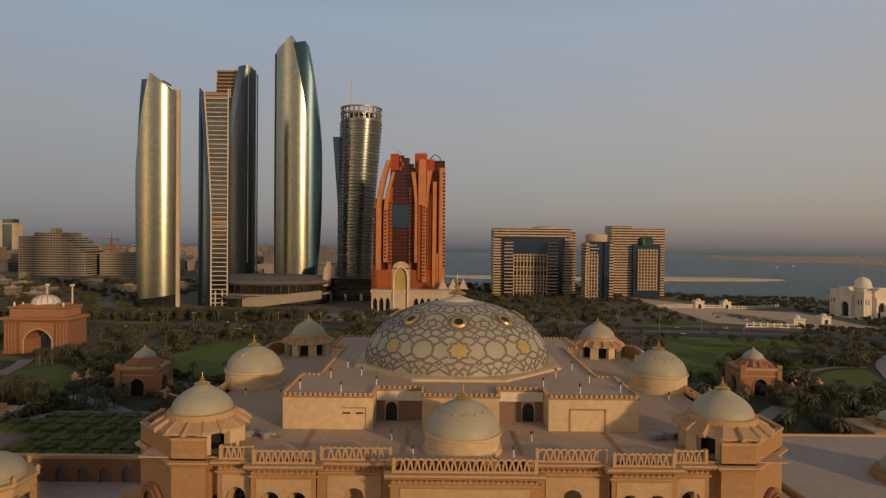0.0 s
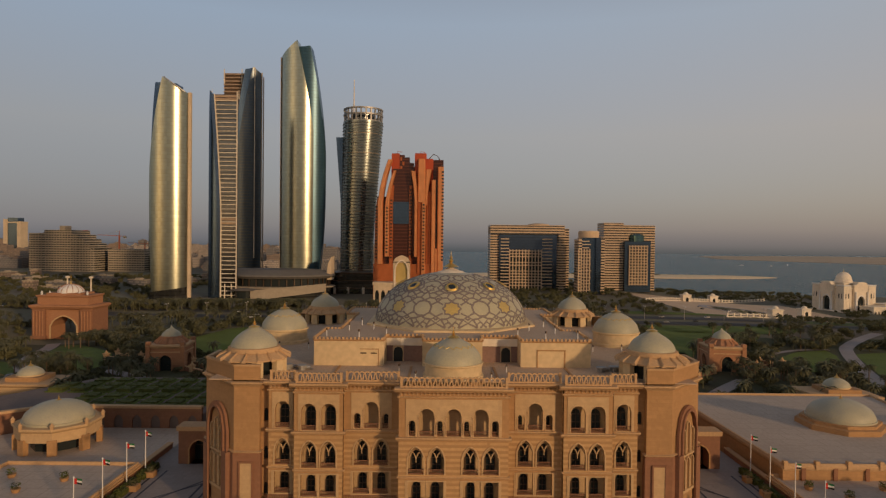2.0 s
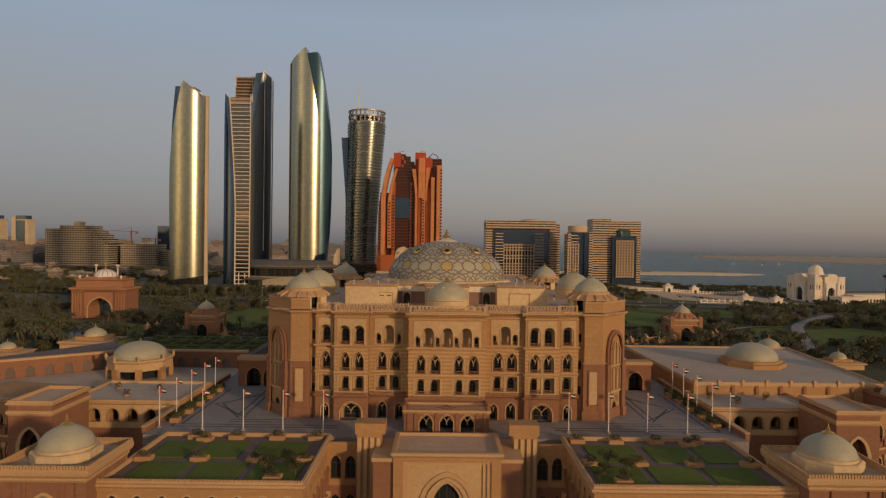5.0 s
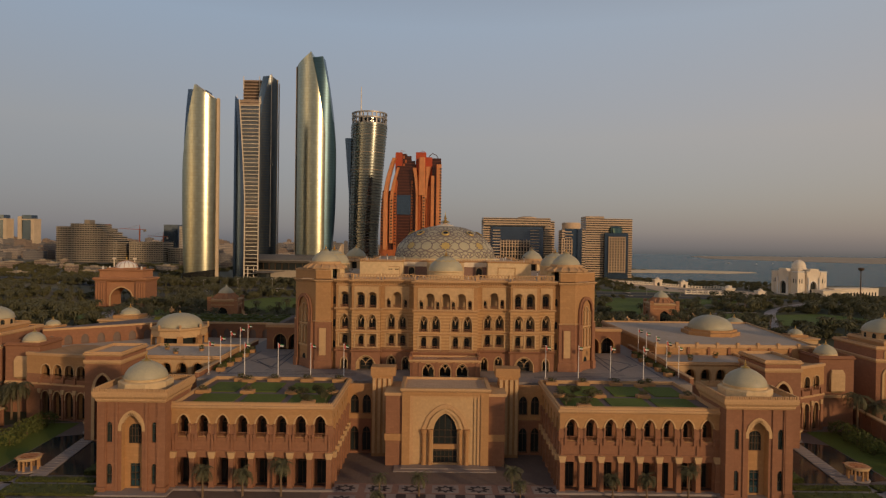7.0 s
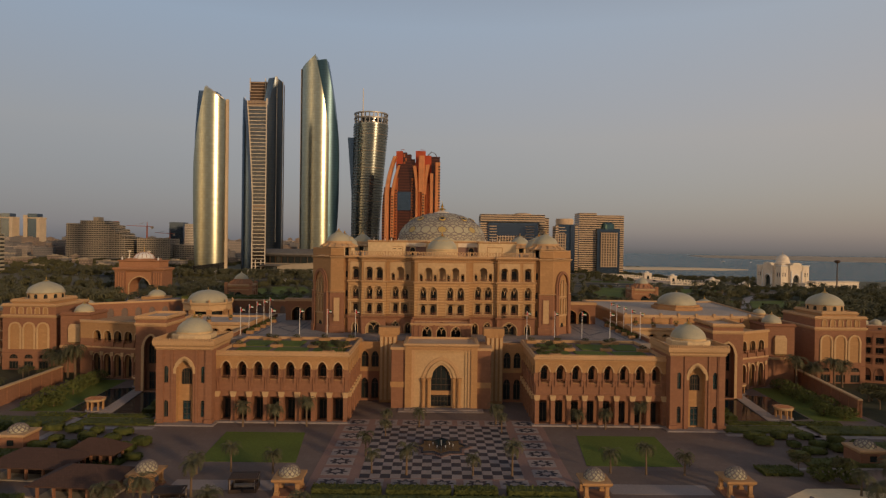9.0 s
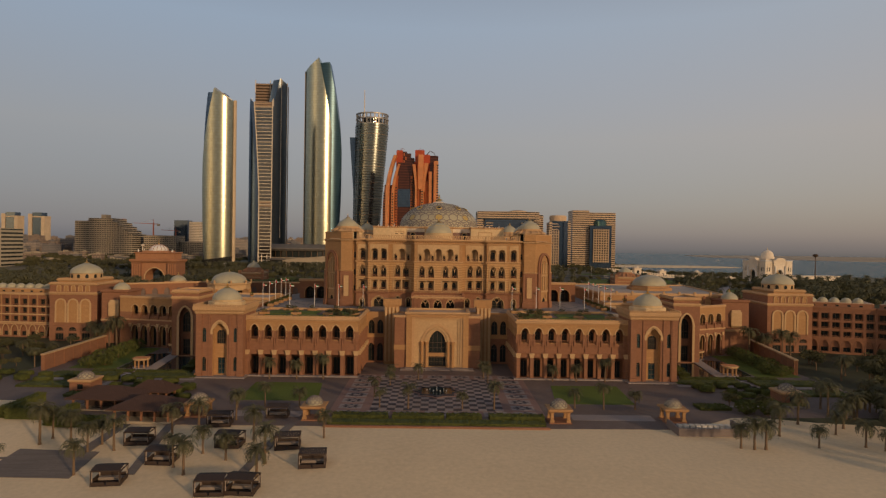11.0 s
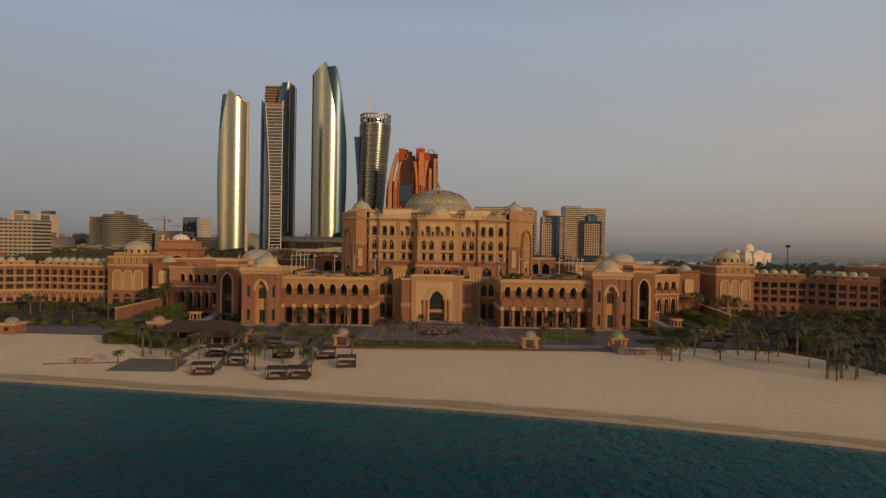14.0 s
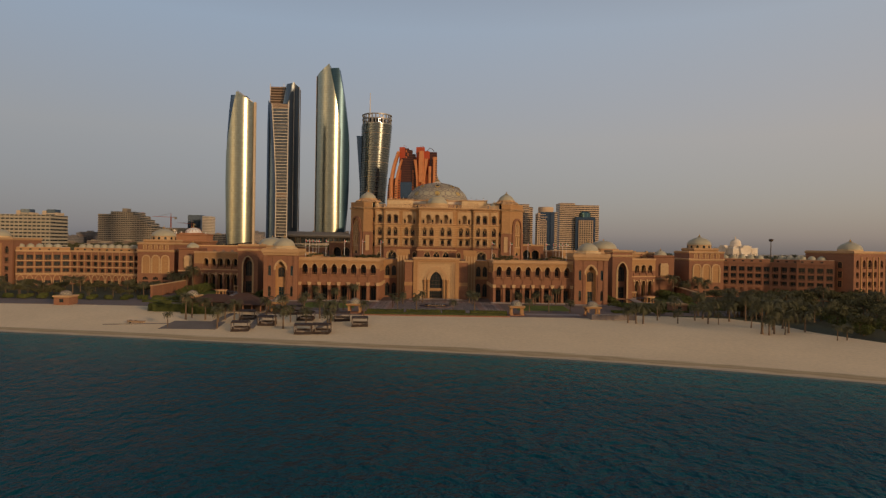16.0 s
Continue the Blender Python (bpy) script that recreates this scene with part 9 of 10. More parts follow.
# beach restaurant with hipped roofs
for x, y, w, d, z in ((-101, -2, 9.5, 5.4, 0), (-83.5, -13, 8.6, 6, 0), (-91, 6.5, 6.0, 3.6, 0)):
    rs = thing("beach_pavilion", "open beach restaurant under a brown hipped roof", "pavilion", pose(x, y, z, 0, 0, -4), "beach pavilions")
    part("floor", Shape().bevel_box(-w, w, -d, d, -1.2, 0.3), CONCRETE, rs)
    for i in range(5):
        for sy in (-1, 1):
            part("post", Shape().box(-w + 0.8 + i * (w - 0.8) / 2 - 0.25, -w + 0.8 + i * (w - 0.8) / 2 + 0.25, sy * (d - 0.8) - 0.25, sy * (d - 0.8) + 0.25, 0.3, 3.6), RED, rs)
    part("inner_wall", Shape().box(-w + 2, w - 2, -1, d - 1.4, 0.3, 3.5), DARKWOOD, rs)
    part("roof", Shape().loft([[(-w - 1, -d - 1, 3.4), (w + 1, -d - 1, 3.4), (w + 1, d + 1, 3.4), (-w - 1, d + 1, 3.4)], [(-w - 1, -d - 1, 3.7), (w + 1, -d - 1, 3.7), (w + 1, d + 1, 3.7), (-w - 1, d + 1, 3.7)], [(-w + d, -0.1, 6.6), (w - d, -0.1, 6.6), (w - d, 0.1, 6.6), (-w + d, 0.1, 6.6)]]), THATCH, rs, "brown tiled hipped roof")
hedge(-117, -15, 14, 2.5, 3.2, -0.2, 0)
hedge(-125, -6, 3.0, 18, 3.2, -0.2)
hedge(-99, -22, 13, 2.6, 2.8, -0.2, 0)
hedge(-108, -15, 2.6, 14, 2.8, -0.2)

# ---- roof gardens over the arcades ----
for sx in (-1, 1):
    for x0, x1, y0, y1 in ((33, 44, 49, 60), (46, 57, 49, 60), (59, 70, 49, 60), (35, 47, 63, 75), (50, 60, 63, 75), (62, 71, 63, 75)):
        flat("roof_lawn", [(x0 * sx, y0), (x1 * sx, y0), (x1 * sx, y1), (x0 * sx, y1)], TZ + 0.15, LAWN, "green roof garden bed", "lawn", thick=0.3)
    for i, (x, y) in enumerate(((34, 78), (44, 78), (54.5, 78), (65, 78), (33.5, 61.5), (45, 61.5), (58, 61.5), (71, 61.5), (38, 50), (62, 76))):
        pb_ = thing("planter", "low stone planter box with a clipped shrub", "planter", pose(x * sx, y, 21.85), "planters")
        part("box", Shape().bevel_box(-1.9, 1.9, -1.3, 1.3, 0, 1.1), STONE, pb_)
        part("shrub", shape_mesh(leaf_cloud(120, 1.7, 1.3, 0.8, 0.28, random.Random(i), 0.9), "shrub", LEAF), None, pb_)
    for i in range(5):
        plant(trees, (33.5 + 1.9 * i) * sx, 52 + 4.3 * (i % 3), 21.9, 0.42)
    for i in range(5):
        pb_ = thing("planter", "low stone planter box with a clipped shrub", "planter", pose(76.4 * sx, 92 + 9 * i, TZ + 0.4), "planters")
        part("box", Shape().bevel_box(-1.2, 1.2, -1.2, 1.2, -0.4, 0.9), STONE, pb_)
        part("shrub", shape_mesh(leaf_cloud(90, 1.4, 1.4, 0.8, 0.28, random.Random(i), 0.6), "shrub", LEAF), None, pb_)

# clipped beds of the raised left garden
for i in range(9):
    for j in range(6):
        x, y = -86 - 8.4 * i, 178 + 8.2 * j
        if x < -132 - (y - 178) * 0.1 and y < 200 or x < -150 + (y - 200) * 0.4 and y >= 200:
            continue
        flat("planting_bed", [(x - 3.4, y - 3.3), (x + 3.4, y - 3.3), (x + 3.4, y + 3.3), (x - 3.4, y + 3.3)], 25.75, LAWN, "planted bed edged with stone", "lawn", thick=0.3)
        hedge(x, y, 5.4, 5.0, 0.8 + 0.5 * ((i * 3 + j) % 3 == 0), 25.7, n=110)

# planted strips along both edges of the terrace
for sx in (-1, 1):
    for y in (97, 108, 119, 130):
        hedge(77.9 * sx, y, 2.2, 9.0, 1.3, TZ)

# potted shrubs on the low gallery roofs, and along the edge of the hall
for i, (x, y, z) in enumerate(((-100, 112, 24.0), (-93, 119, 24.0), (-107, 121, 24.0), (92, 112, 24.0), (104, 118, 24.0), (86, 118, 24.0))):
    pb_ = thing("planter", "round stone pot with a clipped shrub", "planter", pose(x, y, z), "planters")
    part("pot", Shape().lathe([(0.7, 0), (1.0, 0.7), (1.1, 0.9), (0.8, 0.9)], 12), STONE, pb_)
    part("shrub", shape_mesh(leaf_cloud(100, 1.3, 1.3, 0.9, 0.26, random.Random(i + 50), 0.7), "shrub", HEDGE), None, pb_)

# street lamps along the avenue, and two tall masts
lamp = thing("street_lamp", "tall grey street lamp with two arms", "street lamp", pose(-236, 507, height(-236, 507) + 0.2), "street lamps")
part("pole", Shape().lathe([(0.22, 0), (0.12, 11)], 8), STEEL, lamp)
for sx in (-1, 1):
    part("arm", Shape().tube([(0, 0, 10.6), (0, sx * 1.2, 11.3), (0, sx * 2.6, 11.4)], 0.09, 6), STEEL, lamp)
    part("lamp_head", Shape().bevel_box(-0.25, 0.25, sx * 2.6 - 0.6, sx * 2.6 + 0.6, 11.2, 11.5, 0.08), WHITE, lamp)
for i in range(1, 17):
    x = -236 + 34 * i
    copy_thing(lamp, pose(x, 507, height(x, 507) + 0.2))
for x, y in ((-352, 560), (-330, 560)):
    ms = thing("light_mast", "tall pale lighting mast beside the avenue", "mast", pose(x, y, height(x, y) - 0.2), "light masts")
    part("shaft", Shape().lathe([(0.9, 0), (0.6, 26)], 8), CREAM, ms)
    part("head", Shape().lathe([(0.8, 26), (2.0, 26.6), (2.0, 28), (0.6, 28.4)], 10), CREAM, ms)

# small lamps and plant on the palace roof
for x, y, z in ((-30, 118, 60), (-22, 116, 60), (-16, 121, 60), (-26, 128, 60), (-24, 138, 60), (22, 116, 60), (16, 121, 60), (26, 126, 60), (30, 118, 60), (25, 138, 60), (-20, 130, 60), (20, 130, 60),
                (-12, 108, 53.6), (12, 108, 53.6), (-46, 137, 53.6), (46, 137, 53.6), (38, 136, 53.6), (-38, 136, 53.6), (-52, 138, 53.6), (52, 140, 53.6), (-8, 100, 53.6), (8, 100, 53.6)):
    lp = thing("roof_lamp", "short white roof lamp post", "lamp", pose(x, y, z - 0.25), "roof lamps")
    part("post", Shape().lathe([(0.13, 0), (0.10, 1.5)], 8), WHITE, lp)
    part("head", Shape().lathe([(0.18, 1.5), (0.24, 1.7), (0.2, 2.0), (0.04, 2.1)], 8), FRAME, lp)
for x, y in ((-37.2, 109.5), (-33.8, 108.6), (33.5, 109.5), (36.6, 110.4)):
    ac = thing("roof_fan", "grey roof ventilation fan unit", "fan unit", pose(x, y, 53.55), "roof fans")
    part("body", Shape().lathe([(0.9, 0), (0.9, 0.8), (1.2, 0.9), (1.2, 1.2), (0.3, 1.4)], 12), STEEL, ac)
    part("duct", Shape().tube([(0, 0, 0.6), (1.8, 0.3, 0.6), (2.2, 0.4, 0.1)], 0.45, 8), STEEL, ac)

# ---- gardens and roads behind ----
def drape(name, poly_rows, mat, label, category, lift=0.12):
    """A strip laid on the ground: rows of points from one edge to the other."""
    s = Shape()
    k = len(poly_rows[0])
    s.v = [(x, y, height(x, y) + lift) for r in poly_rows for x, y in r]
    s.f = [(j * k + i, j * k + i + 1, (j + 1) * k + i + 1, (j + 1) * k + i) for j in range(len(poly_rows) - 1) for i in range(k - 1)]
    return solid(name, s, mat, label, category, kind="structure")


def patch(x0, x1, y0, y1, skew=0.0, n=8):
    return [[(x0 + (x1 - x0) * i / n + skew * j / n, y0 + (y1 - y0) * j / n) for i in range(n + 1)] for j in range(n + 1)]


def boards(poly4, lift, label, category, n=10):
    """A timber deck laid on the slope, with an edge."""
    a, b, c, d = (Vector(p) for p in poly4)
    rows_ = [[tuple(a.lerp(b, i / n).lerp(d.lerp(c, i / n), j / n)) for i in range(n + 1)] for j in range(n + 1)]
    s = Shape()
    up = [[(x, y, height(x, y) + lift) for x, y in r] for r in rows_]
    edge = up[0] + [r[-1] for r in up[1:]] + up[-1][-2::-1] + [r[0] for r in up[-2:0:-1]]
    s.v = [p for r in up for p in r]
    s.f = [(j * (n + 1) + i, j * (n + 1) + i + 1, (j + 1) * (n + 1) + i + 1, (j + 1) * (n + 1) + i) for j in range(n) for i in range(n)]
    for p, q in zip(edge, edge[1:] + edge[:1]):
        s.add([p, q, (q[0], q[1], q[2] - 0.7), (p[0], p[1], p[2] - 0.7)], [(0, 1, 2, 3)])
    return solid(category, s, ASHWOOD, label, category, kind="structure")


boards([(-105, -54), (-83, -55), (-84, -40), (-105, -38)], 0.12, "weathered grey timber deck on the sand", "deck")
for q in ([(-90, -39.5), (-86.5, -40.5), (-86, -20), (-88.5, -20)], [(-71.5, -53), (-69.2, -53), (-73.6, -19), (-76, -19)], [(-46, -52), (-43.6, -52), (-40, -19), (-42.4, -19)], [(-130, -46), (-105, -44), (-105, -43), (-130, -45)]):
    boards(q, 0.14, "grey timber path over the sand", "path")
def field(poly, mat, label, category="lawn", lift=0.3, step=3.0, n=8):
    """A patch of ground cover inside an outline, laid on the slope row by row."""
    ys = [p[1] for p in poly]
    lo, hi = min(ys) + 0.01, max(ys) - 0.01
    k = max(2, int((hi - lo) / step))
    rows_ = []
    for i in range(k + 1):
        y = lo + (hi - lo) * i / k
        cr = [a[0] + (b[0] - a[0]) * (y - a[1]) / (b[1] - a[1]) for a, b in zip(poly, poly[1:] + poly[:1]) if (a[1] - y) * (b[1] - y) < 0]
        rows_.append([(min(cr) + (max(cr) - min(cr)) * j / n, y) for j in range(n + 1)])
    return drape("lawn", rows_, mat, label, category, lift)


LAWNS = ([(-209, 289), (-228, 322), (-262, 392), (-270, 414), (-256, 410), (-199, 345), (-182, 314), (-184, 291)],
         [(-175, 394), (-160, 440), (-150, 446), (-128, 440), (-112, 392), (-120, 340), (-137, 329), (-150, 336)],
         [(-250, 320), (-236, 312), (-216, 284), (-222, 276), (-262, 300)],
         [(160, 458), (249, 458), (221, 412), (203, 402), (178, 392), (147, 344), (130, 360), (140, 420)],
         [(201, 346), (222, 366), (246, 374), (242, 356), (217, 305), (212, 303), (196, 305), (195, 330)],
         [(257, 362), (300, 372), (320, 340), (262, 296), (228, 296)])
for q in LAWNS:
    field(q, LAWN, "clipped green lawn behind the palace")


def road(points, w, mat=ASPHALT, label="dark asphalt road", lift=0.3):
    rows_ = []
    for i, p in enumerate(points):
        a, b = points[max(0, i - 1)], points[min(len(points) - 1, i + 1)]
        d = Vector((b[0] - a[0], b[1] - a[1])).normalized()
        rows_.append([(p[0] - d.y * w * s, p[1] + d.x * w * s) for s in (-0.5, -0.17, 0.17, 0.5)])
    return drape("road", rows_, mat, label, "road", lift)


bend = lambda a, b, c, n=14: [((1 - t) ** 2 * a[0] + 2 * t * (1 - t) * b[0] + t * t * c[0], (1 - t) ** 2 * a[1] + 2 * t * (1 - t) * b[1] + t * t * c[1]) for t in [i / n for i in range(n + 1)]]
road(bend((-620, 640), (-330, 492), (0, 492), 40), 16)
road(bend((0, 492), (260, 492), (640, 450), 40), 16)
road(bend((-620, 670), (-330, 522), (0, 522), 40), 16)
road(bend((0, 522), (260, 522), (640, 480), 40), 16)
road(bend((-700, 560), (-420, 470), (-330, 330)), 14)
road(bend((-206, 268), (-240, 330), (-282, 425)), 9, GREYSTONE, "pale drive to the great arch")
road(bend((212, 270), (240, 340), (262, 378)), 8, GREYSTONE, "pale garden drive")
road(bend((262, 378), (280, 405), (330, 446)), 8, GREYSTONE, "pale garden drive")
road(bend((250, 376), (225, 380), (196, 352)), 4, GREYSTONE, "pale garden path")
road(bend((-112, 240), (-142, 275), (-175, 292)), 7, GREYSTONE, "pale garden drive")
road(bend((112, 240), (128, 262), (150, 284)), 7, GREYSTONE, "pale garden drive")
for x, y, r in ((326, 648, 46), (-60, 560, 30), (60, 575, 34)):
    rows_ = [[(x + rr * math.cos(a), y + rr * math.sin(a) * 1.2) for rr in (r - 9, r - 3, r)] for a in [2 * math.pi * k / 32 for k in range(33)]]
    drape("road", rows_, GREYSTONE if x > 200 else ASPHALT, "ring road round a planted circle", "road", 0.35)
drape("forecourt", patch(-110, 120, 540, 588), CONCRETE, "pale concrete forecourt before the towers", "paving", 0.2)
drape("forecourt", patch(236, 440, 550, 790), LIMESTONE, "pale paved forecourt of the white palace", "paving", 0.2)

for k in range(14):
    a, w = 2 * math.pi * k / 14, 0.15
    rows_ = [[(326 + rr * math.cos(q), 648 + 1.2 * rr * math.sin(q)) for rr in (14, 22, 33)] for q in (a - w, a, a + w)]
    drape("flower_bed", rows_, HEDGE if k % 2 else LEAF, "low planted bed of the round forecourt garden", "planting", 0.55)
drape("flower_bed", [[(326 + rr * math.cos(a), 648 + 1.2 * rr * math.sin(a)) for rr in (3, 6, 9)] for a in [2 * math.pi * k / 20 for k in range(21)]], LAWN, "round planted bed in the forecourt", "planting", 0.5)
for q in ([(160, 474), (290, 474), (262, 440), (200, 430), (160, 452)], [(170, 540), (290, 540), (282, 552), (170, 562)], [(300, 500), (420, 480), (470, 500), (330, 530)]):
    field(q, LAWN, "clipped green lawn along the avenue")

# pale balustrade walls and gate houses of the white palace
for a, b in (((225, 667), (294, 735)), ((294, 735), (352, 792)), ((256, 536), (311, 552)), ((352, 792), (450, 850))):
    w_ = thing("balustrade_wall", "long white balustrade wall with posts", "wall", side(*a, *b, height(*a) - 0.2), "balustrade walls")
    L = math.hypot(b[0] - a[0], b[1] - a[1])
    pm = Shape().box(-0.7, 0.7, -0.7, 0.7, 0, 4.2).mesh("post", CREAM)
    rm = Shape().box(0, L / int(L / 7), -0.4, 0.4, 2.6, 3.2).mesh("rail", CREAM)
    bm_ = Shape().box(0, L / int(L / 7), -0.4, 0.4, -0.6, 0.9).mesh("base", CREAM)
    n = int(L / 7)
    for i in range(n + 1):
        dz = height(a[0] + (b[0] - a[0]) * i / n, a[1] + (b[1] - a[1]) * i / n) - height(*a)
        part("post", pm, None, w_, m=pose(L * i / n, 0, dz))
        if i < n:
            part("rail", rm, None, w_, m=pose(L * i / n, 0, dz))
            part("base", bm_, None, w_, m=pose(L * i / n, 0, dz))
for x, y in ((294, 731), (352, 790), (312, 560), (404, 672)):
    gh_ = thing("gate_house", "small white domed gate house", "gate house", pose(x, y, height(x, y) - 0.2), "gate houses")
    part("wall", Shape().prism(rect(-5, 5, -5, 5), 0, 8), CREAM, gh_)
    part("cornice", Shape().band(rect(-5, 5, -5, 5), [(0, 7.2), (0.6, 7.8), (0.6, 8.6), (0, 8.8)]), CREAM, gh_)
    part("opening", Shape().add([(xx, -5.1, zz) for xx, zz in arch(0, 3.4, 0, 3.6, 1.8, "point")], [tuple(range(13))]), SHADE, gh_)
    part("dome", Shape().lathe(dome_profile(3.2, 3.0, 8.7, 0.1), 16), CREAM, gh_, "", True)

# woods behind: single trees nearest, the rest joined
wr = random.Random(21)


def inside(poly, x, y):
    hit_ = False
    for a, b in zip(poly, poly[1:] + poly[:1]):
        if (a[1] > y) != (b[1] > y) and x < a[0] + (b[0] - a[0]) * (y - a[1]) / (b[1] - a[1]):
            hit_ = not hit_
    return hit_


KEEP_CLEAR = list(LAWNS) + [[(-200, 262), (-214, 262), (-292, 430), (-276, 432)], [(206, 268), (222, 268), (270, 374), (340, 440), (326, 450), (254, 384)], [(-106, 240), (-120, 236), (-180, 290), (-174, 300)], [(106, 240), (120, 236), (156, 282), (146, 290)],
                           [(-320, 395), (-250, 395), (-250, 475), (-320, 475)], [(-164, 290), (-128, 290), (-128, 322), (-164, 322)], [(134, 298), (170, 298), (170, 332), (134, 332)]]


def wood_spot():
    while True:
        x, y = wr.uniform(-420, 520), wr.uniform(226, 560)
        if abs(x) < 95 and y < 262 or 478 < y < 535 or x > 140 and y > 480 or 150 < x < 262 and y > 395 and wr.random() < 0.93 or x < -110 and y < 232 or any(inside(q, x, y) for q in KEEP_CLEAR):
            continue
        if abs(x) < 130 and y > 300 and wr.random() < 0.4:
            continue
        return x, y


for sx in (-1, 1):
    for i in range(26):
        plant(palms, prng.uniform(140, 212) * sx, prng.uniform(262, 298), s=1.15)
    for i in range(22):
        plant(palms, prng.uniform(190, 262) * sx, prng.uniform(376, 440), s=1.2)
for i in range(150):
    x, y = wood_spot()
    if y < 420:
        plant(trees if wr.random() < 0.6 else palms, x, y, s=1.0 if wr.random() < 0.7 else 0.7)


def wood(name, n, spot, sizes, label, leaves=30, leaf=1.05):
    s = Shape()
    arrs = []
    for k in range(3):
        q = Shape()
        for c in range(4):
            l_ = leaf_cloud(leaves, 2.6, 2.6, 1.7, leaf, wr, 1.6 + 0.5 * c, 0.6)
            k1, ox, oy = len(q.v), wr.uniform(-2, 2), wr.uniform(-2, 2)
            q.v += [(x + ox, y + oy, z) for x, y, z in l_.v]
            q.f += [tuple(i + k1 for i in f) for f in l_.f]
        arrs.append((np.array([tuple(v) for v in q.v]), np.array(q.f)))
    vs, fs, k0 = [], [], 0
    for i in range(n):
        x, y = spot()
        v, f = arrs[wr.randrange(3)]
        keep = f
        sc, a = wr.uniform(*sizes), wr.uniform(0, 6.28)
        rot = np.array([[math.cos(a), -math.sin(a), 0], [math.sin(a), math.cos(a), 0], [0, 0, 1]]) * sc
        vs.append(v @ rot.T + (x, y, height(x, y) - 1.2 * sc))
        fs.append(keep + k0)
        k0 += len(v)
    vs, fs = np.concatenate(vs), np.concatenate(fs)
    me_ = bpy.data.meshes.new(name)
    me_.from_pydata(vs.tolist(), [], fs.tolist())
    me_.materials.append(LEAF)
    return tagged(new(name, me_), label, "trees", kind="stuff")


def palm_wood(name, n, spot, label):
    """Many slim palms in one mesh: a trunk and a crown of drooping fronds each."""
    q = Shape().tube([(0, 0, -0.5), (0.1, 0, 3.5), (0, 0, 7.0)], 0.3, 5, 0.2)
    for k in range(17):
        a, up = k * 2.399, 1.1 - 1.5 * (k / 17)
        d, sd = Vector((math.cos(a), math.sin(a), 0)), Vector((-math.sin(a), math.cos(a), 0))
        p, ang = Vector((0, 0, 6.9)), up
        for i in range(5):
            p1 = p + (d * math.cos(ang) + Vector((0, 0, 1)) * math.sin(ang)) * 0.85
            w0, w1 = (0.3, 0.62, 0.6, 0.42, 0.22, 0.04)[i:i + 2]
            q.add([p, p1, p1 + sd * w1 - Vector((0, 0, 0.25)), p + sd * w0 - Vector((0, 0, 0.25))], [(0, 1, 2, 3)])
            q.add([p, p1, p1 - sd * w1 - Vector((0, 0, 0.25)), p - sd * w0 - Vector((0, 0, 0.25))], [(3, 2, 1, 0)])
            p, ang = p1, ang - 0.42
    v, f = np.array([tuple(p) for p in q.v]), q.f
    vs, fs, k0 = [], [], 0
    for i in range(n):
        x, y = spot()
        sc, a = wr.uniform(0.8, 1.35), wr.uniform(0, 6.28)
        rot = np.array([[math.cos(a), -math.sin(a), 0], [math.sin(a), math.cos(a), 0], [0, 0, 1]]) * sc
        vs.append(v @ rot.T + (x, y, height(x, y)))
        fs += [tuple(c + k0 for c in g) for g in f]
        k0 += len(v)
    me_ = bpy.data.meshes.new(name)
    me_.from_pydata(np.concatenate(vs).tolist(), [], fs)
    me_.materials.append(PALMLEAF)
    return tagged(new(name, me_), label, "palm trees", kind="stuff")


palm_wood("garden_palms", 800, wood_spot, "many grey-green palms in the gardens behind the palace")
palm_wood("street_palms", 420, lambda: (wr.uniform(-420, 135), wr.choice((476, 480, 538, 545, 552)) + wr.uniform(-3, 3)), "rows of palms along the avenue")
wood("garden_trees", 1900, wood_spot, (0.6, 1.2), "dense dark green garden trees behind the palace", 50, 0.78)


def city_spot():
    while True:
        x, y = wr.uniform(-1000, 560), wr.uniform(535, 1010)
        if x > -0.95 * y and not (-140 < x < 30 and y < 700) and not (222 < x < 450 and y < 840) and not (-310 < x < -130 and y > 600):
            return x, y


wood("park_trees", 150, lambda: (wr.uniform(300, 470), wr.uniform(500, 590)), (0.5, 0.9), "dark trees before the white palace")
wood("street_trees", 2300, city_spot, (0.6, 1.15), "scattered dark street trees of the city")
wood("shore_palms", 110, lambda: (wr.uniform(130, 560), wr.uniform(1590, 1625)), (1.1, 1.9), "small dark trees on the sandbank")


# parked cars and a bus
def car_kind(mat, label):
    c_ = thing("car", label, "car", pose(0, 0, -60), "parked cars")
    part("body", Shape().loft([[(-2.2, -0.9, 0.35), (2.2, -0.9, 0.35), (2.2, 0.9, 0.35), (-2.2, 0.9, 0.35)], [(-2.25, -0.92, 0.8), (2.25, -0.92, 0.75), (2.25, 0.92, 0.75), (-2.25, 0.92, 0.8)], [(-2.1, -0.85, 1.0), (2.0, -0.85, 0.9), (2.0, 0.85, 0.9), (-2.1, 0.85, 1.0)]]), mat, c_)
    part("cabin", Shape().loft([[(-1.7, -0.82, 0.98), (1.1, -0.82, 0.95), (1.1, 0.82, 0.95), (-1.7, 0.82, 0.98)], [(-1.3, -0.68, 1.5), (0.4, -0.68, 1.5), (0.4, 0.68, 1.5), (-1.3, 0.68, 1.5)]]), SHADE, c_)
    for x in (-1.4, 1.4):
        for y in (-0.85, 0.85):
            part("wheel", Shape(pose(x, y, 0.34, 90)).lathe([(0.34, -0.1), (0.34, 0.1)], 10), FLAGBLACK, c_)
    return c_


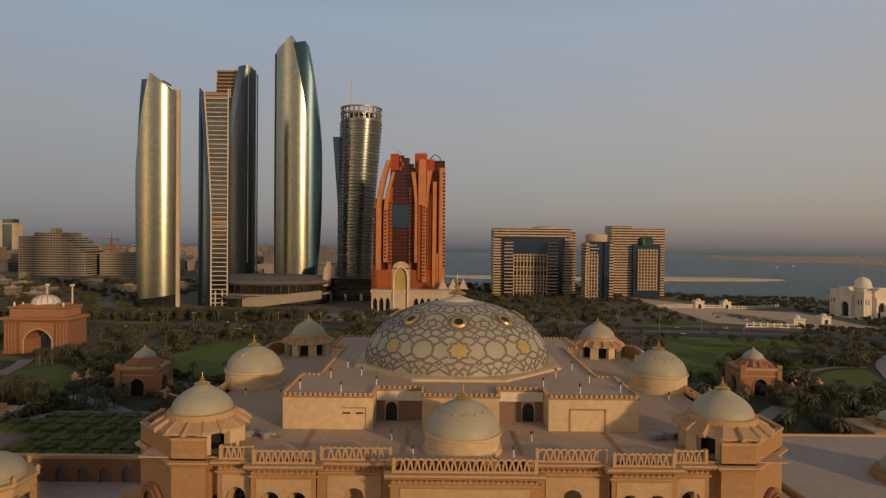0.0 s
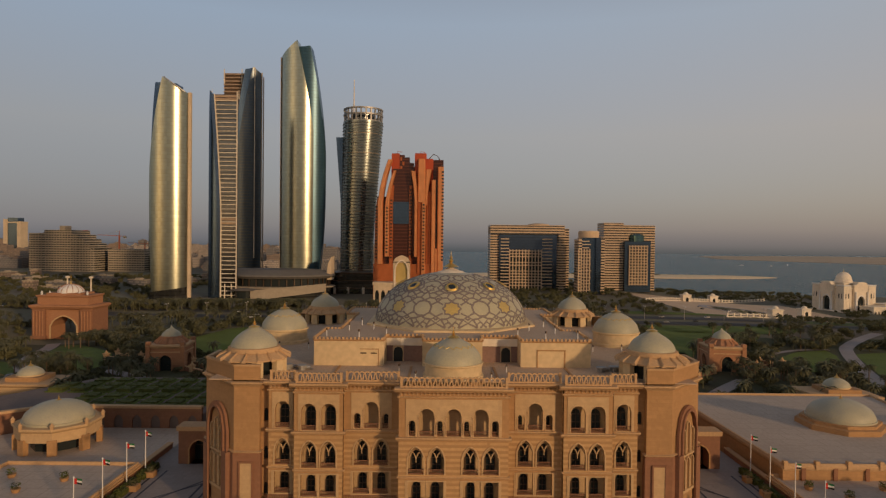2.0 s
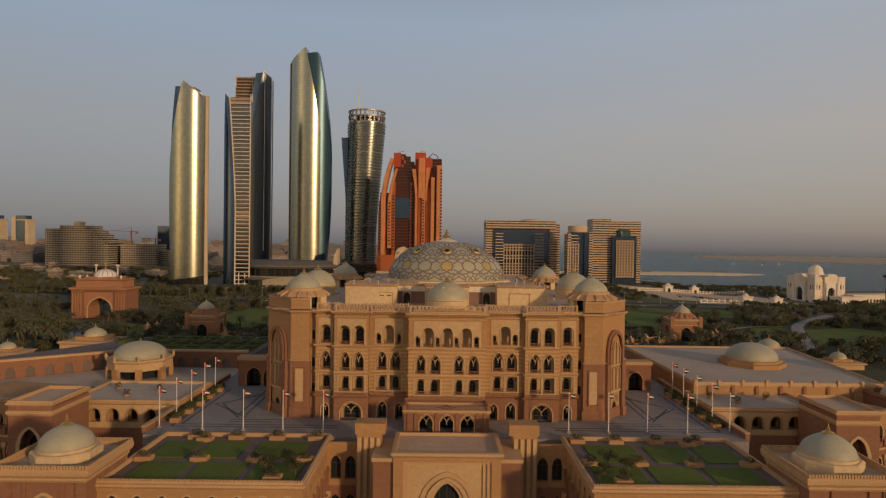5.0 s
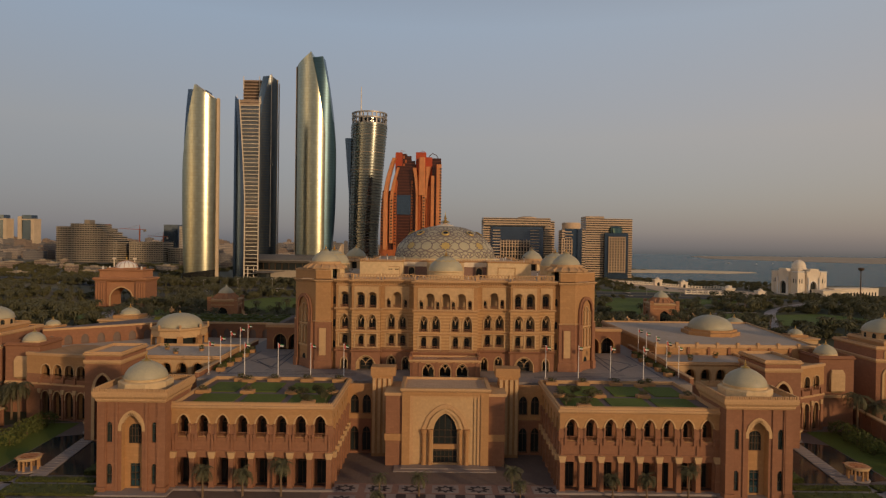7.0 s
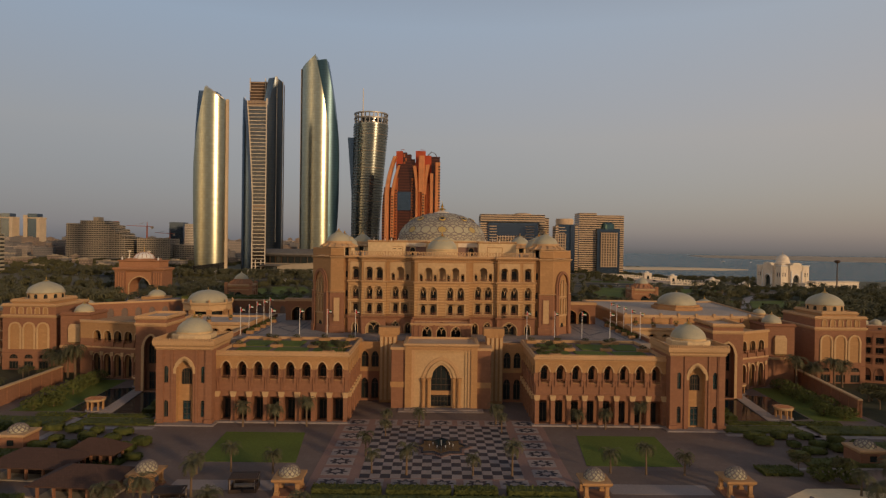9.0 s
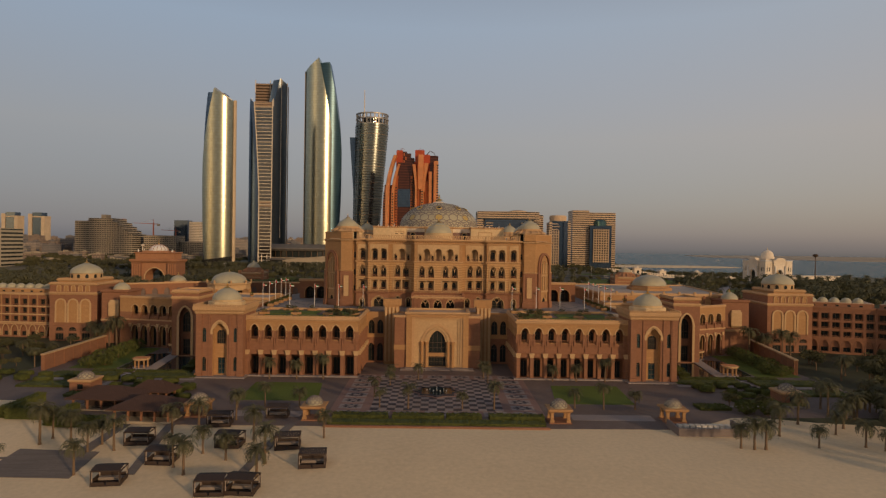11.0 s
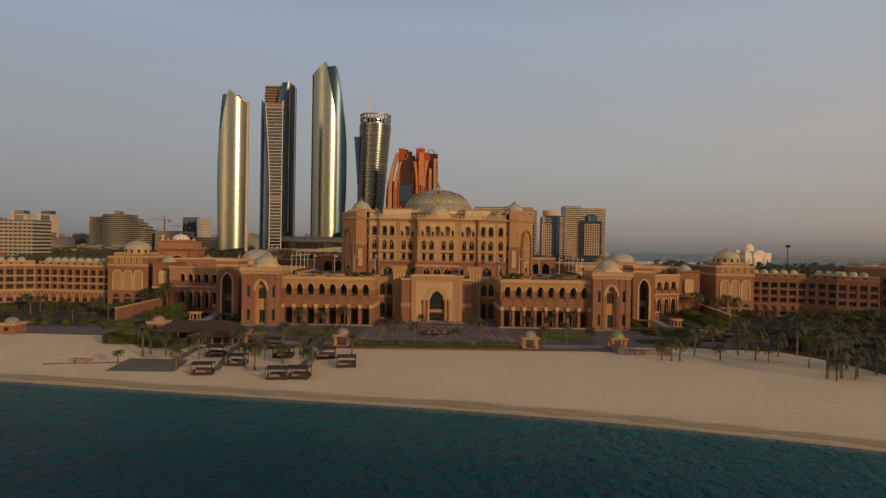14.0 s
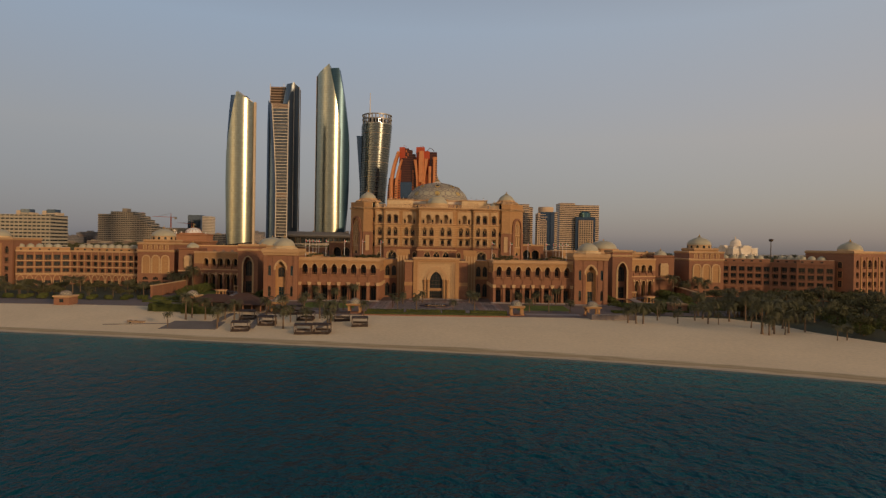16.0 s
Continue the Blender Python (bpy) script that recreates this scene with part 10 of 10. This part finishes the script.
cars = [car_kind(WHITE, "white parked saloon car"), car_kind(STEEL, "grey parked saloon car"), car_kind(FLAGBLACK, "black parked saloon car")]
for i in range(54):
    if i < 22:
        x, y, a = prng.uniform(-420, 300), prng.choice((489, 495, 519, 525)), 0
        y = y + (max(0, -x - 60) / 560) ** 2 * 150 * (1 if x < 0 else 0)
    elif i < 40:
        x, y, a = -90 + 9.0 * (i - 22), 545 + 18 * (i % 2), 90
    else:
        x, y, a = 262 + 9 * (i - 40), 575 + 30 * (i % 3), 30
    copy_thing(prng.choice(cars), pose(x, y, height(x, y) + 0.32, 0, 0, a))
bus = thing("bus", "white city bus on the road", "bus", pose(-158, 493, height(-158, 493) + 0.3))
part("body", Shape().bevel_box(-6, 6, -1.25, 1.25, 0.4, 3.2, 0.2), WHITE, bus)
part("window_band", Shape().box(-5.8, 5.8, -1.3, 1.3, 1.5, 2.5), SHADE, bus)
for x in (-4, 4):
    for y in (-1.2, 1.2):
        part("wheel", Shape(pose(x, y, 0.5, 90)).lathe([(0.5, -0.15), (0.5, 0.15)], 12), FLAGBLACK, bus)

# low boats far out on the lagoon
for x, y in ((560, 2500), (640, 2350), (700, 2520), (1180, 2450), (1260, 2380), (1400, 2520)):
    bt = thing("boat", "small white boat far out on the water", "boat", pose(x, y, SEA_Z, 0, 0, prng.uniform(0, 180)), "boats")
    part("hull", Shape().loft([[(-7, -1.6, -0.4), (6, -1.6, -0.4), (8, 0, -0.4), (6, 1.6, -0.4), (-7, 1.6, -0.4)], [(-8, -2.2, 1.6), (7, -2.2, 1.8), (11, 0, 2.2), (7, 2.2, 1.8), (-8, 2.2, 1.6)]]), WHITE, bt)
    part("cabin", Shape().bevel_box(-4, 3, -1.5, 1.5, 1.6, 3.8, 0.3), WHITE, bt)

# the patterns of plants and cars stand among the rest
for i, o in enumerate(palms):
    o.matrix_world = pose(148 + 7 * i, -22 + 2 * i, height(148 + 7 * i, -22 + 2 * i))
for i, o in enumerate(trees):
    o.matrix_world = pose(154 + 8 * i, 4, height(154 + 8 * i, 4))
for i, o in enumerate(cars):
    o.matrix_world = pose(-92 + 5 * i, 575, height(-92 + 5 * i, 575) + 0.25)
